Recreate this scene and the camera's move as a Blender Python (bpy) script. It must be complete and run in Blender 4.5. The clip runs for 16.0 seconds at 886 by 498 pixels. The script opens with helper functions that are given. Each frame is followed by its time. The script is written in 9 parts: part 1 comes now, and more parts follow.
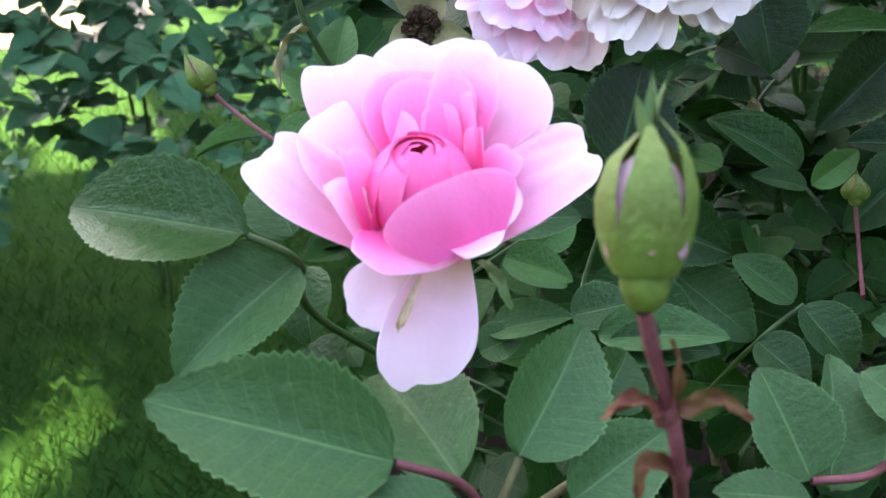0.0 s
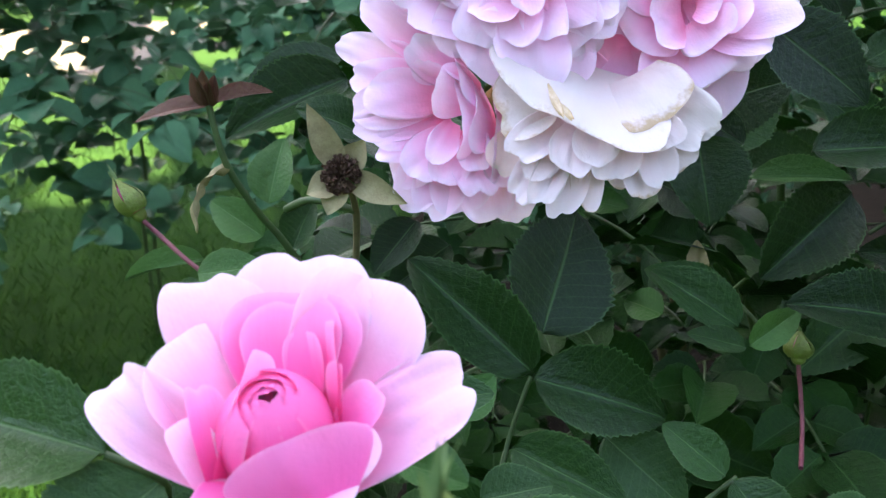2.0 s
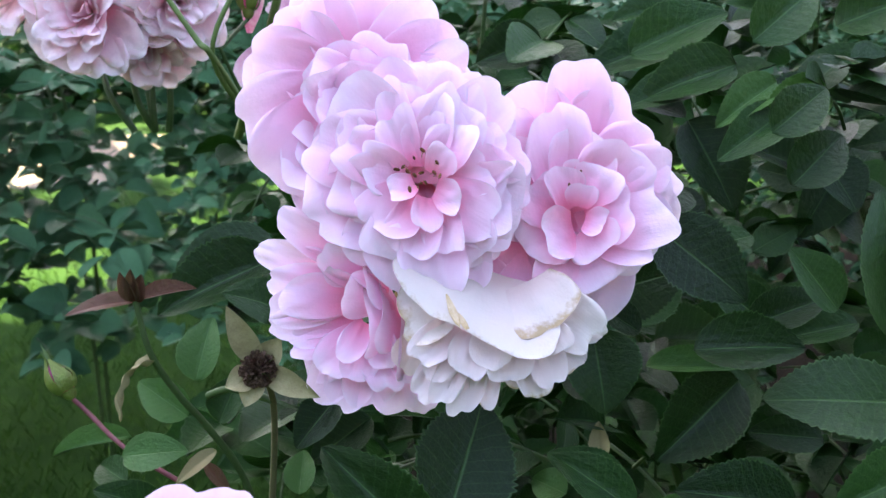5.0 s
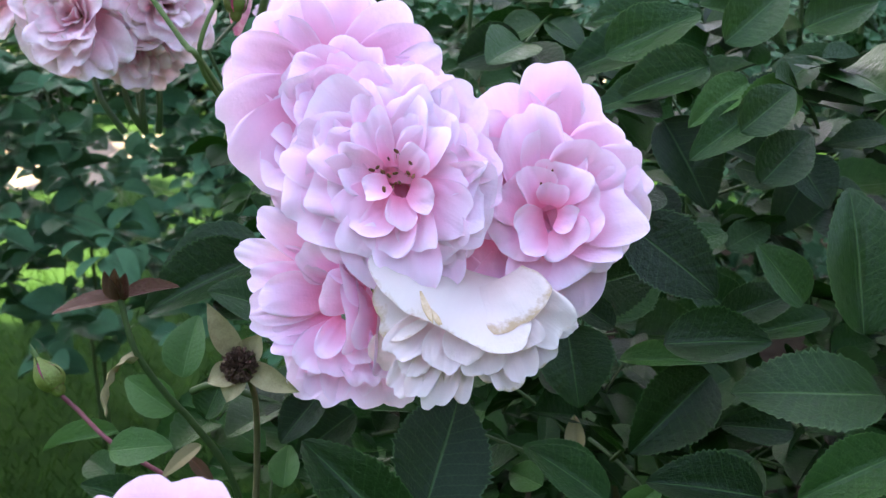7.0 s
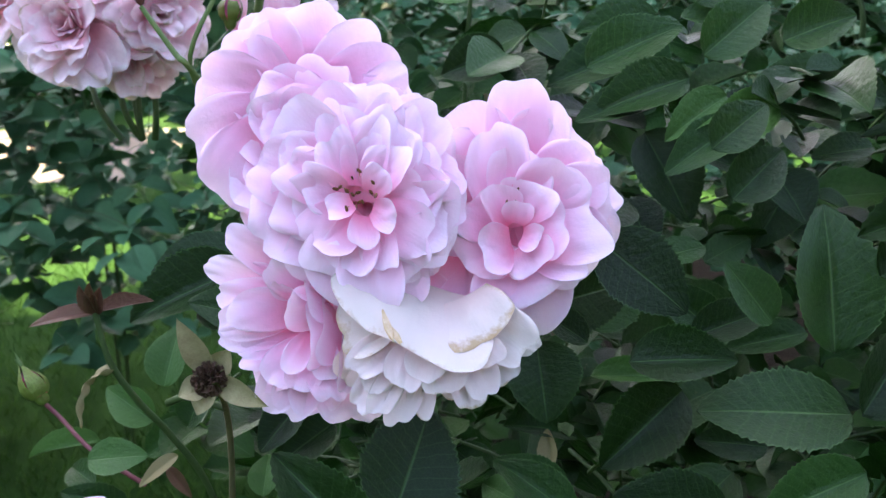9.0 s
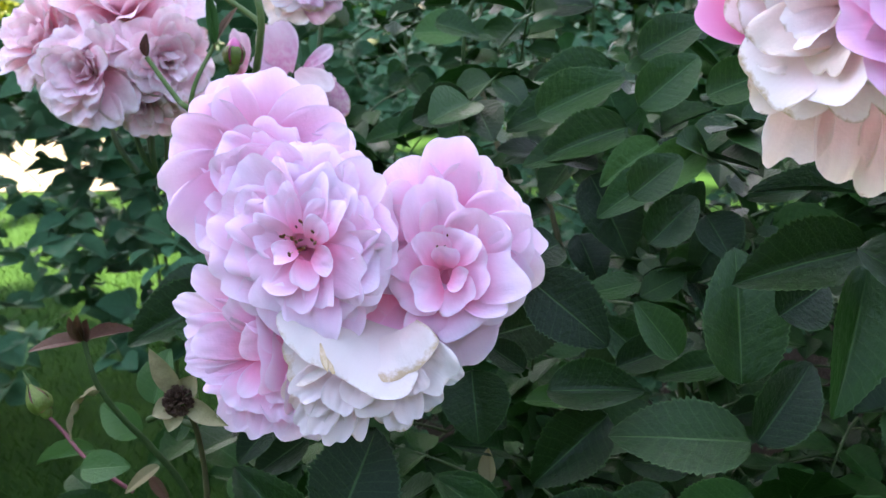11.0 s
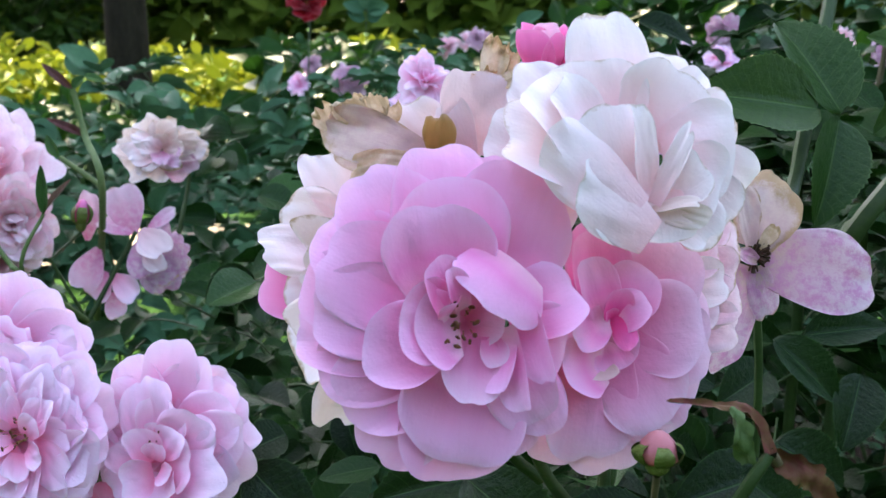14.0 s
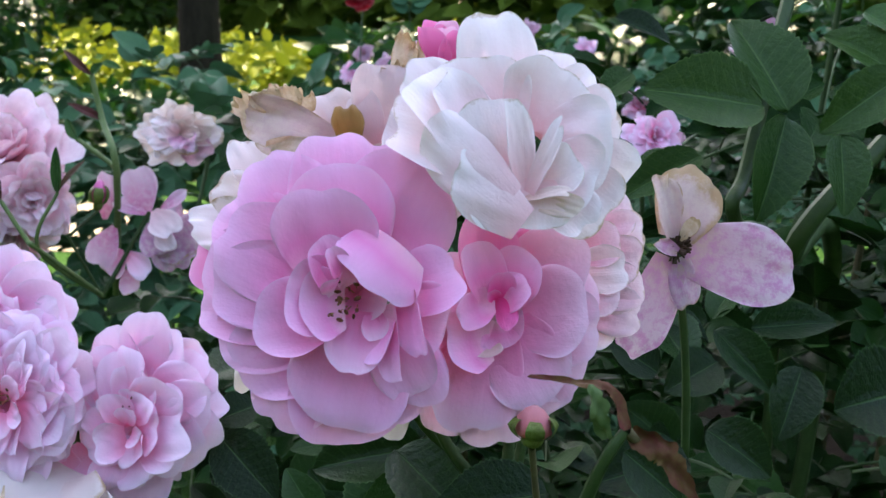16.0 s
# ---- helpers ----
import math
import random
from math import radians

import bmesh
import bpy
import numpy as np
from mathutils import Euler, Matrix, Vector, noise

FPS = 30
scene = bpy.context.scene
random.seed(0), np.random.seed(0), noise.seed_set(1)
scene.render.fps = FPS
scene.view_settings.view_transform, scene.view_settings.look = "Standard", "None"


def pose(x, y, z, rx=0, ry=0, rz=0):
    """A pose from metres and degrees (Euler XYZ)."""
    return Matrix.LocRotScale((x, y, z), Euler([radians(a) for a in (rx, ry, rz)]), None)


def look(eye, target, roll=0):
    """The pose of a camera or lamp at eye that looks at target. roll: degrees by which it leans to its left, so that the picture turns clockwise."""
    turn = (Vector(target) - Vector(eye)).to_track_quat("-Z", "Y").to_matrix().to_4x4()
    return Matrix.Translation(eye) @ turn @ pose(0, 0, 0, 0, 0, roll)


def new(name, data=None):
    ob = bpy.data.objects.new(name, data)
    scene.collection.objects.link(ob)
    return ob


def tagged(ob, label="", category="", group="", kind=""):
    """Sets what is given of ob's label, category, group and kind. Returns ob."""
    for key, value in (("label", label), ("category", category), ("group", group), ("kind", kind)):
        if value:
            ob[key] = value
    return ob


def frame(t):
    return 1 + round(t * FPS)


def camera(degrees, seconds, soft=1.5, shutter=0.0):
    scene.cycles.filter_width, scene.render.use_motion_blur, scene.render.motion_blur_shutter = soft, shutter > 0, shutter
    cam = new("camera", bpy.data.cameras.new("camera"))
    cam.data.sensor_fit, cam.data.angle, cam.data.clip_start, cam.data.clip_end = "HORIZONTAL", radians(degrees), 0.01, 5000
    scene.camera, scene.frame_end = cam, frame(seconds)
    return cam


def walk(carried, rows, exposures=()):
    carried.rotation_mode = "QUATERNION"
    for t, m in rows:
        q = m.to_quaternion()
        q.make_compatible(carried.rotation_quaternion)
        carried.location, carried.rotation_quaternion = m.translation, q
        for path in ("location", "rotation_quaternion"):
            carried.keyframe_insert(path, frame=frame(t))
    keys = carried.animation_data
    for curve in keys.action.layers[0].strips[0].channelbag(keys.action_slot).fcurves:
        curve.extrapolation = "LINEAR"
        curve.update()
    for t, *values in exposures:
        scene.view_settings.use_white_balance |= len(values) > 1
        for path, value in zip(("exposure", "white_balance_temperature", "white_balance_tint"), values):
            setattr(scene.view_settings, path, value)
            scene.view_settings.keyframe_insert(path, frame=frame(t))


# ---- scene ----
cam = camera(48.5, 16.0, soft=1.4)
# a small phone lens, held close: what lies far behind the blooms goes soft
cam.data.dof.use_dof, cam.data.dof.focus_distance, cam.data.dof.aperture_fstop = True, 0.35, 31.0
METRES, EYE, TILT, LEAN, TURN = 0.45, 1.0, -26.0, 2.0, 0.0
ROWS = [
    (0.0, 0.0, 0.0, 0.0, -0.0, 0.0, -0.0),
    (0.5, 0.0107, -0.0043, 0.0151, 0.22, -0.03, 0.06),
    (1.0, 0.0283, 0.0077, 0.0514, 0.52, -0.2, -0.59),
    (1.5, 0.0457, 0.0154, 0.0774, 0.47, 0.42, -0.99),
    (2.0, 0.0695, 0.0338, 0.1027, 0.67, 1.4, -1.11),
    (2.5, 0.0778, 0.0411, 0.1279, 0.2, 2.86, -1.04),
    (3.0, 0.0833, 0.0327, 0.1545, -0.53, 4.35, -1.27),
    (3.5, 0.0998, 0.0267, 0.1701, -0.57, 5.56, -1.32),
    (4.0, 0.1061, -0.0005, 0.1793, -1.02, 6.61, -1.37),
    (6.5, 0.1211, -0.0385, 0.1653, -1.8, 7.9, -0.83),
    (7.0, 0.1296, -0.047, 0.1661, -1.46, 7.55, -0.84),
    (7.5, 0.1347, -0.045, 0.1672, -1.27, 7.38, -0.91),
    (8.0, 0.1429, -0.0341, 0.1705, -1.11, 7.28, -1.13),
    (8.5, 0.1597, -0.0417, 0.1787, -0.63, 7.04, -1.24),
    (11.0, 0.2966, -0.1543, 0.2106, 3.9, 7.16, -2.0),
    (11.5, 0.3377, -0.1814, 0.2278, 3.76, 7.47, -2.73),
    (12.0, 0.3969, -0.1828, 0.2566, 4.44, 7.76, -3.09),
    (12.5, 0.4295, -0.1959, 0.2677, 3.86, 9.15, -3.44),
    (13.0, 0.4895, -0.2355, 0.2927, 4.13, 10.08, -3.87),
    (13.5, 0.543, -0.236, 0.3115, 4.0, 11.33, -3.91),
    (14.0, 0.6029, -0.2374, 0.3301, 4.82, 11.94, -3.99),
    (14.5, 0.636, -0.2624, 0.3264, 5.38, 12.35, -4.46),
    (15.0, 0.6729, -0.2671, 0.3236, 6.76, 11.9, -5.24),
    (15.5, 0.6952, -0.2671, 0.3252, 7.38, 11.49, -5.68),
    (16.0, 0.72, -0.2672, 0.3257, 8.29, 11.09, -6.3),
]
walk(cam, [(t, pose(0, 0, EYE, TILT, LEAN, TURN) @ pose(METRES * x, METRES * y, METRES * z, 90 + pitch, roll, yaw)) for t, x, y, z, yaw, pitch, roll in ROWS],
     exposures=[(0.0, 4.0, 7500, 13), (2.0, 3.83, 7400, 16), (3.0, 3.86, 7400, 17), (4.0, 3.73, 7400, 17), (8.5, 3.6, 7300, 18), (12.0, 3.44, 7200, 17), (14.0, 3.25, 7200, 16), (16.0, 3.05, 7200, 17)])

# ---- world and sun ----
SUN_EL, SUN_ROT = 48.0, -26.0
world = bpy.data.worlds.new("world")
scene.world = world
world.use_nodes = True
wn = world.node_tree.nodes
sky = wn.new("ShaderNodeTexSky")
sky.sky_type, sky.sun_disc = "NISHITA", False
sky.sun_elevation, sky.sun_rotation = radians(SUN_EL), radians(SUN_ROT)
sky.dust_density, sky.ozone_density = 2.0, 1.0
wn["Background"].inputs["Strength"].default_value = 0.12
world.node_tree.links.new(sky.outputs["Color"], wn["Background"].inputs["Color"])
SUN_DIR = Vector((math.sin(radians(SUN_ROT)) * math.cos(radians(SUN_EL)), math.cos(radians(SUN_ROT)) * math.cos(radians(SUN_EL)), math.sin(radians(SUN_EL))))
sun = new("sun", bpy.data.lights.new("sun", "SUN"))
sun.data.energy, sun.data.angle, sun.data.color = 5.0, radians(0.53), (1.0, 0.90, 0.68)
sun.matrix_world = look(SUN_DIR * 40, (0, 0, 0))

# ---- materials ----
def nodes(name):
    m = bpy.data.materials.new(name)
    m.use_nodes = True
    return m, m.node_tree.nodes, m.node_tree.links, m.node_tree.nodes["Principled BSDF"]


def ramp(ns, stops):
    r = ns.new("ShaderNodeValToRGB")
    e = r.color_ramp.elements
    e[0].position, e[0].color = stops[0][0], (*stops[0][1], 1)
    e[1].position, e[1].color = stops[-1][0], (*stops[-1][1], 1)
    for at, c in stops[1:-1]:
        k = e.new(at)
        k.color = (*c, 1)
    return r


def maths(ns, ls, op, a, b=None):
    n = ns.new("ShaderNodeMath")
    n.operation = op
    for i, v in enumerate((a, b)):
        if v is None:
            continue
        if isinstance(v, (int, float)):
            n.inputs[i].default_value = v
        else:
            ls.new(v, n.inputs[i])
    return n.outputs[0]


def mix(ns, ls, fac, a, b):
    n = ns.new("ShaderNodeMix")
    n.data_type = "RGBA"
    for i, v in ((0, fac), (6, a), (7, b)):
        if isinstance(v, (int, float)):
            n.inputs[i].default_value = v
        elif isinstance(v, tuple):
            n.inputs[i].default_value = (*v, 1)
        else:
            ls.new(v, n.inputs[i])
    return n.outputs[2]


def noise_tex(ns, ls, scale, detail=3.0, vec=None, rough=0.55):
    n = ns.new("ShaderNodeTexNoise")
    n.inputs["Scale"].default_value, n.inputs["Detail"].default_value, n.inputs["Roughness"].default_value = scale, detail, rough
    if vec:
        ls.new(vec, n.inputs["Vector"])
    return n.outputs["Fac"]


def sheet(ns, ls, p, colour, through_light, height, strength, dist, gloss):
    """A thin leaf or petal: a surface that also lets light through."""
    ls.new(colour, p.inputs["Base Color"])
    p.inputs["Roughness"].default_value = gloss
    b = ns.new("ShaderNodeBump")
    b.inputs["Strength"].default_value, b.inputs["Distance"].default_value = strength, dist
    ls.new(height, b.inputs["Height"])
    ls.new(b.outputs["Normal"], p.inputs["Normal"])
    tr = ns.new("ShaderNodeBsdfTranslucent")
    ls.new(colour, tr.inputs["Color"])
    ls.new(b.outputs["Normal"], tr.inputs["Normal"])
    m = ns.new("ShaderNodeMixShader")
    m.inputs[0].default_value = through_light
    ls.new(p.outputs[0], m.inputs[1])
    ls.new(tr.outputs[0], m.inputs[2])
    ls.new(m.outputs[0], ns["Material Output"].inputs["Surface"])


def petal_material(name, foot, body, rim, vary=0.12, brown=0.0, blotch=(0.52, 0.15, 0.30), blotchy=0.0, thin=0.30):
    """Petals: colour runs from foot to rim, with fine veins, soft blotches and, on old blooms, brown dry rims and spots."""
    m, ns, ls, p = nodes(name)
    uv = ns.new("ShaderNodeUVMap")
    sep = ns.new("ShaderNodeSeparateXYZ")
    ls.new(uv.outputs[0], sep.inputs[0])
    info = ns.new("ShaderNodeObjectInfo")
    geo = ns.new("ShaderNodeTexCoord")
    soft = noise_tex(ns, ls, 60, 3, geo.outputs["Object"])
    v = maths(ns, ls, "ADD", sep.outputs[1], maths(ns, ls, "MULTIPLY", maths(ns, ls, "SUBTRACT", soft, 0.5), 0.28))
    v = maths(ns, ls, "ADD", v, maths(ns, ls, "MULTIPLY", maths(ns, ls, "SUBTRACT", info.outputs["Random"], 0.5), vary))
    r = ramp(ns, [(0.0, foot), (0.45, body), (1.0, rim)])
    ls.new(v, r.inputs[0])
    colour = r.outputs[0]
    # veins run from the foot outwards
    spread = ns.new("ShaderNodeCombineXYZ")
    ls.new(maths(ns, ls, "MULTIPLY", sep.outputs[0], 26.0), spread.inputs[0])
    ls.new(maths(ns, ls, "MULTIPLY", sep.outputs[1], 2.2), spread.inputs[1])
    ls.new(maths(ns, ls, "MULTIPLY", info.outputs["Random"], 40.0), spread.inputs[2])
    vein = noise_tex(ns, ls, 1.0, 3, spread.outputs[0], 0.6)
    vm = ns.new("ShaderNodeMapRange")
    ls.new(vein, vm.inputs[0])
    vm.inputs[1].default_value, vm.inputs[2].default_value, vm.inputs[3].default_value, vm.inputs[4].default_value = 0.35, 0.7, 0.0, 0.10
    colour = mix(ns, ls, vm.outputs[0], colour, tuple(c * 0.86 for c in body))
    # the margin is paler, as thin petals are
    across = maths(ns, ls, "MULTIPLY", maths(ns, ls, "ABSOLUTE", maths(ns, ls, "SUBTRACT", sep.outputs[0], 0.5)), 2.0)
    rim_ = ns.new("ShaderNodeMapRange")
    ls.new(maths(ns, ls, "MAXIMUM", sep.outputs[1], across), rim_.inputs[0])
    rim_.inputs[1].default_value, rim_.inputs[2].default_value, rim_.inputs[4].default_value = 0.92, 1.0, 0.14
    colour = mix(ns, ls, rim_.outputs[0], colour, tuple(0.35 * c + 0.62 for c in rim))
    if blotchy:
        bl = ns.new("ShaderNodeMapRange")
        ls.new(noise_tex(ns, ls, 230, 5, geo.outputs["Object"], 0.72), bl.inputs[0])
        bl.inputs[1].default_value, bl.inputs[2].default_value, bl.inputs[4].default_value = 0.44, 0.60, blotchy
        colour = mix(ns, ls, bl.outputs[0], colour, blotch)
    if brown:
        n2 = noise_tex(ns, ls, 150, 5, geo.outputs["Object"], 0.7)
        edge = maths(ns, ls, "ABSOLUTE", maths(ns, ls, "SUBTRACT", sep.outputs[0], 0.5))
        far = maths(ns, ls, "MAXIMUM", sep.outputs[1], maths(ns, ls, "MULTIPLY", edge, 1.9))
        k = maths(ns, ls, "ADD", maths(ns, ls, "POWER", far, 6.0 if brown < 1 else 1.3), maths(ns, ls, "ADD", maths(ns, ls, "MULTIPLY", n2, 1.4 if brown < 1 else 0.75), maths(ns, ls, "MULTIPLY", maths(ns, ls, "SUBTRACT", maths(ns, ls, "FRACT", maths(ns, ls, "MULTIPLY", info.outputs["Random"], 9.7)), 0.45), 0.30)))
        br = ns.new("ShaderNodeMapRange")
        ls.new(k, br.inputs[0])
        br.inputs[1].default_value, br.inputs[2].default_value, br.inputs[4].default_value = (1.92 if brown < 1 else 1.62) - 0.3 * brown, (2.12 if brown < 1 else 1.74) - 0.25 * brown, 0.8
        colour = mix(ns, ls, br.outputs[0], colour, (0.50, 0.32, 0.14))
    grain = noise_tex(ns, ls, 900, 2, geo.outputs["Object"])
    h = maths(ns, ls, "ADD", maths(ns, ls, "MULTIPLY", vein, 0.16), maths(ns, ls, "ADD", maths(ns, ls, "MULTIPLY", grain, 0.10), maths(ns, ls, "ADD", maths(ns, ls, "MULTIPLY", soft, 0.6), maths(ns, ls, "MULTIPLY", noise_tex(ns, ls, 260, 3, geo.outputs["Object"]), 0.5))))
    sheet(ns, ls, p, colour, thin, h, 0.5, 0.0012, 0.48)
    p.inputs["Specular IOR Level"].default_value = 0.22
    return m


def leaf_material(name, dark, light, rib, old=0.0, gloss=0.42, island=False, shine=0.24, warmth=0.14, thin=0.12):
    """Rose leaves: a pale midrib, side veins that sink in, blades that bulge between them."""
    m, ns, ls, p = nodes(name)
    uv = ns.new("ShaderNodeUVMap")
    sep = ns.new("ShaderNodeSeparateXYZ")
    ls.new(uv.outputs[0], sep.inputs[0])
    info = ns.new("ShaderNodeNewGeometry" if island else "ShaderNodeObjectInfo")
    rnd = info.outputs["Random Per Island" if island else "Random"]
    geo = ns.new("ShaderNodeTexCoord")
    u = maths(ns, ls, "ABSOLUTE", maths(ns, ls, "MULTIPLY", maths(ns, ls, "SUBTRACT", sep.outputs[0], 0.5), 2.0))
    warp = ns.new("ShaderNodeCombineXYZ")
    ls.new(maths(ns, ls, "MULTIPLY", sep.outputs[0], 5.0), warp.inputs[0])
    ls.new(maths(ns, ls, "MULTIPLY", sep.outputs[1], 7.0), warp.inputs[1])
    ls.new(maths(ns, ls, "MULTIPLY", rnd, 50.0), warp.inputs[2])
    wob = noise_tex(ns, ls, 1.0, 2, warp.outputs[0])
    run = maths(ns, ls, "SUBTRACT", sep.outputs[1], maths(ns, ls, "MULTIPLY", maths(ns, ls, "POWER", u, 0.85), 0.17))
    run = maths(ns, ls, "ADD", run, maths(ns, ls, "MULTIPLY", maths(ns, ls, "SUBTRACT", wob, 0.5), 0.05))
    saw = maths(ns, ls, "PINGPONG", maths(ns, ls, "MULTIPLY", run, 11.0), 0.5)
    side = ns.new("ShaderNodeMapRange")
    ls.new(saw, side.inputs[0])
    side.inputs[1].default_value, side.inputs[2].default_value, side.inputs[3].default_value, side.inputs[4].default_value = 0.0, 0.09, 1.0, 0.0
    mid = ns.new("ShaderNodeMapRange")
    ls.new(u, mid.inputs[0])
    mid.inputs[1].default_value, mid.inputs[2].default_value, mid.inputs[3].default_value, mid.inputs[4].default_value = 0.012, 0.045, 1.0, 0.0
    net = ns.new("ShaderNodeTexVoronoi")
    net.feature = "DISTANCE_TO_EDGE"
    net.inputs["Scale"].default_value = 4.2
    ls.new(warp.outputs[0], net.inputs["Vector"])
    fine = ns.new("ShaderNodeMapRange")
    ls.new(net.outputs["Distance"], fine.inputs[0])
    fine.inputs[1].default_value, fine.inputs[2].default_value, fine.inputs[3].default_value, fine.inputs[4].default_value = 0.0, 0.09, 1.0, 0.0
    r = ramp(ns, [(0.0, dark), (1.0, light)])
    big = noise_tex(ns, ls, 2.0, 3, warp.outputs[0])
    ls.new(maths(ns, ls, "ADD", maths(ns, ls, "MULTIPLY", rnd, 0.75), maths(ns, ls, "MULTIPLY", maths(ns, ls, "SUBTRACT", big, 0.4), 0.8)), r.inputs[0])
    wander = maths(ns, ls, "FRACT", maths(ns, ls, "MULTIPLY", rnd, 7.31))
    warm = mix(ns, ls, maths(ns, ls, "MULTIPLY", wander, warmth), r.outputs[0], tuple(k * c for k, c in zip((1.9, 1.15, 0.7), light)))
    colour = mix(ns, ls, maths(ns, ls, "MULTIPLY", side.outputs[0], 0.20), warm, rib)
    colour = mix(ns, ls, maths(ns, ls, "MULTIPLY", fine.outputs[0], 0.11), colour, rib)
    colour = mix(ns, ls, maths(ns, ls, "MULTIPLY", mid.outputs[0], 0.6), colour, rib)
    margin = ns.new("ShaderNodeMapRange")
    ls.new(u, margin.inputs[0])
    margin.inputs[1].default_value, margin.inputs[2].default_value, margin.inputs[4].default_value = 0.955, 0.985, 0.55
    colour = mix(ns, ls, margin.outputs[0], colour, rib)
    if old:
        spot = ns.new("ShaderNodeMapRange")
        ls.new(noise_tex(ns, ls, 2.6, 5, warp.outputs[0], 0.7), spot.inputs[0])
        spot.inputs[1].default_value, spot.inputs[2].default_value, spot.inputs[4].default_value = 0.62, 0.72, old
        colour = mix(ns, ls, spot.outputs[0], colour, (0.22, 0.17, 0.07))
    h = maths(ns, ls, "SUBTRACT", maths(ns, ls, "ADD", maths(ns, ls, "MULTIPLY", saw, 0.2), maths(ns, ls, "MULTIPLY", big, 1.5)), maths(ns, ls, "ADD", maths(ns, ls, "MULTIPLY", fine.outputs[0], 0.12), maths(ns, ls, "MULTIPLY", mid.outputs[0], 0.5)))
    grain = noise_tex(ns, ls, 26.0, 3, warp.outputs[0])
    h = maths(ns, ls, "ADD", h, maths(ns, ls, "MULTIPLY", grain, 0.14))
    sheet(ns, ls, p, colour, thin, h, 0.55, 0.0009, gloss)
    p.inputs["Specular IOR Level"].default_value = shine
    return m


def plain_material(name, a, b, scale, rough=0.6, bump=0.3, dist=0.0006, stretch=None, shine=0.3):
    """Two mingled colours with grain and relief."""
    m, ns, ls, p = nodes(name)
    geo = ns.new("ShaderNodeTexCoord")
    vec = geo.outputs["Object"]
    if stretch:
        mp = ns.new("ShaderNodeMapping")
        mp.inputs["Scale"].default_value = stretch
        ls.new(vec, mp.inputs[0])
        vec = mp.outputs[0]
    n1 = noise_tex(ns, ls, scale, 5, vec, 0.65)
    n2 = noise_tex(ns, ls, scale * 7, 4, vec, 0.6)
    r = ramp(ns, [(0.32, a), (0.68, b)])
    ls.new(maths(ns, ls, "ADD", maths(ns, ls, "MULTIPLY", n1, 0.7), maths(ns, ls, "MULTIPLY", n2, 0.3)), r.inputs[0])
    ls.new(r.outputs[0], p.inputs["Base Color"])
    b_ = ns.new("ShaderNodeBump")
    b_.inputs["Strength"].default_value, b_.inputs["Distance"].default_value = bump, dist
    ls.new(maths(ns, ls, "ADD", n1, n2), b_.inputs["Height"])
    ls.new(b_.outputs["Normal"], p.inputs["Normal"])
    p.inputs["Roughness"].default_value, p.inputs["Specular IOR Level"].default_value = rough, shine
    return m


PETAL_CUP = petal_material("petal_rose_pink", (0.86, 0.07, 0.29), (0.93, 0.17, 0.45), (0.94, 0.37, 0.62))
PETAL_HEART = petal_material("petal_deep_pink", (0.84, 0.045, 0.22), (0.92, 0.11, 0.35), (0.94, 0.20, 0.46))
PETAL_PALE = petal_material("petal_blush", (0.91, 0.21, 0.44), (0.91, 0.32, 0.54), (0.91, 0.60, 0.74))
PETAL_LIP = petal_material("petal_warm_pink", (0.93, 0.13, 0.41), (0.95, 0.17, 0.47), (0.95, 0.27, 0.57))
PETAL_RIM = petal_material("petal_pink_pale_rim", (0.90, 0.22, 0.46), (0.92, 0.34, 0.58), (0.91, 0.62, 0.77))
PETAL_STAINED = petal_material("petal_blush_stained", (0.50, 0.30, 0.18), (0.86, 0.52, 0.66), (0.88, 0.62, 0.75))
# the deep pink foot also paints in the shadow between lilac petals
PETAL_LILAC = petal_material("petal_lilac_pink", (0.94, 0.25, 0.42), (0.97, 0.51, 0.71), (0.97, 0.745, 0.885), vary=0.2)
PETAL_PINK = petal_material("petal_open_pink", (0.95, 0.52, 0.64), (0.95, 0.29, 0.56), (0.96, 0.51, 0.75), thin=0.18)
PETAL_WHITE = petal_material("petal_faded_white", (0.92, 0.54, 0.54), (0.96, 0.72, 0.71), (0.97, 0.87, 0.85), brown=0.88, thin=0.2)
PETAL_SHELL = petal_material("petal_shell_white", (0.76, 0.46, 0.47), (0.80, 0.59, 0.59), (0.84, 0.70, 0.69), brown=0.9)
PETAL_OLDWHITE = petal_material("petal_white_stained", (0.72, 0.54, 0.50), (0.77, 0.64, 0.60), (0.79, 0.69, 0.65), brown=1.1)
PETAL_CREAM = petal_material("petal_faded_cream", (0.74, 0.44, 0.36), (0.86, 0.64, 0.56), (0.90, 0.76, 0.67), brown=0.85)
PETAL_DRY = petal_material("petal_withered", (0.60, 0.42, 0.33), (0.72, 0.54, 0.49), (0.76, 0.62, 0.54), brown=1.55, blotchy=0.12)
PETAL_MAUVE = petal_material("petal_blotched_mauve", (0.56, 0.36, 0.30), (0.62, 0.40, 0.48), (0.66, 0.50, 0.54), brown=0.95, blotchy=0.95, blotch=(0.58, 0.26, 0.42))
PETAL_OLDPINK = petal_material("petal_old_pink", (0.88, 0.30, 0.40), (0.94, 0.54, 0.62), (0.97, 0.78, 0.81), brown=0.95, blotchy=0.14)
PETAL_BLUSHRED = petal_material("petal_reddish_bud", (0.70, 0.22, 0.16), (0.76, 0.24, 0.26), (0.80, 0.34, 0.36), brown=0.4)
PETAL_SPENT = petal_material("petal_spent_pink", (0.66, 0.18, 0.32), (0.75, 0.32, 0.48), (0.82, 0.57, 0.66), brown=0.95, blotchy=0.4, blotch=(0.80, 0.62, 0.66))
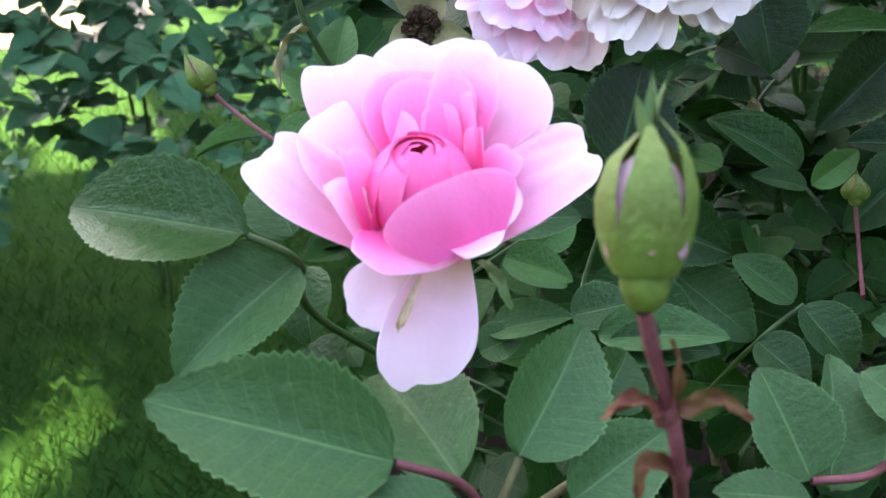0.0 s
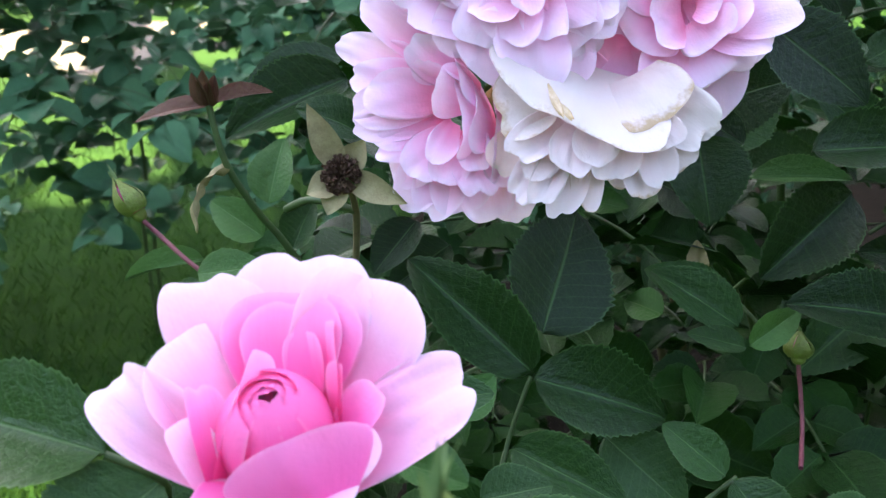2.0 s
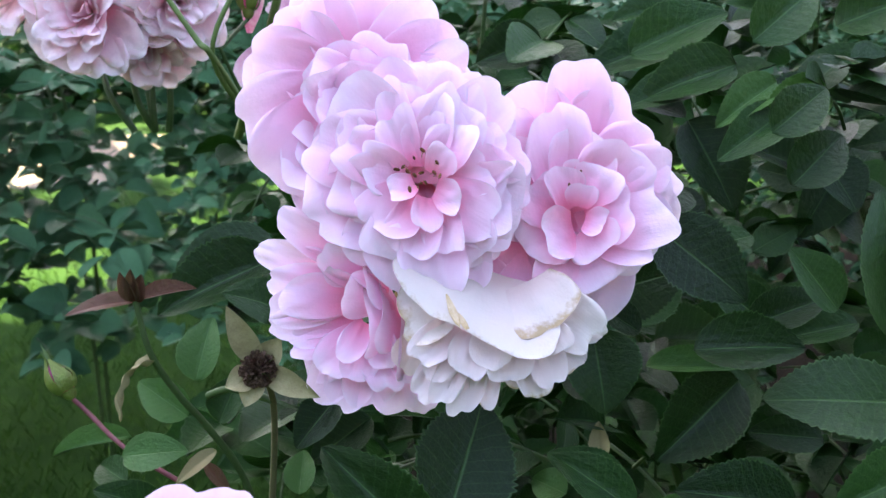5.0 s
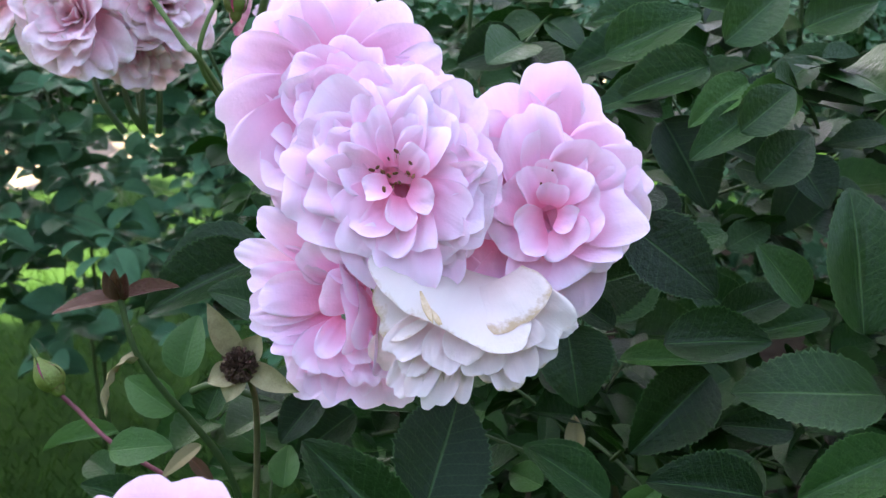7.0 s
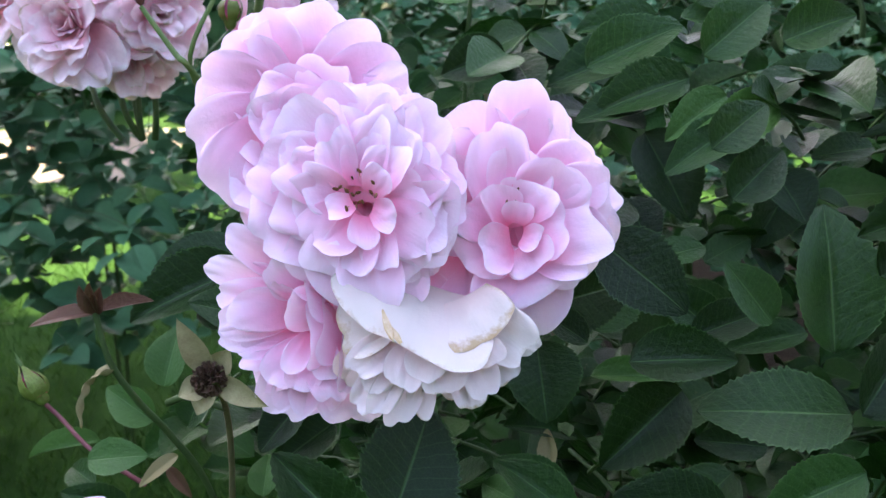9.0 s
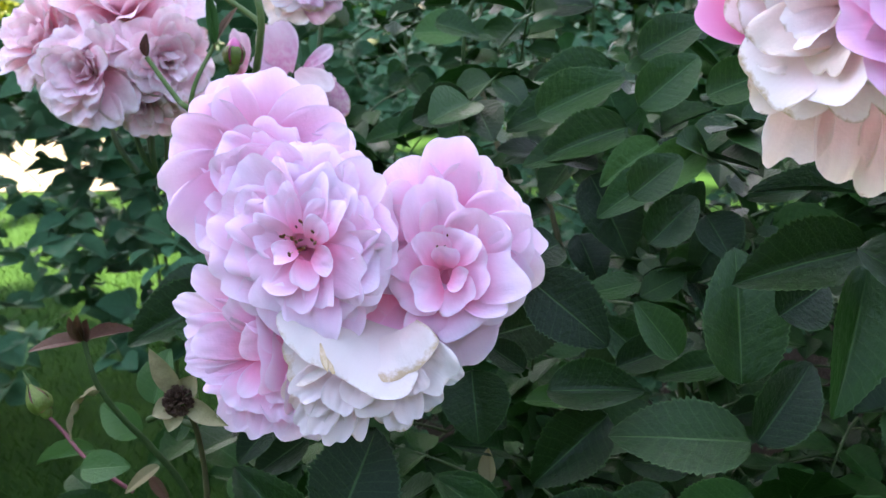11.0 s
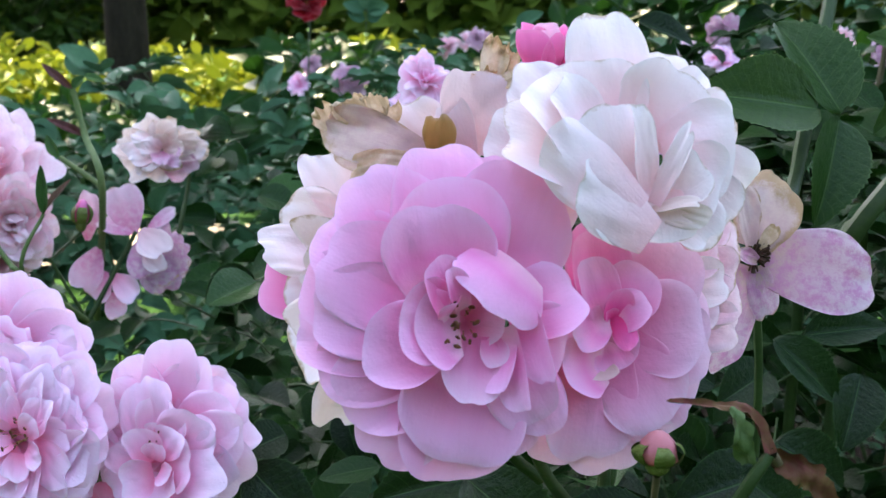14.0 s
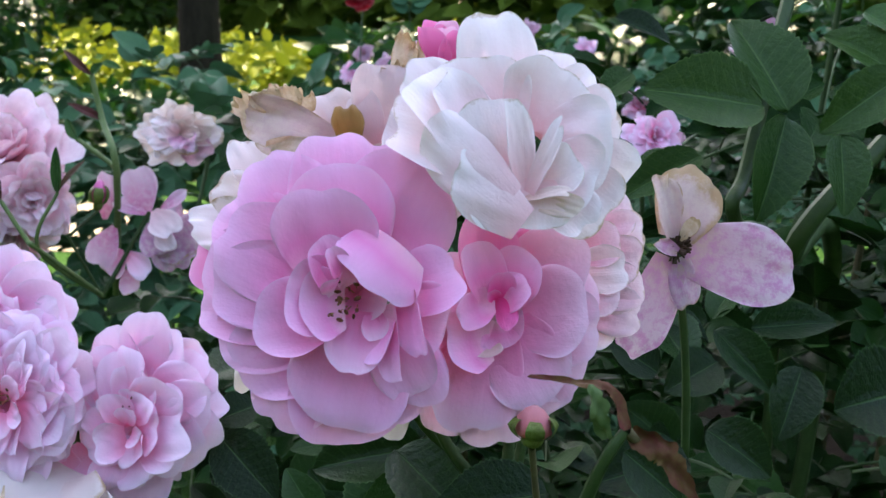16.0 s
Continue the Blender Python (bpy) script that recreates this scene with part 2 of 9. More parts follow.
PETAL_TAN = petal_material("petal_dry_tan", (0.52, 0.35, 0.18), (0.78, 0.63, 0.46), (0.76, 0.59, 0.39), brown=1.2, blotchy=0.4, blotch=(0.50, 0.31, 0.13))
PETAL_RED = petal_material("petal_red", (0.12, 0.002, 0.004), (0.20, 0.003, 0.007), (0.28, 0.008, 0.014))
PETAL_DRYPINK = petal_material("petal_dry_pink", (0.60, 0.43, 0.38), (0.70, 0.54, 0.50), (0.74, 0.60, 0.52), brown=1.45, blotchy=0.4, blotch=(0.60, 0.38, 0.42))
PETAL_BROWN = petal_material("petal_dead_brown", (0.22, 0.11, 0.03), (0.40, 0.22, 0.06), (0.46, 0.28, 0.10), brown=0.6)
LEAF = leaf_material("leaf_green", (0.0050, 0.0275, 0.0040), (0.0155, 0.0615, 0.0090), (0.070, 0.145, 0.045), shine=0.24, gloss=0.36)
# lighter copy of the leaf green, with the sky's light put into the colour
LEAF_NEAR_LIT = leaf_material("leaf_near_lit", (0.0135, 0.0490, 0.0145), (0.0410, 0.1060, 0.0330), (0.12, 0.21, 0.080), shine=0.22, gloss=0.4, warmth=0.1)
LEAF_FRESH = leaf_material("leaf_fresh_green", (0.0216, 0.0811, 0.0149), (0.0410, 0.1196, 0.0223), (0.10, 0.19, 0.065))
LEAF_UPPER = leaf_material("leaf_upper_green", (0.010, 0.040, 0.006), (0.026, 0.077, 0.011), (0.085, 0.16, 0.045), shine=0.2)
# darker copy of the leaf green: dark leaves, and shade put into the colour
LEAF_DARK_SHADED = leaf_material("leaf_dark_shaded", (0.0027, 0.0136, 0.0022), (0.0074, 0.0293, 0.0045), (0.045, 0.11, 0.034), gloss=0.36, shine=0.2)
LEAF_OLD = leaf_material("leaf_spotted_green", (0.0093, 0.0340, 0.0080), (0.0186, 0.0573, 0.0128), (0.07, 0.12, 0.045), old=0.8)
LEAF_BRONZE = leaf_material("leaf_bronze", (0.085, 0.020, 0.020), (0.11, 0.070, 0.028), (0.16, 0.05, 0.045), warmth=0.0)
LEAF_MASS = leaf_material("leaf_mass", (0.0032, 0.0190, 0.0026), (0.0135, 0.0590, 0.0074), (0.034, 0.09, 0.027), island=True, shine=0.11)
# bright yellow-green: sunlight on foliage, put into the leaf colour
LEAF_SUN = leaf_material("leaf_sunlit_yellow", (0.10, 0.15, 0.010), (0.22, 0.26, 0.022), (0.2, 0.24, 0.04), island=True, shine=0.02)
# blue-green of the back bushes, lightened to stand in for open skylight
LEAF_BACK_LIT = leaf_material("leaf_blue_green_lit", (0.027, 0.088, 0.043), (0.070, 0.178, 0.086), (0.05, 0.11, 0.05), island=True, shine=0.06)
# tree leaf green made lighter, painting light onto the far belt's shadow side
LEAF_FAR_LIT = leaf_material("leaf_far_lit", (0.040, 0.080, 0.010), (0.12, 0.17, 0.022), (0.12, 0.18, 0.04), island=True, shine=0.02)
LEAF_TREE = leaf_material("leaf_tree", (0.012, 0.032, 0.005), (0.036, 0.080, 0.010), (0.06, 0.10, 0.02), island=True, shine=0.12)
STEM_GREEN = plain_material("stem_green", (0.024, 0.050, 0.013), (0.048, 0.086, 0.024), 160, 0.5)
STEM_LIGHT = plain_material("stem_light_green", (0.085, 0.140, 0.038), (0.16, 0.21, 0.070), 160, 0.5)
BRACT = plain_material("bract_red_green", (0.115, 0.012, 0.022), (0.112, 0.078, 0.022), 110, 0.5, shine=0.1)
STEM_RED = plain_material("stem_red", (0.105, 0.022, 0.030), (0.19, 0.052, 0.058), 160, 0.5)
STEM_BROWN = plain_material("stem_brown", (0.09, 0.07, 0.035), (0.15, 0.13, 0.06), 120, 0.6)
BUD_GREEN = plain_material("bud_green", (0.075, 0.080, 0.012), (0.130, 0.200, 0.032), 120, 0.5, 0.6, 0.001)
SEPAL = plain_material("sepal_green", (0.06, 0.12, 0.03), (0.11, 0.16, 0.05), 260, 0.55)
SEPAL_DRY = plain_material("sepal_dry", (0.19, 0.145, 0.065), (0.34, 0.285, 0.145), 200, 0.7)
ANTHER = plain_material("anther_brown", (0.075, 0.022, 0.010), (0.22, 0.085, 0.030), 500, 0.7)
FILAMENT = plain_material("filament_yellow", (0.36, 0.16, 0.04), (0.52, 0.30, 0.09), 300, 0.6)
RECEPTACLE = plain_material("receptacle_orange", (0.22, 0.10, 0.03), (0.45, 0.26, 0.09), 400, 0.7)
HEAD_DEAD = plain_material("dead_head_brown", (0.055, 0.028, 0.02), (0.14, 0.075, 0.045), 400, 0.8)
BARK = plain_material("bark", (0.012, 0.009, 0.006), (0.038, 0.029, 0.020), 9, 0.9, 1.0, 0.02, shine=0.05, stretch=(1, 1, 0.25))
GRASS = leaf_material("grass_blade", (0.012, 0.046, 0.009), (0.032, 0.088, 0.017), (0.05, 0.11, 0.02), island=True, shine=0.04, thin=0.5)
LAWN = plain_material("lawn", (0.007, 0.030, 0.006), (0.022, 0.060, 0.011), 14, 0.9, 0.4, 0.01, shine=0.02)
SOIL = plain_material("soil", (0.008, 0.006, 0.004), (0.020, 0.015, 0.010), 30, 0.95, 0.9, 0.01, shine=0.05)
PAVING = plain_material("path_gravel", (0.12, 0.10, 0.075), (0.20, 0.165, 0.125), 25, 0.9, 0.6, 0.006)

# ---- how things are made ----
def grid_mesh(name, P, UV):
    """A mesh from a grid of points (n, m, 3) with its flat map (n, m, 2)."""
    n, m = P.shape[:2]
    i = np.arange(n * m).reshape(n, m)
    quads = np.stack([i[:-1, :-1], i[:-1, 1:], i[1:, 1:], i[1:, :-1]], -1).reshape(-1, 4)
    return quad_mesh(name, P.reshape(-1, 3), quads, UV.reshape(-1, 2))


def quad_mesh(name, verts, quads, uv=None):
    me = bpy.data.meshes.new(name)
    me.vertices.add(len(verts))
    me.vertices.foreach_set("co", np.asarray(verts, np.float32).ravel())
    me.loops.add(quads.size)
    me.loops.foreach_set("vertex_index", np.asarray(quads, np.int32).ravel())
    me.polygons.add(len(quads))
    me.polygons.foreach_set("loop_start", np.arange(0, quads.size, quads.shape[1], dtype=np.int32))
    me.polygons.foreach_set("use_smooth", np.ones(len(quads), bool))
    if uv is not None:
        layer = me.uv_layers.new(name="UVMap")
        layer.data.foreach_set("uv", np.asarray(uv, np.float32)[quads.ravel()].ravel())
    me.update(calc_edges=True)
    return me


def join_meshes(name, pieces):
    """One mesh out of several (verts, quads, uv)."""
    vs, qs, us, k = [], [], [], 0
    for v, q, u in pieces:
        vs.append(v), qs.append(q + k), us.append(u)
        k += len(v)
    return quad_mesh(name, np.concatenate(vs), np.concatenate(qs), np.concatenate(us))


def thing(name, m, label, category, group="", kind=""):
    ob = new(name)
    ob.empty_display_size = 0.01
    ob.matrix_basis = m
    return tagged(ob, label, category, group, kind)


def part(name, me, material, parent, label="", m=None, in_world=False):
    """One mesh object under a thing or part. in_world: its points or its pose m are given in the world."""
    if not me.materials:
        me.materials.append(material)
    ob = new(name, me)
    ob.parent = parent
    base = Matrix()
    if in_world:
        up = parent
        while up:
            base = up.matrix_basis @ base
            up = up.parent
        base = base.inverted()
    ob.matrix_basis = base @ (m if m is not None else Matrix())
    return tagged(ob, label)


def smooth_path(points, per=6):
    """A curve through the points."""
    p = [Vector(points[0])] + [Vector(q) for q in points] + [Vector(points[-1])]
    out = []
    for i in range(1, len(p) - 2):
        a, b, c, d = p[i - 1:i + 3]
        for k in range(per):
            t = k / per
            out.append(0.5 * (2 * b + (c - a) * t + (2 * a - 5 * b + 4 * c - d) * t * t + (3 * b - a - 3 * c + d) * t ** 3))
    out.append(Vector(points[-1]))
    return out


def tube_piece(points, r0, r1, sides=8, per=6, swell=0.0, seed=0):
    rnd = random.Random(seed)
    path = smooth_path(points, per)
    n = len(path)
    V, U = [], []
    side = None
    for i, c in enumerate(path):
        d = (path[min(i + 1, n - 1)] - path[max(i - 1, 0)]).normalized()
        if side is None:
            side = d.orthogonal().normalized()
        side = (side - d * side.dot(d)).normalized()
        other = d.cross(side)
        f = i / (n - 1)
        r = (r0 + (r1 - r0) * f) * (1 + swell * rnd.uniform(-1, 1))
        for k in range(sides + 1):
            a = 2 * math.pi * k / sides
            V.append(c + r * (math.cos(a) * side + math.sin(a) * other))
            U.append((k / sides, f))
    i = np.arange(n * (sides + 1)).reshape(n, sides + 1)
    q = np.stack([i[:-1, :-1], i[:-1, 1:], i[1:, 1:], i[1:, :-1]], -1).reshape(-1, 4)
    return np.array(V), q, np.array(U)


def tube(name, points, r0, r1, sides=8, per=6, swell=0.0, seed=0):
    return join_meshes(name, [tube_piece(points, r0, r1, sides, per, swell, seed)])


def lathe(name, profile, sides=14, wobble=0.0, seed=0):
    """A turned form about z from (radius, height) pairs."""
    rnd = np.random.RandomState(seed)
    a = np.linspace(0, 2 * np.pi, sides + 1)
    k = 1 + wobble * np.concatenate([rnd.uniform(-1, 1, sides), [0]])
    k[-1] = k[0]
    P = np.array([[(r * k[j] * np.cos(t), r * k[j] * np.sin(t), z) for j, t in enumerate(a)] for r, z in profile])
    UV = np.array([[(j / sides, i / (len(profile) - 1)) for j in range(sides + 1)] for i in range(len(profile))])
    return grid_mesh(name, P, UV)


def facing_frame(at, axis, spin=0.0):
    """A pose at a place whose z runs along axis, with y as near to up as can be."""
    z = Vector(axis).normalized()
    up = Vector((0, 0, 1)) if abs(z.z) < 0.95 else Vector((0, 1, 0))
    y = (up - z * up.dot(z)).normalized()
    x = y.cross(z)
    return Matrix.Translation(at) @ Matrix((x, y, z)).transposed().to_4x4() @ Matrix.Rotation(radians(spin), 4, "Z")


def waves(rnd, U, V, freq):
    """Soft random relief over a sheet."""
    out = np.zeros_like(U)
    for _ in range(5):
        a, b = rnd.uniform(-1, 1, 2) * freq
        out += np.sin(a * U + b * V + rnd.uniform(0, 6.28)) / 5
    return out


def petal_mesh(name, th0, L, W, bend=10, reflex=25, cup=0.5, ruffle=0.05, r0=0.1, z0=0.0, seed=0, notch=0.0, frill=0.03, edge=0.06, rows=13, cols=19, point=0.0, crumple=0.0, foot=0.2, crown=0.43):
    """A petal that starts near the axis and runs outwards along x. Angles in degrees from the axis; lengths in metres."""
    rnd = np.random.RandomState(seed)
    u = np.sin(np.linspace(-np.pi / 2, np.pi / 2, cols))
    v = np.linspace(0, 1, rows)
    U, V = np.meshgrid(u, v)
    out = 1 - crown + crown * np.sqrt(1 - np.abs(u) ** (2.0 + 0.43 / crown)) - notch * np.exp(-(u / 0.16) ** 2) + point * np.exp(-(u / 0.2) ** 2) + frill * (waves(rnd, u, u * 0, 9) + 0.28 * waves(rnd, u, u * 0, 22))
    out = out + 2.0 * ruffle * rnd.uniform(-1, 1) * u + 0.9 * ruffle * waves(rnd, u, u * 0, 5)
    S = V * out[None, :]
    s = np.linspace(0, 1.15, 60)
    th = np.radians(th0 + bend * s + reflex * np.clip((s - 0.62) / 0.38, 0, 1.4) ** 2)
    r = r0 + np.concatenate([[0], np.cumsum(np.sin(th[:-1]) * L * (s[1] - s[0]))])
    z = z0 + np.concatenate([[0], np.cumsum(np.cos(th[:-1]) * L * (s[1] - s[0]))])
    R, Z, T = np.interp(S, s, r), np.interp(S, s, z), np.interp(S, s, th)
    w = W * (foot + (1 - foot) * np.sin(np.pi / 2 * np.clip(S / 0.72, 0, 1)))
    rc = W / (2 * math.copysign(max(abs(cup), 0.02), cup))
    a = U * w / 2 / rc
    lat, inw = rc * np.sin(a), rc * (1 - np.cos(a))
    inw = inw - edge * W * np.abs(U) ** 4 * V
    inw = inw + ruffle * L * waves(rnd, U * 3, V * 3, 2.2) * V ** 1.5 + 0.35 * ruffle * L * waves(rnd, U * 3, V * 3, 5.0) * V
    inw = inw + 1.3 * ruffle * rnd.uniform(-1, 1) * W * U * V ** 2
    inw = inw + rnd.uniform(-0.02, 0.05) * W * np.exp(-(U - rnd.uniform(-0.3, 0.3)) ** 2 / 0.05) * np.sin(np.pi * V)
    inw = inw + crumple * L * (waves(rnd, U * 9, V * 9, 1.6) + 0.6 * waves(rnd, U * 20, V * 14, 1.5)) * V ** 5
    P = np.stack([R - np.cos(T) * inw, lat, Z + np.sin(T) * inw], -1)
    return grid_mesh(name, P, np.stack([(U + 1) / 2, V], -1))


def add_petal(rose_, material, az, seed, **shape):
    me = petal_mesh("petal", seed=seed, **shape)
    return part("petal", me, material, rose_, "", Matrix.Rotation(radians(az), 4, "Z"))


def set_petal(rose_, material, base, tip, width, face, cup, bend, reflex, seed, frill=0.03, ruffle=0.05, crumple=0.0, rows=18, cols=33, foot=0.2, crown=0.43):
    """A petal laid from base to tip, its inner side towards face. bend curls it lengthwise, reflex rolls its rim back."""
    x = Vector(tip) - Vector(base)
    L = x.length
    me = petal_mesh("petal", 90 - bend / 2, L, width, bend, reflex, cup, ruffle * 1.3, 0.0, 0.0, seed, 0.05 * (seed % 3 == 0), frill * 1.2, 0.04, rows, cols, 0.0, crumple, foot, crown)
    end = me.vertices[(rows - 1) * cols + cols // 2].co
    turn_ = math.atan2(end.z, end.x)
    x = x / L
    y = Vector(face).cross(x).normalized()
    z = x.cross(y)
    m = Matrix.Translation(base) @ Matrix((x, y, z)).transposed().to_4x4() @ Matrix.Rotation(turn_, 4, "Y") @ Matrix.Scale(L / math.hypot(end.x, end.z), 4)
    return part("petal", me, material, rose_, "", m, in_world=True)


def add_heart(rose_, material, rad, half, z0, count, seed):
    """The closed heart of a young bloom: petals wrapped round an egg, each tucked under the next, with a small mouth on top."""
    rnd = np.random.RandomState(seed)
    u, v = np.linspace(-1, 1, 19), np.linspace(0, 1, 14)
    U, V = np.meshgrid(u, v)
    for k in range(count):
        f = k / (count - 1)
        top = 27 - 21 * f + rnd.uniform(-3, 3) + 7 * np.abs(U) ** 3 + 2.5 * waves(rnd, U, U * 0, 6)
        pol = np.radians(140 + (top - 140) * V)
        az = np.radians(137.5 * k + 35 + U * (74 - 26 * f))
        g = 1 - 0.034 * k + 0.05 * U + 0.035 * V ** 6 + 0.012 * waves(rnd, U * 2, V * 2, 2.5)
        P = np.stack([rad * g * np.sin(pol) * np.cos(az), rad * g * np.sin(pol) * np.sin(az), z0 + half * np.cos(pol) * (1 - 0.006 * k + 0.03 * V ** 6)], -1)
        part("petal", grid_mesh("petal", P, np.stack([(U + 1) / 2, V * 0.9], -1)), material, rose_)


def add_layers(rose_, R, layers, seed, jitter=1.0, foot=0.3):
    """Petals ring by ring, from the outside in. A ring: count, material, tilt, length, width, bend, reflex, cup, foot radius, foot height."""
    rnd = random.Random(seed)
    turn = rnd.uniform(0, 360)
    for count, material, tilt, L, W, bend, reflex, cup, r0, z0 in layers:
        turn += 137.5
        for k in range(count):
            j = jitter
            add_petal(rose_, material, turn + 360 * k / count + j * rnd.uniform(-16, 16), rnd.randrange(10 ** 6),
                      th0=tilt + j * rnd.uniform(-10, 10), L=R * L * (1 + j * rnd.uniform(-0.11, 0.09)), W=R * W * (1 + j * rnd.uniform(-0.2, 0.2)),
                      bend=bend + j * rnd.uniform(-9, 9), reflex=reflex + j * rnd.uniform(-28, 28), cup=cup * (1 + j * rnd.uniform(-0.4, 0.5)),
                      ruffle=0.085 * j, r0=R * r0, z0=R * (z0 + j * rnd.uniform(-0.03, 0.03)), notch=max(0.0, rnd.uniform(-0.08, 0.16)), frill=0.017 * j, foot=foot)


def bead_piece(at, d, w):
    """A small two-lobed grain along d."""
    side = d.orthogonal().normalized()
    other = d.cross(side)
    V, U = [], []
    for i in range(7):
        s = -1 + i / 3
        r = w * (math.sqrt(max(0.0, 1 - s * s)) * 0.75 + 0.02)
        for k in range(7):
            a = 2 * math.pi * k / 6
            V.append(at + d * (1.5 * w * s) + r * (1.25 * math.cos(a) * side + 0.8 * math.sin(a) * other))
            U.append((k / 6, i / 6))
    g = np.arange(49).reshape(7, 7)
    return np.array(V), np.stack([g[:-1, :-1], g[:-1, 1:], g[1:, 1:], g[1:, :-1]], -1).reshape(-1, 4), np.array(U)


def add_stamens(rose_, R, count, height, spread, seed, anther=0.015):
    """Yellow threads with brown heads in the middle of an open bloom."""
    rnd = random.Random(seed)
    threads, heads = [], []
    for _ in range(count):
        a, s = rnd.uniform(0, 6.28), spread * R * math.sqrt(rnd.random())
        h = height * R * rnd.uniform(0.75, 1.1)
        tip = Vector((s * math.cos(a), s * math.sin(a), h))
        foot = Vector((0.3 * s * math.cos(a), 0.3 * s * math.sin(a), 0))
        threads.append(tube_piece([foot, (foot + tip) / 2 + Vector((0, 0, 0.1 * h)), tip], R * 0.006, R * 0.004, 4, 3))
        w = R * anther * rnd.uniform(0.7, 1.2)
        d = Vector((rnd.uniform(-1, 1), rnd.uniform(-1, 1), rnd.uniform(-0.4, 0.4))).normalized()
        heads.append(bead_piece(tip, d, w))
    tagged(part("filaments", join_meshes("filaments", threads), FILAMENT, rose_, "yellow threads"), kind="stuff")
    tagged(part("anthers", join_meshes("anthers", heads), ANTHER, rose_, "dry brown anthers"), kind="stuff")


def sepal_mesh(L, W, tilt, bend, seed, twist=0.0):
    """A narrow pointed sepal."""
    rnd = np.random.RandomState(seed)
    v, u = np.linspace(0, 1, 9), np.linspace(-1, 1, 5)
    U, V = np.meshgrid(u, v)
    w = W / 2 * np.sin(np.pi * np.clip(V * 0.86 + 0.14, 0, 1)) ** 0.8 * (1 - 0.45 * V)
    th = np.radians(tilt + bend * v)
    r = np.concatenate([[0], np.cumsum(np.sin(th[:-1]))]) * L / 8
    z = np.concatenate([[0], np.cumsum(np.cos(th[:-1]))]) * L / 8
    a = twist * V
    lat = U * w
    inw = 0.35 * np.abs(U) ** 2 * w + 0.03 * L * waves(rnd, U, V * 3, 2.5) * V
    T = th[:, None]
    P = np.stack([r[:, None] - np.cos(T) * (inw + lat * np.sin(a)), lat * np.cos(a), z[:, None] + np.sin(T) * (inw + lat * np.sin(a))], -1)
    return grid_mesh("sepal", P, np.stack([(U + 1) / 2, V], -1))


def add_calyx(rose_, R, seed, tilt=120, material=None, length=0.75):
    """The green cup under a bloom, with five sepals."""
    rnd = random.Random(seed)
    cup = part("calyx", lathe("calyx", [(0.03 * R, -0.34 * R), (0.10 * R, -0.30 * R), (0.15 * R, -0.18 * R), (0.13 * R, -0.04 * R), (0.17 * R, 0.03 * R)], 10), material or SEPAL, rose_, "green calyx")
    part("receptacle", lathe("receptacle", [(0.12 * R, 0.03 * R), (0.10 * R, 0.08 * R), (0.06 * R, 0.11 * R), (0.01 * R, 0.12 * R)], 10, 0.08, seed), RECEPTACLE, rose_, "orange-brown receptacle")
    for k in range(5):
        part("sepal", sepal_mesh(R * length, R * 0.26, tilt + rnd.uniform(-15, 15), rnd.uniform(0, 50), rnd.randrange(9999), rnd.uniform(-1, 1)), material or SEPAL, cup, "",
             Matrix.Rotation(radians(72 * k + rnd.uniform(-8, 8)), 4, "Z") @ Matrix.Translation((0.12 * R, 0, 0.0)))


def add_stem(parent, points, r0, r1, material, name="stem", label=""):
    return part(name, tube(name, points, r0, r1, 8, 6, 0.05, len(points)), material, parent, label, in_world=True)


# leaves: a unit blade, base at 0, tip at y = 1, half width 0.5, face up along z
def blade(rows, cols, fold, droop, seed, teeth=True, shape=0.82):
    rnd = np.random.RandomState(seed)
    v = np.linspace(0, 1, rows)
    u = np.linspace(-1, 1, cols)
    U, V = np.meshgrid(u, v)
    half = 0.5 * np.sin(np.pi * np.clip(v, 0, 1) ** shape) ** 0.62 * (1 - 0.22 * v ** 4)
    half[0], half[-1] = 0.012, 0.004
    if teeth:
        half = half * (1 + 0.02 * rnd.uniform(-1, 1, rows))
    X = U * half[:, None]
    Y = V * 1.0
    if teeth:
        # the margin alone is sawn: each second point juts out and leans towards the tip
        jut = (np.arange(rows) % 2 == 0)[:, None] * (np.abs(U) > 0.99) * rnd.uniform(0.5, 1.2, (rows, 1))
        X = X * (1 + 0.085 * jut * (rows > 15) + 0.07 * jut * (rows <= 15))
        Y = Y + 0.45 / rows * jut * (V < 0.98)
    bulge = 0.0025 * np.sin((V - 0.16 * np.abs(U)) * 2 * np.pi * 9) * np.abs(U) * half[:, None] * 2
    Z = fold * np.abs(X) ** 1.1 - droop * V ** 2 + 0.10 * waves(rnd, U * 1.5, V * 3, 1.8) * np.abs(U) + bulge + 0.035 * waves(rnd, U, V * 3, 2.4)
    return np.stack([X, Y, Z], -1), np.stack([(U + 1) / 2, V], -1)


BLADES = [grid_mesh("leaf", *blade(43, 11, f, d, k)) for k, (f, d) in enumerate([(0.40, 0.12), (0.60, 0.20), (0.24, 0.08), (0.45, -0.04), (0.32, 0.28), (0.7, 0.12)])]
DRESSED = {}


def leaf_pose(base, tip, width, normal):
    """The pose that lays the unit blade from base to tip, facing along normal."""
    y = Vector(tip) - Vector(base)
    L = y.length
    y = y / L
    n = Vector(normal)
    x = y.cross(n).normalized()
    z = x.cross(y)
    return Matrix.Translation(base) @ Matrix((x * width, y * L, z * (0.5 * L + 0.5 * width))).transposed().to_4x4()


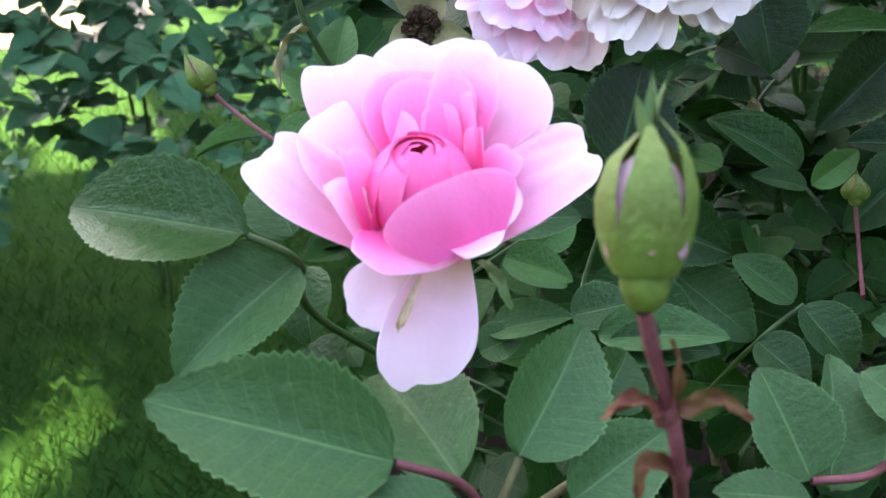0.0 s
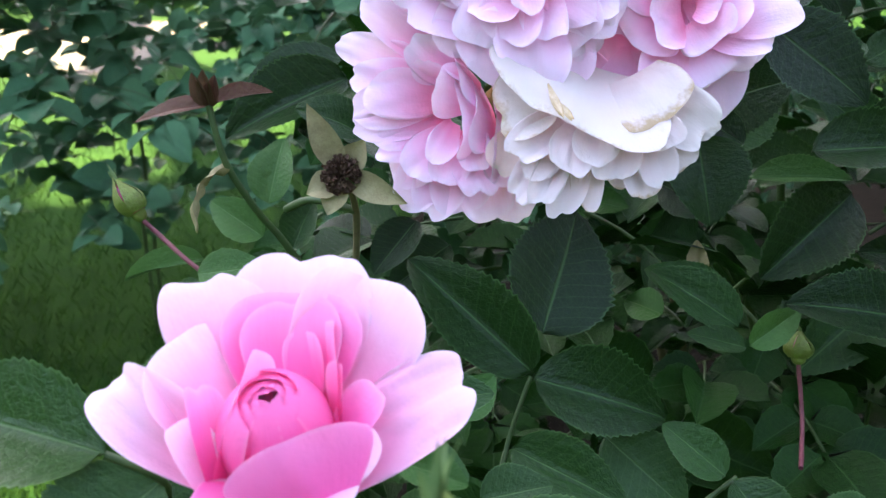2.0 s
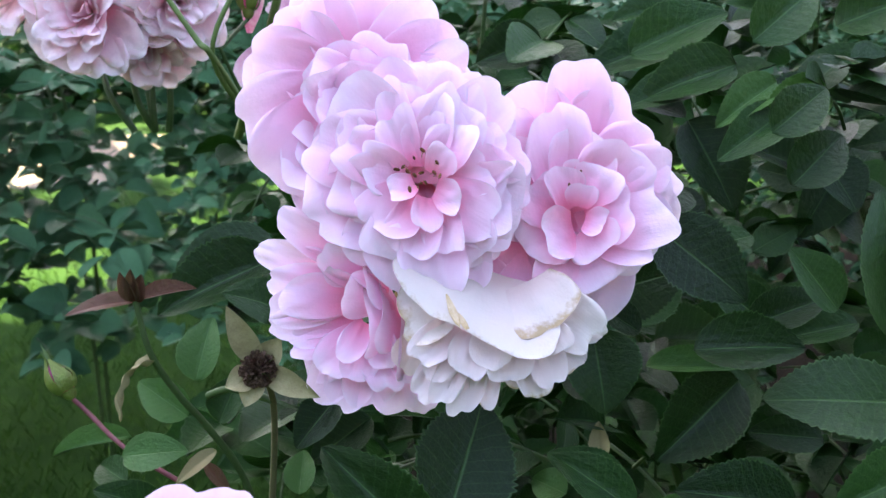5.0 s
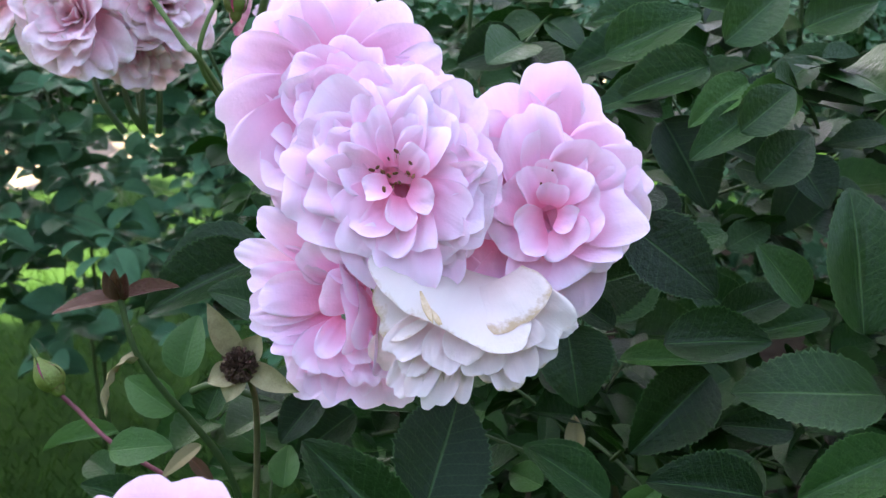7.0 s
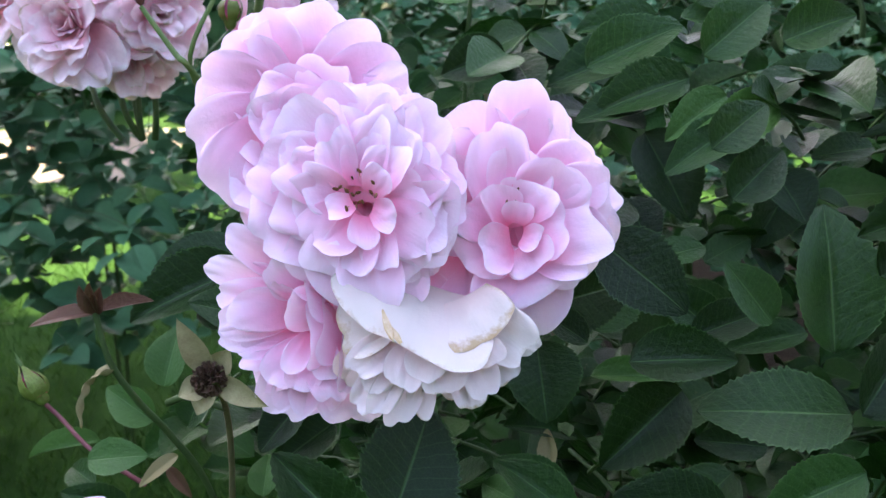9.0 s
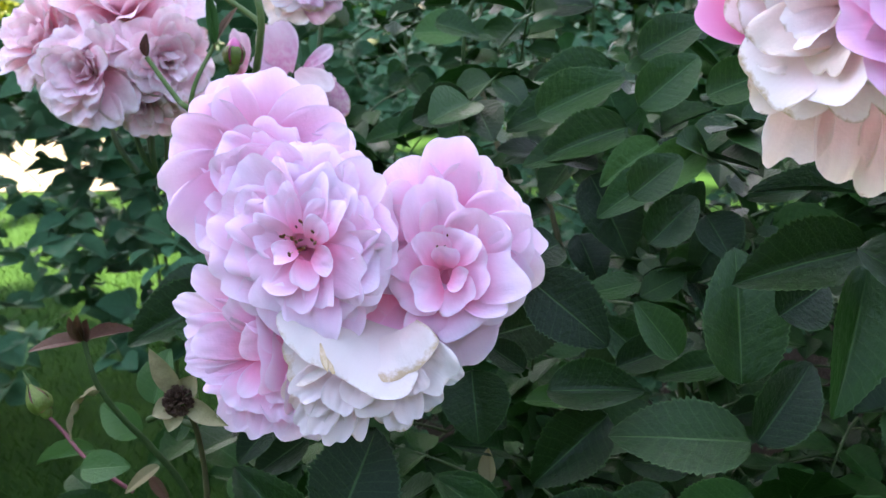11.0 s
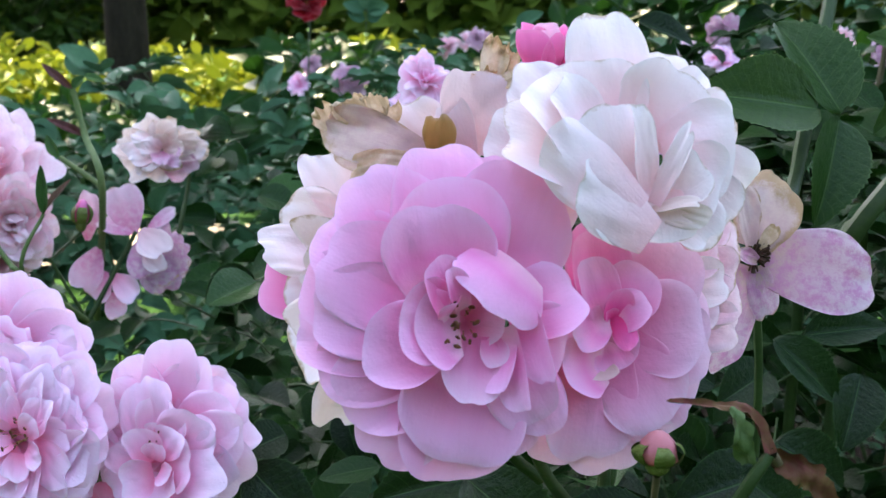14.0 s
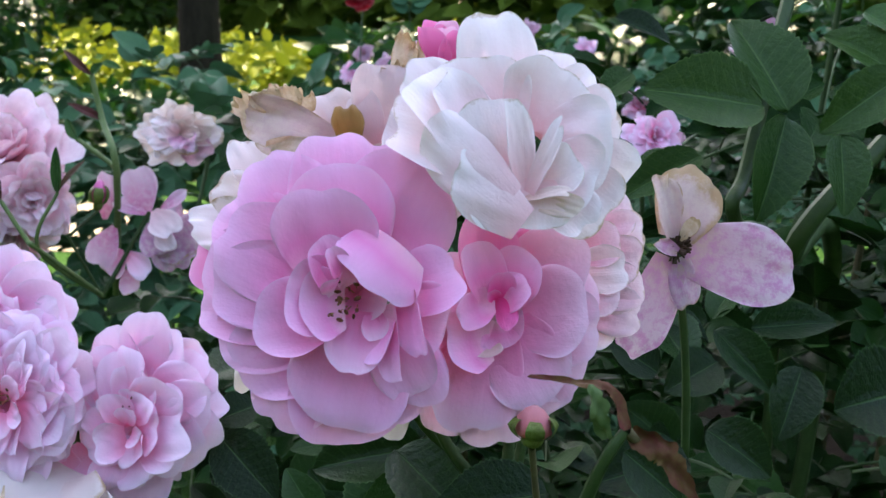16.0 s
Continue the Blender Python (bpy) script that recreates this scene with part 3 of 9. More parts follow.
def leaf(parent, base, tip, width, normal=(0, -0.75, 0.65), material=None, form=0):
    material = material or LEAF
    key = (form % len(BLADES), material.name)
    if key not in DRESSED:
        DRESSED[key] = BLADES[key[0]].copy()
        DRESSED[key].materials.append(material)
    return part("leaf", DRESSED[key], material, parent, "", leaf_pose(base, tip, width, normal), in_world=True)


def leaf_mass(name, sets, parent, material, rows=9, cols=5, label="", teeth=True):
    """Many leaves in one mesh; sets: (base, tip, width, normal)."""
    forms = [blade(rows, cols, f, d, 40 + k, teeth) for k, (f, d) in enumerate([(0.4, 0.1), (0.6, 0.25), (0.25, 0.08), (0.5, -0.05)])]
    n = rows * cols
    V = np.empty((len(sets), n, 3), np.float32)
    UV = np.empty((len(sets), n, 2), np.float32)
    for i, s in enumerate(sets):
        P, u = forms[i % 4]
        M = np.array(leaf_pose(*s))
        V[i] = P.reshape(-1, 3) @ M[:3, :3].T + M[:3, 3]
        UV[i] = u.reshape(-1, 2)
    g = np.arange(n).reshape(rows, cols)
    q = np.stack([g[:-1, :-1], g[:-1, 1:], g[1:, 1:], g[1:, :-1]], -1).reshape(-1, 4)
    Q = (q[None] + (np.arange(len(sets)) * n)[:, None, None]).reshape(-1, 4)
    ob = part(name, quad_mesh(name, V.reshape(-1, 3), Q, UV.reshape(-1, 2)), material, parent, label, in_world=True)
    return tagged(ob, kind="stuff")


def spray(rnd, base, out, size, droop=0.3):
    """A rose leaf: a stalk with five leaflets. Returns the leaflets and the stalk's points."""
    out = Vector(out).normalized()
    up = Vector((0, 0, 1))
    side = out.cross(up)
    side = side.normalized() if side.length > 0.05 else Vector((1, 0, 0))
    top = side.cross(out).normalized()
    face = (top + Vector((rnd.uniform(-0.6, 0.6), rnd.uniform(-1.5, 0.3), rnd.uniform(-0.1, 0.5)))).normalized()
    pts = [Vector(base) + out * size * s - up * droop * size * 0.4 * s * s for s in (0, 0.6, 1.1, 1.6)]
    sets = []
    for at, angles in ((3, (0,)), (3, (58, -58)), (2, (66, -66))):
        for a in angles:
            a += rnd.uniform(-12, 12)
            d = (out * math.cos(radians(a)) + side * math.sin(radians(a)) - up * droop * rnd.uniform(0.2, 1.0)).normalized()
            L = size * (1.0 if a < 30 and a > -30 else 0.85 if at == 3 else 0.7) * rnd.uniform(0.85, 1.1)
            b = pts[at] + d * size * 0.06
            nn = (face + Vector((rnd.uniform(-0.3, 0.3), rnd.uniform(-0.3, 0.3), rnd.uniform(-0.2, 0.3)))).normalized()
            if abs(nn.dot(d)) > 0.93:
                nn = top
            sets.append((b, b + d * L, L * rnd.uniform(0.64, 0.80), nn))
    return sets, pts

# ---- ground, path and the garden beyond ----
def flat(name, x0, x1, y0, y1, z, nx, ny, uneven, material, label, seed=0):
    rnd = np.random.RandomState(seed)
    X, Y = np.meshgrid(np.linspace(x0, x1, nx), np.linspace(y0, y1, ny))
    P = np.stack([X, Y, z + uneven * waves(rnd, X, Y, 1.3)], -1)
    me = grid_mesh(name, P, np.stack([X, Y], -1))
    me.materials.append(material)
    return tagged(new(name, me), label, "ground", kind="structure")


flat("ground", -300, 300, -300, 300, 0.0, 3, 3, 0.0, LAWN, "shaded green lawn with sunlit patches")
flat("planting_bed", -0.12, 3.2, 0.15, 3.4, 0.012, 40, 40, 0.008, SOIL, "dark bare soil under the rose bushes")
flat("path", -30, -1.3, 4.1, 5.2, 0.006, 60, 4, 0.0, PAVING, "pale gravel path across the lawn")

rnd = random.Random(3)
blades_ = []
for k in range(22000):
    y = 0.5 + 3.5 * rnd.random() ** 1.4
    x = rnd.uniform(-0.75 * y - 0.5, -0.02 * y)
    if x > -0.14 and y > 0.2:
        continue
    b = Vector((x, y, 0))
    a = rnd.uniform(0, 6.28)
    h = rnd.uniform(0.02, 0.05)
    blades_.append((b, b + Vector((0.5 * h * math.cos(a), 0.5 * h * math.sin(a), h)), 0.0035, (math.sin(a), -math.cos(a), 0.3)))
lawn = thing("lawn_grass", Matrix(), "short green grass blades on the lawn", "grass", kind="stuff")
leaf_mass("grass", blades_, lawn, GRASS, 3, 2, teeth=False)


# lawn spots kept sunlit: leaves that cross their sunbeams are left out
SUNNY = [(Vector((-0.70, 1.30, 0)), 0.09), (Vector((-0.66, 1.48, 0)), 0.03), (Vector((-0.76, 1.14, 0)), 0.07), (Vector((-1.25, 3.25, 0)), 0.32), (Vector((-0.85, 3.35, 0)), 0.24), (Vector((-1.75, 3.7, 0)), 0.5), (Vector((-1.9, 4.4, 0)), 0.6)]


def in_sunbeam(p, reach):
    return any((p - g - SUN_DIR * (p - g).dot(SUN_DIR)).length < w + reach for g, w in SUNNY)


def tree(at, height, girth, crown_at, crown_r, count, leaf_size, label, seed, core=0, shady=False):
    """A tapered trunk with limbs and a crown of many single leaves."""
    rnd = random.Random(seed)
    at, c = Vector(at), Vector(crown_at)
    root = thing("tree", Matrix.Translation(at), label, "tree")
    top = Vector((c.x, c.y, c.z + 0.3 * crown_r[2]))
    bole = [at - Vector((0, 0, 0.1)), at + Vector((0.02, 0.03, 0.3 * height)), at + (top - at) * 0.6 + Vector((0.08, 0, 0)), top]
    flare = [tube_piece(bole, girth, girth * 0.35, 14, 8, 0.06, seed)]
    for k in range(6):
        a = k * 1.05 + rnd.uniform(-0.3, 0.3)
        flare.append(tube_piece([at + Vector((1.25 * girth * math.cos(a), 1.25 * girth * math.sin(a), -0.08)), at + Vector((0.85 * girth * math.cos(a), 0.85 * girth * math.sin(a), 0.12)), at + Vector((0.5 * girth * math.cos(a), 0.5 * girth * math.sin(a), 0.6))], girth * 0.4, girth * 0.3, 8, 4))
    part("trunk", join_meshes("trunk", flare), BARK, root, "rough grey-brown bark", in_world=True)
    for k in range(9):
        a = k * 2.4 + rnd.uniform(-0.4, 0.4)
        foot = at + (top - at) * rnd.uniform(0.45, 0.85)
        end = c + Vector((crown_r[0] * 0.8 * math.cos(a), crown_r[1] * 0.8 * math.sin(a), crown_r[2] * rnd.uniform(-0.4, 0.6)))
        part("limb", tube("limb", [foot, (foot + end) / 2 + Vector((0, 0, 0.25)), end], girth * 0.3, girth * 0.06, 7, 5, 0.05, k), BARK, root, in_world=True)
    sets = []
    hubs = [Vector([rnd.gauss(0, 0.42) * r for r in crown_r]) for _ in range(60)]
    for k in range(count + core):
        if k < count:
            h = rnd.choice(hubs)
            p = c + h + Vector([rnd.gauss(0, 0.14) * r for r in crown_r])
        else:
            # extra leaves that thicken a crown placed to block the sun
            p = c + Vector((-0.4, 0.7, 0)) + Vector([rnd.gauss(0, 0.25) * r for r in crown_r])
        d = Vector((rnd.uniform(-1, 1), rnd.uniform(-1, 1), rnd.uniform(-0.9, 0.4))).normalized()
        if shady and in_sunbeam(p, 0.16):
            continue
        s = leaf_size * rnd.uniform(0.6, 1.3)
        n = Vector((rnd.uniform(-0.6, 0.6), rnd.uniform(-0.6, 0.6), 1)).normalized()
        if abs(n.dot(d)) > 0.93:
            n = Vector((1, 0, 0))
        sets.append((p, p + d * s, s * 0.6, n))
    leaf_mass("crown", sets, root, LEAF_TREE, 4, 3, "green leaves with gaps of light", teeth=False)
    return root


# crown added out of view, between sun and roses, to shade the bed
shade = Vector((0.2, 0.6, 1.0)) + SUN_DIR * 9.6
tree((-3.80, 9.3, 0), 9.0, 0.225, shade, (5.6, 5.2, 2.8), 6500, 0.26, "tall dark-barked tree on the lawn, its added unseen crown shading the rose bed", 11, core=15000, shady=True)
tree((3.5, 19.0, 0), 7.5, 0.20, (3.5, 19.0, 5.6), (4.0, 3.0, 2.6), 4200, 0.26, "tall tree behind the rose beds", 13)
tree((-17.0, 25.0, 0), 9.0, 0.25, (-17.0, 25.0, 6.0), (5.5, 4.0, 4.0), 5200, 0.34, "broad tree beyond the lawn", 14)
tree((7.5, 11.5, 0), 7.0, 0.22, (7.0, 11.5, 4.0), (4.0, 3.5, 3.2), 5200, 0.26, "dense green tree behind the bushes", 15)


def hedge(x0, x1, y0, y1, z1, count, size, label, seed, leafing=None):
    """A close-grown belt of shrubs."""
    rnd = random.Random(seed)
    root = thing("hedge", Matrix.Translation(((x0 + x1) / 2, (y0 + y1) / 2, 0)), label, "hedge", kind="stuff")
    sets = []
    for _ in range(count):
        x, y = rnd.uniform(x0, x1), rnd.uniform(y0, y1)
        top = z1 * (0.78 + 0.22 * math.sin(1.7 * x + seed) * math.sin(0.6 * x + 1.3 * seed))
        p = Vector((x, y, top * rnd.random() ** 0.8))
        d = Vector((rnd.uniform(-1, 1), rnd.uniform(-1, 0.6), rnd.uniform(-0.6, 0.7))).normalized()
        n = Vector((rnd.uniform(-0.6, 0.6), rnd.uniform(-1.0, 0.2), rnd.uniform(0.2, 1))).normalized()
        if abs(n.dot(d)) > 0.93:
            n = Vector((1, 0, 0))
        s = size * rnd.uniform(0.6, 1.4)
        sets.append((p, p + d * s, s * 0.65, n))
    leaf_mass("foliage", sets, root, leafing or LEAF_TREE, 4, 3, teeth=False)


hedge(-45, 30, 31, 35, 10.0, 25000, 0.95, "tall green shrub belt at the end of the garden", 4, LEAF_FAR_LIT)
hedge(-8.5, -4.6, 6.6, 8.4, 1.9, 3600, 0.14, "dark shrubs beside the tree on the lawn", 5, LEAF_MASS)
hedge(-4.8, -1.4, 5.8, 7.0, 0.55, 2600, 0.13, "low dark shrubs along the lawn", 10, LEAF_MASS)
hedge(-1.6, 6.5, 5.8, 8.5, 1.25, 12000, 0.17, "row of dark green bushes behind the rose bed", 6, LEAF_MASS)
hedge(-9.5, -1.0, 11.0, 13.0, 0.85, 1700, 0.2, "low shrubs with sunlit yellow-green painted into their leaves", 17, LEAF_SUN)
hedge(-10.5, -7.2, 9.5, 11.5, 3.0, 4000, 0.2, "dark tall shrub beside the tree", 18, LEAF_MASS)
# added behind the camera, never in view: closes the garden, blocks low skylight
hedge(-14, 14, -8.5, -6.5, 6.5, 6000, 0.5, "added tall hedge on the unseen near side of the garden", 7)
hedge(-15, -13, -8, 30, 6.5, 6000, 0.5, "tall hedge along the garden's edge", 8)
hedge(12.5, 14.5, -8, 30, 6.5, 6000, 0.5, "tall hedge along the garden's edge", 9)

# ---- the rose bushes ----
bush = thing("rose_bush", Matrix.Translation((0.45, 0.75, 0)), "dense green rose bush with toothed leaves and clustered pink blooms", "rose bush")


def grow(rnd, count, place, size, out, keep=None):
    """Sprays of five leaflets at places; returns leaflets and stalks."""
    sets, stalks = [], []
    while count:
        p = place(rnd)
        if keep and not keep(p):
            continue
        count -= 1
        s, pts = spray(rnd, p, out(rnd), size * rnd.uniform(0.75, 1.25), rnd.uniform(0.1, 0.7))
        sets += s
        stalks.append(tube_piece(pts, 0.0011, 0.0007, 4, 2))
    return sets, stalks


def towards_light(rnd):
    return Vector((rnd.uniform(-1, 1), rnd.uniform(-1.3, 0.3), rnd.uniform(-0.2, 0.9)))


def bush_top(x, y):
    return 1.06 + 0.10 * min(1.0, max(0.0, (x - 0.25) / 0.2)) + 0.25 * min(1.0, max(0.0, (x - 0.38) / 0.3)) + 0.05 * math.sin(9 * x + 4 * y)


def inner(p):
    if p.z > 0.92 and ((p.x < 0.05 and p.y < 0.68) or (p.x < 0.10 and p.y < 0.80)):
        return False
    return p.x > -0.05 - 0.05 * (p.y - 0.4) and p.z < bush_top(p.x, p.y) and p.y > 0.46 + 0.12 * max(0.0, p.z - 0.95) / 0.15


rnd = random.Random(71)
near_sets, near_stalks = grow(rnd, 56, lambda r: Vector((r.uniform(-0.04, 0.55), r.uniform(0.46, 0.58), r.uniform(0.78, 1.12))), 0.034, towards_light, inner)
low_sets, low_stalks = grow(rnd, 190, lambda r: Vector((r.uniform(-0.01, 0.55), r.uniform(0.34, 0.50), r.uniform(0.55, 0.84))), 0.034, towards_light)
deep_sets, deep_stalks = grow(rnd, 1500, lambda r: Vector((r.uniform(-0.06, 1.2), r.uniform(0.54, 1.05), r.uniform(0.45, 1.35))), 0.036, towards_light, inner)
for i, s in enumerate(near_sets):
    leaf(bush, *s, (LEAF, LEAF_DARK_SHADED, LEAF_DARK_SHADED, LEAF_OLD, LEAF)[i % 5], i)
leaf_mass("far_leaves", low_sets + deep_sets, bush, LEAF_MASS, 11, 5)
tagged(part("stalks", join_meshes("stalks", near_stalks + low_stalks + deep_stalks), STEM_GREEN, bush, in_world=True), kind="stuff")
for k in range(16):
    x, y = rnd.uniform(0.0, 0.95), rnd.uniform(0.50, 0.95)
    foot = Vector((0.45 + 0.35 * (x - 0.45), 0.75 + 0.3 * (y - 0.75), 0.0))
    top = Vector((x, y, bush_top(x, y) - rnd.uniform(0.02, 0.2)))
    part("cane", tube("cane", [foot, foot.lerp(top, 0.45) + Vector((rnd.uniform(-0.05, 0.05), rnd.uniform(-0.05, 0.05), 0.05)), top], 0.006, 0.0022, 8, 8, 0.04, k), (STEM_GREEN, STEM_BROWN)[k % 2], bush, in_world=True)

# the bushes further back
def back_bush(x0, x1, y0, y1, z0, z1, count, size, label, seed, leafing=None, canes=4, sunny=False):
    rnd = random.Random(seed)
    root = thing("rose_bush", Matrix.Translation(((x0 + x1) / 2, (y0 + y1) / 2, 0)), label, "rose bush", "rose bushes of the bed")
    cx, cy, cz = (x0 + x1) / 2, (y0 + y1) / 2, (z0 + z1) / 2

    def within(p):
        e = ((p.x - cx) / (x1 - cx)) ** 2 + ((p.y - cy) / (y1 - cy)) ** 2 + ((p.z - cz) / (z1 - cz)) ** 2
        return e < 1 + 0.25 * math.sin(13 * p.x + 7 * p.z) and not (sunny and in_sunbeam(p, 0.10))

    sets, stalks = grow(rnd, count, lambda r: Vector((r.uniform(x0, x1), r.uniform(y0, y1), r.uniform(z0, z1))), size, towards_light, within)
    leaf_mass("leaves", sets, root, leafing or LEAF_MASS, 10, 5, teeth=False)
    tagged(part("stalks", join_meshes("stalks", stalks), STEM_GREEN, root, in_world=True), kind="stuff")
    for k in range(canes):
        top = Vector((rnd.uniform(x0, x1), rnd.uniform(y0, y1), z1 - rnd.uniform(0.05, 0.3)))
        foot = Vector((cx + 0.3 * (top.x - cx), cy + 0.3 * (top.y - cy), 0))
        part("cane", tube("cane", [foot, foot.lerp(top, 0.5) + Vector((0.03, 0, 0.05)), top], 0.005, 0.002, 7, 6, 0.04, k), STEM_GREEN, root, in_world=True)
    return root


back_bush(-2.1, -0.62, 1.4, 2.3, 0.15, 1.05, 440, 0.070, "dark rose bush with rounded leaves at the lawn's edge", 81, LEAF_BACK_LIT, sunny=True)
back_bush(-1.05, -0.12, 1.45, 2.15, 0.30, 1.06, 200, 0.066, "thin rose bush with rounded leaves over the lawn", 86, LEAF_BACK_LIT, 2, sunny=True)
back_bush(-0.35, 0.75, 1.15, 2.0, 0.2, 1.12, 700, 0.038, "leafy green rose bush close behind another", 82, LEAF_BACK_LIT)
back_bush(0.5, 1.9, 1.3, 2.3, 0.2, 1.25, 700, 0.040, "leafy green rose bush close behind another", 83, LEAF_BACK_LIT)
back_bush(-0.7, 0.8, 2.2, 3.2, 0.2, 1.10, 480, 0.042, "rose bush with small pink blooms further back", 84, LEAF_BACK_LIT)
back_bush(0.7, 2.4, 2.4, 3.4, 0.2, 1.30, 480, 0.042, "rose bush with small pink blooms further back", 85, LEAF_BACK_LIT)

# ---- the leaves that stand out ----
leaf(bush, (-0.0517, 0.2173, 0.8998), (-0.1028, 0.2349, 0.9035), 0.0292, (0.03, -0.68, 0.73), LEAF, 0)
leaf(bush, (-0.0399, 0.2187, 0.8908), (-0.0701, 0.1985, 0.8734), 0.0269, (-0.29, -0.74, 0.60), LEAF_NEAR_LIT, 1)
leaf(bush, (-0.0147, 0.1648, 0.8707), (-0.0635, 0.1620, 0.8894), 0.0293, (-0.02, -0.61, 0.79), LEAF_NEAR_LIT, 3)
leaf(bush, (-0.0011, 0.1765, 0.8554), (-0.0229, 0.2169, 0.8638), 0.0274, (0.13, -0.71, 0.69), LEAF_NEAR_LIT, 1)
leaf(bush, (0.0124, 0.1814, 0.8582), (0.0317, 0.2035, 0.8799), 0.0244, (0.33, -0.74, 0.58), LEAF_NEAR_LIT, 1)
leaf(bush, (0.0239, 0.1768, 0.8483), (0.0499, 0.1928, 0.8574), 0.0198, (0.13, -0.64, 0.76), LEAF_NEAR_LIT, 0)
leaf(bush, (0.0846, 0.1910, 0.8411), (0.0752, 0.2074, 0.8637), 0.0244, (0.18, -0.77, 0.61), LEAF_NEAR_LIT, 0)
leaf(bush, (0.0946, 0.2016, 0.8283), (0.1025, 0.2261, 0.8554), 0.0224, (0.33, -0.74, 0.58), LEAF_NEAR_LIT, 1)
leaf(bush, (0.1191, 0.2046, 0.8450), (0.1064, 0.2200, 0.8542), 0.0205, (0.13, -0.64, 0.76), LEAF_NEAR_LIT, 0)
leaf(bush, (-0.0012, 0.1608, 0.8620), (-0.0244, 0.1580, 0.8686), 0.0105, (0.03, -0.46, 0.89), LEAF_NEAR_LIT, 2)
leaf(bush, (0.0795, 0.1771, 0.8469), (0.0548, 0.1701, 0.8563), 0.0126, (0.03, -0.46, 0.89), LEAF_NEAR_LIT, 2)
leaf(bush, (0.0127, 0.2417, 0.8792), (0.0319, 0.2392, 0.8733), 0.0112, (0.03, -0.53, 0.85), LEAF_FRESH, 0)
leaf(bush, (0.0091, 0.2585, 0.8453), (0.0323, 0.2525, 0.8550), 0.0127, (0.03, -0.53, 0.85), LEAF_NEAR_LIT, 1)
leaf(bush, (0.0418, 0.2582, 0.8435), (0.0777, 0.2456, 0.8506), 0.0160, (0.13, -0.53, 0.84), LEAF_NEAR_LIT, 0)
leaf(bush, (-0.0436, 0.2397, 0.8543), (-0.0339, 0.2251, 0.8466), 0.0190, (-0.18, -0.70, 0.69), LEAF, 1)
leaf(bush, (-0.0468, 0.2674, 0.8655), (-0.0451, 0.2483, 0.8490), 0.0186, (-0.18, -0.70, 0.69), LEAF, 1)
leaf(bush, (-0.0500, 0.2712, 0.8734), (-0.0598, 0.2896, 0.8887), 0.0210, (-0.28, -0.68, 0.68), LEAF, 1)
leaf(bush, (0.0055, 0.2082, 0.8335), (0.0152, 0.1977, 0.8344), 0.0132, (0.13, -0.64, 0.76), LEAF, 2)
leaf(bush, (0.0373, 0.2237, 0.8413), (0.0488, 0.2390, 0.8496), 0.0205, (0.42, -0.72, 0.56), LEAF, 0)
leaf(bush, (0.0053, 0.2727, 0.8746), (0.0403, 0.2838, 0.8732), 0.0175, (0.03, -0.64, 0.77), LEAF_NEAR_LIT, 0)
leaf(bush, (0.0348, 0.2693, 0.8437), (0.0564, 0.2717, 0.8478), 0.0160, (0.03, -0.57, 0.82), LEAF_NEAR_LIT, 0)
# these four take the dark copy for the shadow that falls on them
leaf(bush, (0.3623, 0.3180, 1.0003), (0.3255, 0.3026, 0.9942), 0.0252, (0.17, -0.69, 0.70), LEAF_DARK_SHADED, 0)
leaf(bush, (0.0571, 0.3283, 0.8672), (0.0723, 0.3607, 0.8995), 0.0405, (0.17, -0.91, 0.38), LEAF_DARK_SHADED, 2)
leaf(bush, (0.0535, 0.3224, 0.8551), (0.0119, 0.3389, 0.8919), 0.0268, (-0.08, -0.72, 0.69), LEAF_DARK_SHADED, 1)
leaf(bush, (0.0538, 0.3172, 0.8559), (0.0997, 0.3127, 0.8439), 0.0293, (0.13, -0.71, 0.69), LEAF_DARK_SHADED, 1)
leaf(bush, (0.0455, 0.2988, 0.8411), (0.0826, 0.2833, 0.8297), 0.0205, (0.13, -0.64, 0.75), LEAF, 0)
leaf(bush, (0.0786, 0.3176, 0.8321), (0.1046, 0.2991, 0.8152), 0.0248, (0.13, -0.71, 0.69), LEAF, 2)
leaf(bush, (0.1150, 0.2960, 0.8314), (0.0962, 0.3074, 0.8445), 0.0157, (0.03, -0.72, 0.69), LEAF, 0)
leaf(bush, (0.1174, 0.2954, 0.8300), (0.1326, 0.2777, 0.8153), 0.0196, (0.13, -0.71, 0.69), LEAF, 1)
leaf(bush, (0.0987, 0.2815, 0.8251), (0.1130, 0.2669, 0.8170), 0.0172, (0.13, -0.64, 0.75), LEAF, 0)
leaf(bush, (0.1269, 0.3391, 0.8628), (0.0983, 0.3522, 0.8802), 0.0181, (0.03, -0.72, 0.69), LEAF, 1)
leaf(bush, (0.1293, 0.3319, 0.8592), (0.1476, 0.3377, 0.8704), 0.0117, (0.13, -0.78, 0.61), LEAF_FRESH, 0)
leaf(bush, (0.1279, 0.3316, 0.8587), (0.1081, 0.3337, 0.8641), 0.0097, (0.03, -0.65, 0.76), LEAF, 0)
leaf(bush, (0.1550, 0.2729, 0.8273), (0.1312, 0.2671, 0.8397), 0.0193, (0.03, -0.68, 0.73), LEAF_NEAR_LIT, 0)
leaf(bush, (0.2165, 0.4607, 0.8920), (0.1844, 0.4674, 0.9079), 0.0220, (0.03, -0.65, 0.76), LEAF, 1)
leaf(bush, (0.2069, 0.4460, 0.8619), (0.1616, 0.4281, 0.8501), 0.0268, (0.03, -0.72, 0.69), LEAF_OLD, 0)
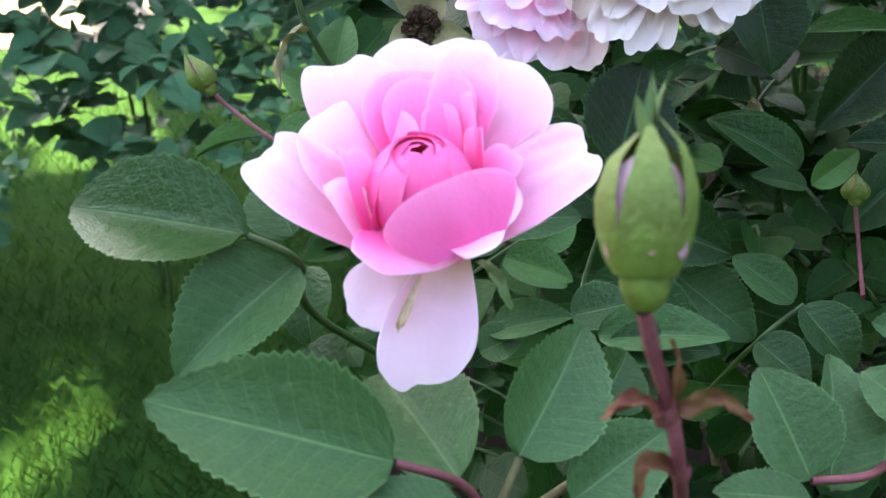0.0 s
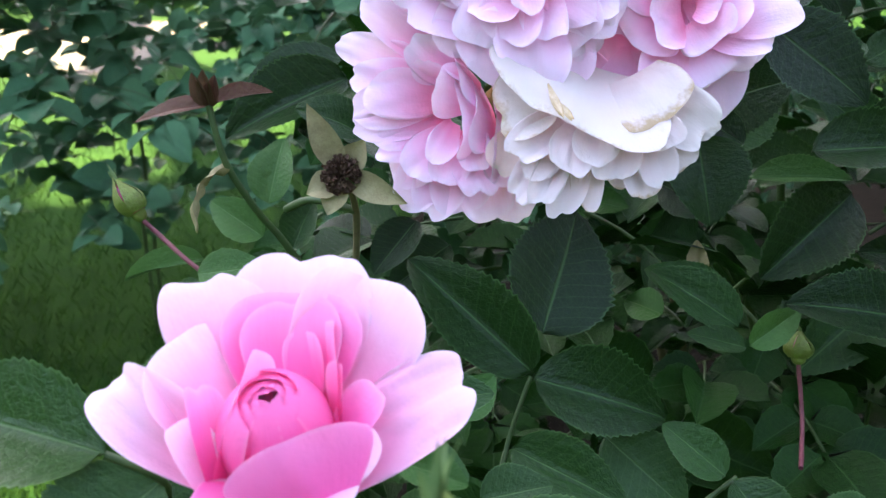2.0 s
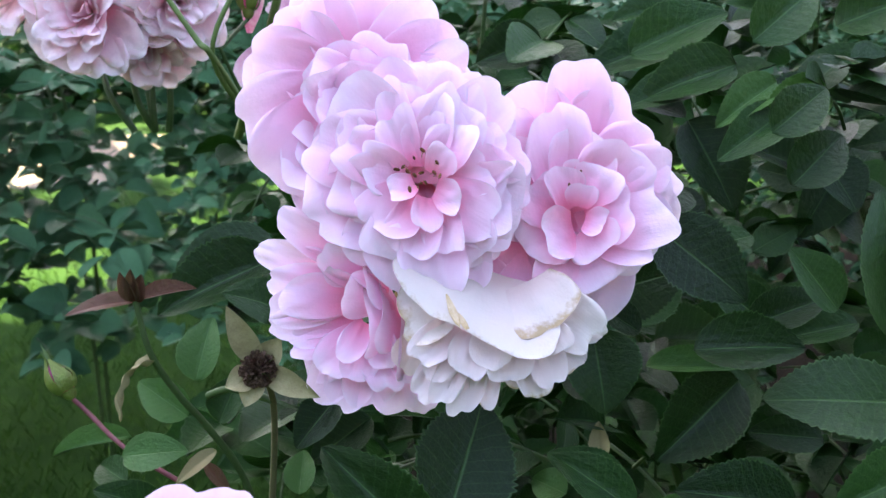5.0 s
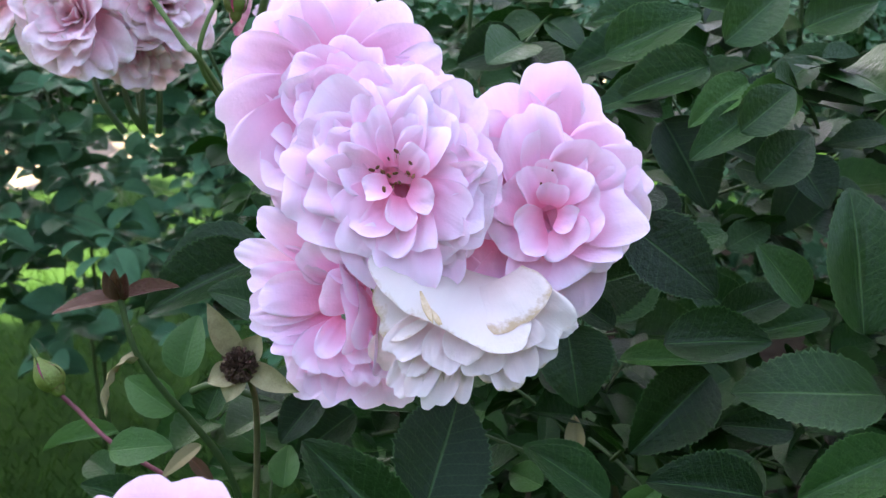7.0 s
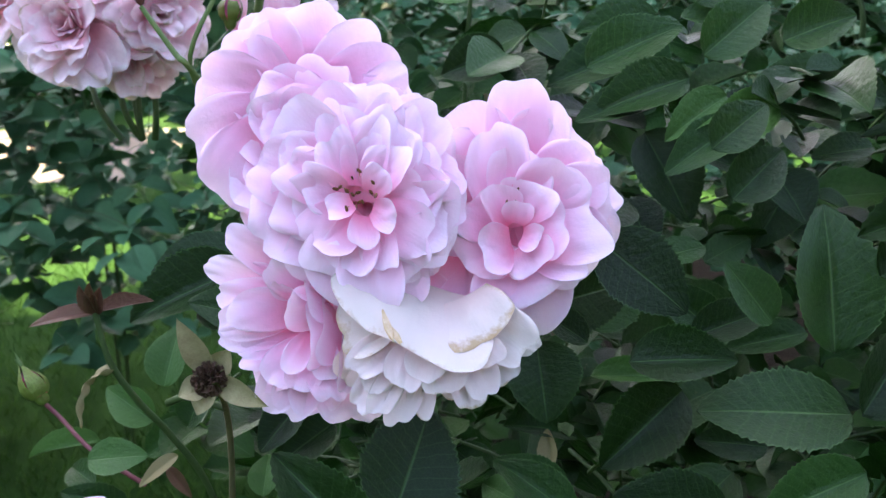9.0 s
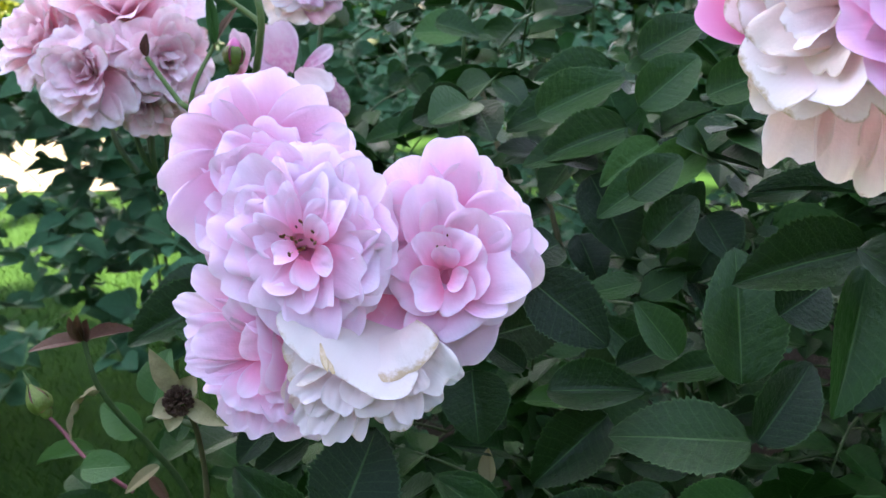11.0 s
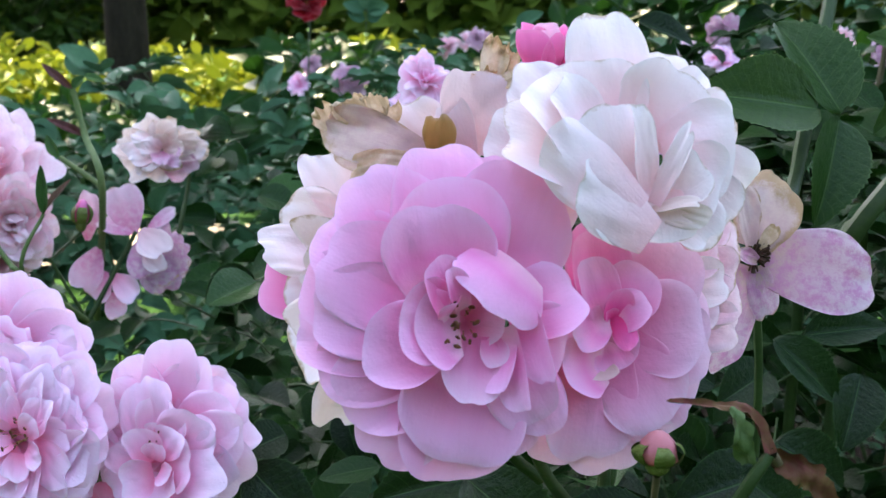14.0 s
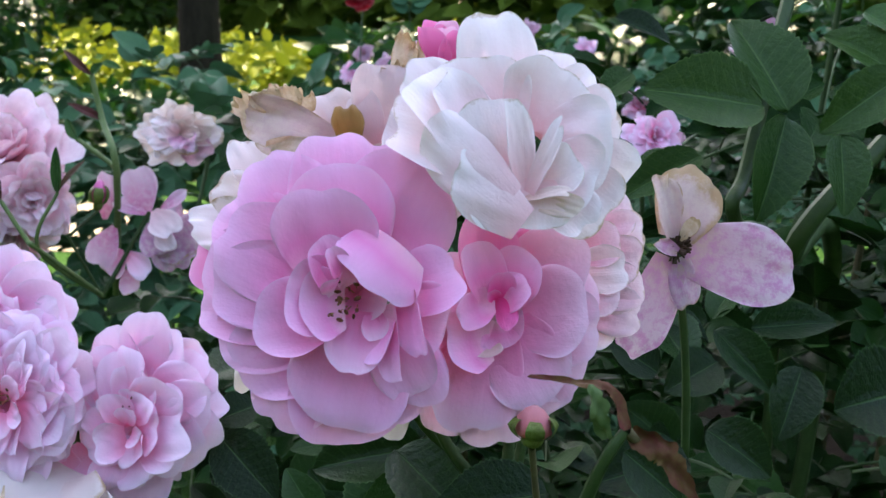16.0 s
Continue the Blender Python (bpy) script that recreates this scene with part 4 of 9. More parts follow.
leaf(bush, (0.1481, 0.4671, 0.8859), (0.1769, 0.4914, 0.9119), 0.0307, (0.13, -0.71, 0.69), LEAF, 2)
leaf(bush, (0.2061, 0.4033, 0.8422), (0.1660, 0.3800, 0.8187), 0.0286, (0.03, -0.72, 0.69), LEAF, 0)
leaf(bush, (0.0277, 0.3031, 0.8509), (0.0402, 0.3090, 0.8626), 0.0133, (0.23, -0.70, 0.67), LEAF_FRESH, 1)
leaf(bush, (0.0056, 0.2535, 0.8412), (0.0190, 0.2565, 0.8466), 0.0125, (0.03, -0.54, 0.84), LEAF_NEAR_LIT, 0)
leaf(bush, (0.0439, 0.2541, 0.8403), (0.0758, 0.2462, 0.8453), 0.0156, (0.13, -0.53, 0.84), LEAF_NEAR_LIT, 0)
leaf(bush, (0.0130, 0.2567, 0.8707), (0.0322, 0.2539, 0.8637), 0.0121, (0.03, -0.54, 0.84), LEAF_NEAR_LIT, 0)
leaf(bush, (-0.0202, 0.4568, 0.9237), (-0.0741, 0.4393, 0.9062), 0.0309, (-0.20, -0.73, 0.65), LEAF_DARK_SHADED, 1)
leaf(bush, (-0.0243, 0.4741, 0.9275), (-0.0722, 0.4696, 0.9158), 0.0259, (-0.20, -0.60, 0.78), LEAF_DARK_SHADED, 0)
leaf(bush, (-0.0512, 0.4143, 0.8819), (-0.0460, 0.4289, 0.9065), 0.0194, (-0.21, -0.82, 0.53), LEAF_FRESH, 0)
leaf(bush, (-0.0497, 0.3911, 0.8769), (-0.0706, 0.3963, 0.8909), 0.0161, (-0.10, -0.77, 0.63), LEAF_FRESH, 0)
leaf(bush, (-0.0708, 0.3678, 0.8719), (-0.0432, 0.3600, 0.8791), 0.0147, (-0.10, -0.61, 0.79), LEAF_FRESH, 2)
leaf(bush, (-0.0766, 0.3973, 0.8650), (-0.1156, 0.4037, 0.8543), 0.0107, (-0.10, -0.48, 0.87), LEAF_FRESH, 1)
leaf(bush, (-0.0064, 0.3971, 0.8351), (-0.0059, 0.4128, 0.8486), 0.0138, (-0.10, -0.83, 0.54), LEAF_FRESH, 0)
leaf(bush, (-0.0432, 0.4168, 0.8598), (-0.0345, 0.4244, 0.8801), 0.0169, (-0.20, -0.76, 0.62), LEAF, 1)
leaf(bush, (0.0100, 0.4211, 0.8706), (-0.0081, 0.4043, 0.8543), 0.0191, (-0.09, -0.71, 0.70), LEAF_DARK_SHADED, 0)
leaf(bush, (0.0239, 0.4266, 0.8566), (-0.0023, 0.4109, 0.8436), 0.0220, (-0.09, -0.71, 0.70), LEAF_DARK_SHADED, 0)
leaf(bush, (-0.0567, 0.3687, 0.8455), (-0.0815, 0.3635, 0.8604), 0.0151, (-0.10, -0.61, 0.79), LEAF, 1)
leaf(bush, (-0.0750, 0.3815, 0.8515), (-0.0907, 0.3934, 0.8548), 0.0136, (-0.10, -0.61, 0.79), LEAF, 1)
leaf(bush, (0.1820, 0.5104, 1.0190), (0.1277, 0.4959, 1.0050), 0.0279, (-0.00, -0.71, 0.71), LEAF, 0)
leaf(bush, (0.1855, 0.5243, 1.0293), (0.1436, 0.5143, 1.0293), 0.0228, (-0.00, -0.68, 0.74), LEAF, 1)
leaf(bush, (0.2215, 0.4418, 1.0046), (0.1889, 0.4250, 0.9848), 0.0220, (-0.01, -0.80, 0.60), LEAF_FRESH, 1)
leaf(bush, (0.2010, 0.4425, 1.0060), (0.1726, 0.4276, 0.9918), 0.0171, (-0.11, -0.73, 0.67), LEAF_FRESH, 1)
leaf(bush, (0.1708, 0.4675, 0.9849), (0.1903, 0.4446, 0.9488), 0.0327, (0.10, -0.80, 0.60), LEAF_DARK_SHADED, 0)
leaf(bush, (0.2411, 0.4599, 0.9651), (0.2186, 0.4404, 0.9372), 0.0248, (0.10, -0.85, 0.51), LEAF_DARK_SHADED, 0)
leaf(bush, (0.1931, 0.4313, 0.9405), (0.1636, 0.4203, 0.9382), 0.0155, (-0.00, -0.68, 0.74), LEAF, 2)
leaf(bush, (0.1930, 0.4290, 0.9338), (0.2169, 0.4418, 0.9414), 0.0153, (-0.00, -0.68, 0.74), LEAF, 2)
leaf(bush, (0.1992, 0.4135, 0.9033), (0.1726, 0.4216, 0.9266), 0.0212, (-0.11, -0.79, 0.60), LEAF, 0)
leaf(bush, (0.1740, 0.3752, 0.8983), (0.1398, 0.3569, 0.8737), 0.0291, (-0.01, -0.80, 0.60), LEAF_DARK_SHADED, 1)
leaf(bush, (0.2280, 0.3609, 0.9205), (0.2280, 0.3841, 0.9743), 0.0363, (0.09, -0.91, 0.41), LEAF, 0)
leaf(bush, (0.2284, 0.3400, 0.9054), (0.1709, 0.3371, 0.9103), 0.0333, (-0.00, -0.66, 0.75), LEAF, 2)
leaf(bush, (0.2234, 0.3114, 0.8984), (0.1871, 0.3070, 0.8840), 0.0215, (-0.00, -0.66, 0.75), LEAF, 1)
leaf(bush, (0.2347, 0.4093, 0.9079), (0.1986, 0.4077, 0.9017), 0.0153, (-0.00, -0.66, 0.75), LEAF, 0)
leaf(bush, (0.2111, 0.3762, 0.8711), (0.1812, 0.3776, 0.8741), 0.0165, (-0.01, -0.74, 0.67), LEAF_DARK_SHADED, 0)
leaf(bush, (0.1810, 0.3245, 0.8729), (0.1398, 0.3274, 0.8802), 0.0238, (-0.00, -0.66, 0.75), LEAF_DARK_SHADED, 1)
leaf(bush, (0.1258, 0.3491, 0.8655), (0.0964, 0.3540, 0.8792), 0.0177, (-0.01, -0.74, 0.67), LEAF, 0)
leaf(bush, (0.1193, 0.4145, 0.9190), (0.1587, 0.4083, 0.9336), 0.0330, (0.10, -0.80, 0.60), LEAF_DARK_SHADED, 2)
leaf(bush, (0.1371, 0.3910, 0.9126), (0.1170, 0.3957, 0.9258), 0.0146, (-0.00, -0.66, 0.75), LEAF_DARK_SHADED, 0)
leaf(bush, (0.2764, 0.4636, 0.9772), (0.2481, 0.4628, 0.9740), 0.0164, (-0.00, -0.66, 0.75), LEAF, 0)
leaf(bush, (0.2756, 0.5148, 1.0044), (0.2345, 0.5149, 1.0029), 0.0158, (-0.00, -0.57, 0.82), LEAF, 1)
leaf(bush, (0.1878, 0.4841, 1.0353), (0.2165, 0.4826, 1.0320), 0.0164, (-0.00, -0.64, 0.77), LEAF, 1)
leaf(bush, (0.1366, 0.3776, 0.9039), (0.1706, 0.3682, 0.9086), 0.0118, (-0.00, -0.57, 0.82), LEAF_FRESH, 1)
leaf(bush, (0.1078, 0.3961, 0.8952), (0.1277, 0.3830, 0.8881), 0.0215, (-0.01, -0.74, 0.67), LEAF_DARK_SHADED, 0)
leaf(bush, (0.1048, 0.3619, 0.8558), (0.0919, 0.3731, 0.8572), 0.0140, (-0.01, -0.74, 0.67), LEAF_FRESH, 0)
leaf(bush, (0.1655, 0.4770, 0.9502), (0.1764, 0.4595, 0.9296), 0.0218, (0.10, -0.74, 0.67), LEAF_DARK_SHADED, 1)
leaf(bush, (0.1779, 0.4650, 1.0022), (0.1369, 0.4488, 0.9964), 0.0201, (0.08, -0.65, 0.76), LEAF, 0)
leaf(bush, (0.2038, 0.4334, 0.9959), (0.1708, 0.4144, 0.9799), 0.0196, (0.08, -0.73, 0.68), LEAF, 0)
leaf(bush, (0.2712, 0.3476, 1.0066), (0.2226, 0.3454, 1.0129), 0.0132, (0.06, -0.44, 0.90), LEAF_DARK_SHADED, 1)
leaf(bush, (0.2581, 0.3165, 0.9964), (0.2110, 0.3094, 0.9878), 0.0262, (0.08, -0.73, 0.68), LEAF_DARK_SHADED, 1)
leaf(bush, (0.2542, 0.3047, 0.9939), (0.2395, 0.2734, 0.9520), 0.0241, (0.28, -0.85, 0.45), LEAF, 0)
leaf(bush, (0.2287, 0.3321, 0.9093), (0.2553, 0.3537, 0.9349), 0.0261, (0.28, -0.76, 0.58), LEAF_DARK_SHADED, 0)
leaf(bush, (0.2405, 0.3585, 0.9528), (0.2612, 0.3645, 0.9651), 0.0253, (0.28, -0.76, 0.58), LEAF_DARK_SHADED, 1)
leaf(bush, (0.1139, 0.3691, 0.9232), (0.1174, 0.3502, 0.8977), 0.0293, (0.08, -0.73, 0.68), LEAF_DARK_SHADED, 0)
leaf(bush, (0.2239, 0.4377, 0.9723), (0.2351, 0.4222, 0.9548), 0.0240, (0.18, -0.78, 0.60), LEAF_DARK_SHADED, 0)
leaf(bush, (0.1776, 0.3835, 0.9178), (0.2130, 0.3902, 0.9286), 0.0177, (0.07, -0.63, 0.77), LEAF_DARK_SHADED, 0)
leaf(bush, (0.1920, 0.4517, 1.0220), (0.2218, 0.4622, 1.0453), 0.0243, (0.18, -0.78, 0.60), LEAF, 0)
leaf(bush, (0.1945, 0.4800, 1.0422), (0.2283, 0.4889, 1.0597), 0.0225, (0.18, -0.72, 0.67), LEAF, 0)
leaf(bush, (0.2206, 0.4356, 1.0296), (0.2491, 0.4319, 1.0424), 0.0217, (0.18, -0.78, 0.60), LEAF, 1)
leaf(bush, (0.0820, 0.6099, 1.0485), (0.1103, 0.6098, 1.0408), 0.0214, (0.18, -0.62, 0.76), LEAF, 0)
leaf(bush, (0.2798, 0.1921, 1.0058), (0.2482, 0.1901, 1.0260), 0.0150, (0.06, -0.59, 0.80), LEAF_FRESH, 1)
leaf(bush, (0.3127, 0.2506, 1.0159), (0.2760, 0.2361, 1.0136), 0.0246, (0.07, -0.68, 0.73), LEAF_DARK_SHADED, 0)
leaf(bush, (0.2491, 0.3032, 1.0008), (0.2863, 0.2799, 0.9820), 0.0273, (0.17, -0.74, 0.65), LEAF_DARK_SHADED, 1)
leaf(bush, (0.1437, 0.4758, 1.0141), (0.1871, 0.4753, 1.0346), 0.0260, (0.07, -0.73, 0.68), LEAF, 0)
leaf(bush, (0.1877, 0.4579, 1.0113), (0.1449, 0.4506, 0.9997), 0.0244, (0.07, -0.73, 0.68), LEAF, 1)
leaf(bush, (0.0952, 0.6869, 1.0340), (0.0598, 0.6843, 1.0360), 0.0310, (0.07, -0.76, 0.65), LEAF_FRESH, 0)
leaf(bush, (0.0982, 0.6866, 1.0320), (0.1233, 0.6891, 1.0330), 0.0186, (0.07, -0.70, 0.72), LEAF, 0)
leaf(bush, (0.1387, 0.3857, 0.9598), (0.1733, 0.3707, 0.9344), 0.0307, (0.07, -0.76, 0.65), LEAF_DARK_SHADED, 2)
leaf(bush, (0.1530, 0.4008, 0.9708), (0.1361, 0.3877, 0.9673), 0.0209, (0.07, -0.76, 0.65), LEAF_DARK_SHADED, 0)
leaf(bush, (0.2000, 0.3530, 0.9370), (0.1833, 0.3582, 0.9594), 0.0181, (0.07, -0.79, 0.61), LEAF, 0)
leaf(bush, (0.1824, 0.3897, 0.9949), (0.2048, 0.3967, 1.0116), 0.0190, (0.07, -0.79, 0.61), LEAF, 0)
leaf(bush, (0.1903, 0.3845, 0.9754), (0.2114, 0.3922, 0.9946), 0.0202, (0.07, -0.79, 0.61), LEAF_DARK_SHADED, 1)
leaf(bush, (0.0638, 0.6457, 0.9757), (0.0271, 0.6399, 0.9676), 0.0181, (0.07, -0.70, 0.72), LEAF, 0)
leaf(bush, (0.1458, 0.3446, 0.9256), (0.1846, 0.3391, 0.9303), 0.0215, (0.07, -0.70, 0.72), LEAF_DARK_SHADED, 1)
leaf(bush, (0.3920, 0.4063, 1.1277), (0.3412, 0.3893, 1.1376), 0.0354, (0.15, -0.84, 0.53), LEAF_UPPER, 0)
leaf(bush, (0.4036, 0.4130, 1.1253), (0.3802, 0.4354, 1.1672), 0.0318, (0.26, -0.86, 0.44), LEAF_UPPER, 1)
leaf(bush, (0.4520, 0.4310, 1.1410), (0.4213, 0.4408, 1.1597), 0.0217, (0.25, -0.81, 0.52), LEAF_UPPER, 1)
leaf(bush, (0.4516, 0.4206, 1.1417), (0.4175, 0.4082, 1.1172), 0.0235, (0.25, -0.81, 0.52), LEAF_UPPER, 0)
leaf(bush, (0.4027, 0.4122, 1.1229), (0.3930, 0.3892, 1.0809), 0.0259, (0.26, -0.90, 0.34), LEAF_UPPER, 1)
leaf(bush, (0.4234, 0.3987, 1.1171), (0.4255, 0.3806, 1.0860), 0.0191, (0.26, -0.90, 0.34), LEAF_UPPER, 0)
leaf(bush, (0.3704, 0.4476, 1.0994), (0.3327, 0.4359, 1.0804), 0.0207, (0.13, -0.74, 0.65), LEAF_UPPER, 0)
# low leaves at the right: shadow painted in with the dark leaf copy
leaf(bush, (0.3760, 0.3886, 1.0296), (0.4039, 0.3771, 1.0066), 0.0195, (0.25, -0.81, 0.52), LEAF_DARK_SHADED, 1)
leaf(bush, (0.3952, 0.4116, 1.0241), (0.4354, 0.4197, 1.0278), 0.0180, (0.22, -0.70, 0.68), LEAF_DARK_SHADED, 0)
leaf(bush, (0.4227, 0.2574, 1.0576), (0.3998, 0.2520, 1.0526), 0.0293, (0.14, -0.77, 0.62), LEAF_DARK_SHADED, 1)
leaf(bush, (0.3364, 0.2465, 1.0347), (0.3564, 0.2461, 1.0192), 0.0196, (0.12, -0.70, 0.70), LEAF_DARK_SHADED, 0)
leaf(bush, (0.3528, 0.3891, 1.0073), (0.3304, 0.3890, 1.0223), 0.0194, (0.14, -0.77, 0.62), LEAF_DARK_SHADED, 0)
leaf(bush, (0.3814, 0.4147, 1.0052), (0.3575, 0.3975, 0.9959), 0.0240, (0.14, -0.77, 0.62), LEAF_DARK_SHADED, 0)
leaf(bush, (0.4156, 0.3915, 1.0135), (0.4054, 0.3721, 0.9860), 0.0225, (0.15, -0.83, 0.54), LEAF_DARK_SHADED, 0)
leaf(bush, (0.3725, 0.3580, 0.9950), (0.4002, 0.3489, 0.9810), 0.0238, (0.14, -0.77, 0.62), LEAF_DARK_SHADED, 1)
leaf(bush, (0.3255, 0.5294, 1.1633), (0.3571, 0.5319, 1.1511), 0.0158, (0.11, -0.62, 0.78), LEAF_DARK_SHADED, 0)
leaf(bush, (0.3357, 0.4719, 1.1364), (0.3192, 0.4660, 1.1252), 0.0172, (0.12, -0.68, 0.72), LEAF_UPPER, 0)
leaf(bush, (0.4382, 0.4459, 1.1678), (0.4537, 0.4357, 1.1581), 0.0153, (0.35, -0.77, 0.53), LEAF_FRESH, 0)

# ---- kinds of bloom ----
def bloom(at, axis, R, stem_to, label, group="", stem=None, tilt=125):
    root = thing("rose", facing_frame(at, axis), label, "rose", group)
    add_calyx(root, R, int(R * 1e6) % 977, tilt, length=0.35 if tilt > 145 else 0.75)
    a, b, ax = Vector(at), Vector(stem_to), Vector(axis).normalized()
    p0 = a - ax * R * 0.3
    add_stem(root, [p0, p0 - ax * R * 0.8, b.lerp(p0, 0.35) - Vector((0, 0, 0.004)), b], 0.0016, 0.0022, stem or STEM_GREEN)
    return root


def young_rose(at, axis, R, stem_to):
    r = bloom(at, axis, R, stem_to, "half-open pink rose with a deep pink heart and pale outer petals", stem=STEM_GREEN, tilt=155)
    add_heart(r, PETAL_HEART, 0.0124, 0.0128, 0.42 * R + 0.0056, 13, 4)
    return r


def laid_rose(at, axis, R, stem_to, label, group):
    """The calyx and stem of a bloom whose petals are laid one by one."""
    return bloom(at, axis, R, stem_to, label, group, tilt=150)


def faded_rose(at, axis, R, stem_to, seed, label):
    r = bloom(at, axis, R, stem_to, label, "roses of the large cluster", tilt=155)
    m = PETAL_WHITE
    add_layers(r, R, [(6, m, 70, 1.05, 0.95, 5, 25, 0.5, 0.06, 0.0), (5, m, 52, 0.98, 0.9, 0, 25, 0.6, 0.06, 0.03), (5, PETAL_CREAM, 34, 0.85, 0.75, 0, 20, 0.7, 0.06, 0.05), (4, m, 18, 0.65, 0.6, 0, 20, 0.8, 0.05, 0.06)], seed, 0.9, foot=0.58)
    return r


def withered_rose(at, axis, R, stem_to, label):
    """A bloom gone dry: a few broad papery petals, set later, and a crumpled middle."""
    r = bloom(at, axis, R, stem_to, label, "roses of the large cluster", tilt=150)
    add_layers(r, R, [(5, PETAL_DRY, 60, 0.55, 0.5, 0, 60, 0.7, 0.06, -0.1)], 81, 1.6)
    return r


def old_rose(at, axis, R, stem_to, seed, label):
    r = bloom(at, axis, R, stem_to, label, "roses of the far cluster", tilt=155)
    m = PETAL_OLDPINK
    add_layers(r, R, [(7, m, 82, 1.02, 0.92, 2, 14, 0.4, 0.06, -0.02), (8, m, 66, 0.96, 0.78, 0, 18, 0.45, 0.06, 0.02), (7, m, 48, 0.85, 0.66, -2, 20, 0.55, 0.06, 0.04), (6, m, 32, 0.70, 0.55, 0, 22, 0.7, 0.05, 0.06), (5, m, 16, 0.52, 0.42, 0, 20, 0.8, 0.05, 0.08)], seed, 1.25)
    return r


def spent_rose(at, axis, R, stem_to, seed, m, label):
    r = bloom(at, axis, R, stem_to, label, "single roses further back", tilt=155)
    cream = m is PETAL_CREAM
    if cream:
        return r
    add_layers(r, R, [(6, m, 80, 1.02, 0.9, 6, 25, 0.4, 0.06, 0.0), (6, m, 60, 0.92, 0.75, 4, 25, 0.5, 0.06, 0.03), (6, m, 40, 0.72, 0.6, 0, 25, 0.6, 0.06, 0.05), (4, m, 18, 0.5, 0.45, 0, 20, 0.8, 0.05, 0.06)], seed, 1.5)
    return r


def half_open_bud(at, axis, R, stem_to):
    r = bloom(at, axis, R, stem_to, "deep pink half-open bud above faded roses", "roses of the large cluster")
    add_layers(r, R, [(4, PETAL_LIP, 52, 2.0, 1.9, -66, 16, 1.0, 0.1, -0.2), (4, PETAL_RIM, 40, 1.9, 1.5, -62, 10, 1.1, 0.1, -0.2), (3, PETAL_CUP, 24, 1.8, 1.2, -40, 10, 1.1, 0.08, -0.2)], 13, 0.6, foot=0.5)
    return r

# ---- the blooms ----
r = young_rose((-0.0086, 0.2090, 0.8968), (0.033, -0.359, 0.933), 0.0364, (-0.0034, 0.2183, 0.8316))
set_petal(r, PETAL_PALE, (-0.0113, 0.2101, 0.9131), (-0.0253, 0.2257, 0.9389), 0.0246, (-0.02, -0.86, 0.51), 0.35, 4, 30, 101, frill=0.05, ruffle=0.05, foot=0.5, crown=0.42)
set_petal(r, PETAL_PALE, (-0.0055, 0.2125, 0.9155), (-0.0051, 0.2306, 0.9412), 0.0325, (0.02, -0.82, 0.58), 0.3, 4, 26, 102, frill=0.07, ruffle=0.05, foot=0.6, crown=0.36)
set_petal(r, PETAL_PALE, (-0.0008, 0.2107, 0.9140), (0.0138, 0.2272, 0.9381), 0.0297, (0.07, -0.84, 0.53), 0.4, 2, 24, 103, frill=0.04, ruffle=0.05, foot=0.5, crown=0.42)
set_petal(r, PETAL_PALE, (-0.0159, 0.1988, 0.9060), (-0.0430, 0.2092, 0.9238), 0.0186, (-0.03, -0.88, 0.47), 0.5, 4, 50, 104, frill=0.05, ruffle=0.05, foot=0.5)
set_petal(r, PETAL_PALE, (-0.0030, 0.1984, 0.9047), (0.0306, 0.2138, 0.9193), 0.0195, (-0.04, -0.63, 0.77), 0.5, 4, 44, 105, frill=0.02, ruffle=0.05, foot=0.6)
set_petal(r, PETAL_PALE, (-0.0154, 0.2039, 0.9097), (-0.0315, 0.2156, 0.9298), 0.0269, (0.35, -0.66, 0.67), 0.6, -10, 18, 106, frill=0.01, ruffle=0.03, foot=0.5)
set_petal(r, PETAL_CUP, (-0.0063, 0.2099, 0.9170), (-0.0055, 0.2231, 0.9373), 0.0325, (0.02, -0.84, 0.55), 0.5, -8, 14, 107, frill=0.01, ruffle=0.02, foot=0.5)
set_petal(r, PETAL_CUP, (-0.0058, 0.2094, 0.9182), (-0.0055, 0.2202, 0.9360), 0.0223, (0.02, -0.85, 0.52), 0.65, -6, 10, 108, frill=0.01, ruffle=0.02, foot=0.5)
set_petal(r, PETAL_CUP, (-0.0016, 0.2105, 0.9181), (-0.0032, 0.2168, 0.9311), 0.0111, (-0.23, -0.89, 0.40), 0.9, -6, 8, 109, frill=0.01, ruffle=0.02, foot=0.6)
set_petal(r, PETAL_CUP, (0.0044, 0.2057, 0.9173), (0.0032, 0.2162, 0.9342), 0.0121, (-0.85, -0.47, 0.23), 0.8, -6, 14, 110, frill=0.01, ruffle=0.02, foot=0.6)
set_petal(r, PETAL_CUP, (0.0052, 0.2044, 0.9168), (0.0053, 0.2087, 0.9279), 0.0084, (-0.86, -0.48, 0.19), 0.8, -6, 14, 111, frill=0.01, ruffle=0.02, foot=0.6)
set_petal(r, PETAL_CUP, (0.0060, 0.2023, 0.9147), (0.0133, 0.2073, 0.9225), 0.0121, (-0.38, -0.58, 0.72), 0.7, -4, 24, 112, frill=0.01, ruffle=0.02, foot=0.6)
set_petal(r, PETAL_CUP, (-0.0176, 0.1941, 0.9102), (-0.0100, 0.2063, 0.9327), 0.0139, (0.82, -0.57, 0.03), 0.8, -8, 20, 113, frill=0.01, ruffle=0.02, foot=0.6)
set_petal(r, PETAL_CUP, (-0.0189, 0.1941, 0.9103), (-0.0236, 0.2035, 0.9252), 0.0111, (0.73, -0.45, 0.51), 0.9, -4, 22, 114, frill=0.01, ruffle=0.02, foot=0.6)
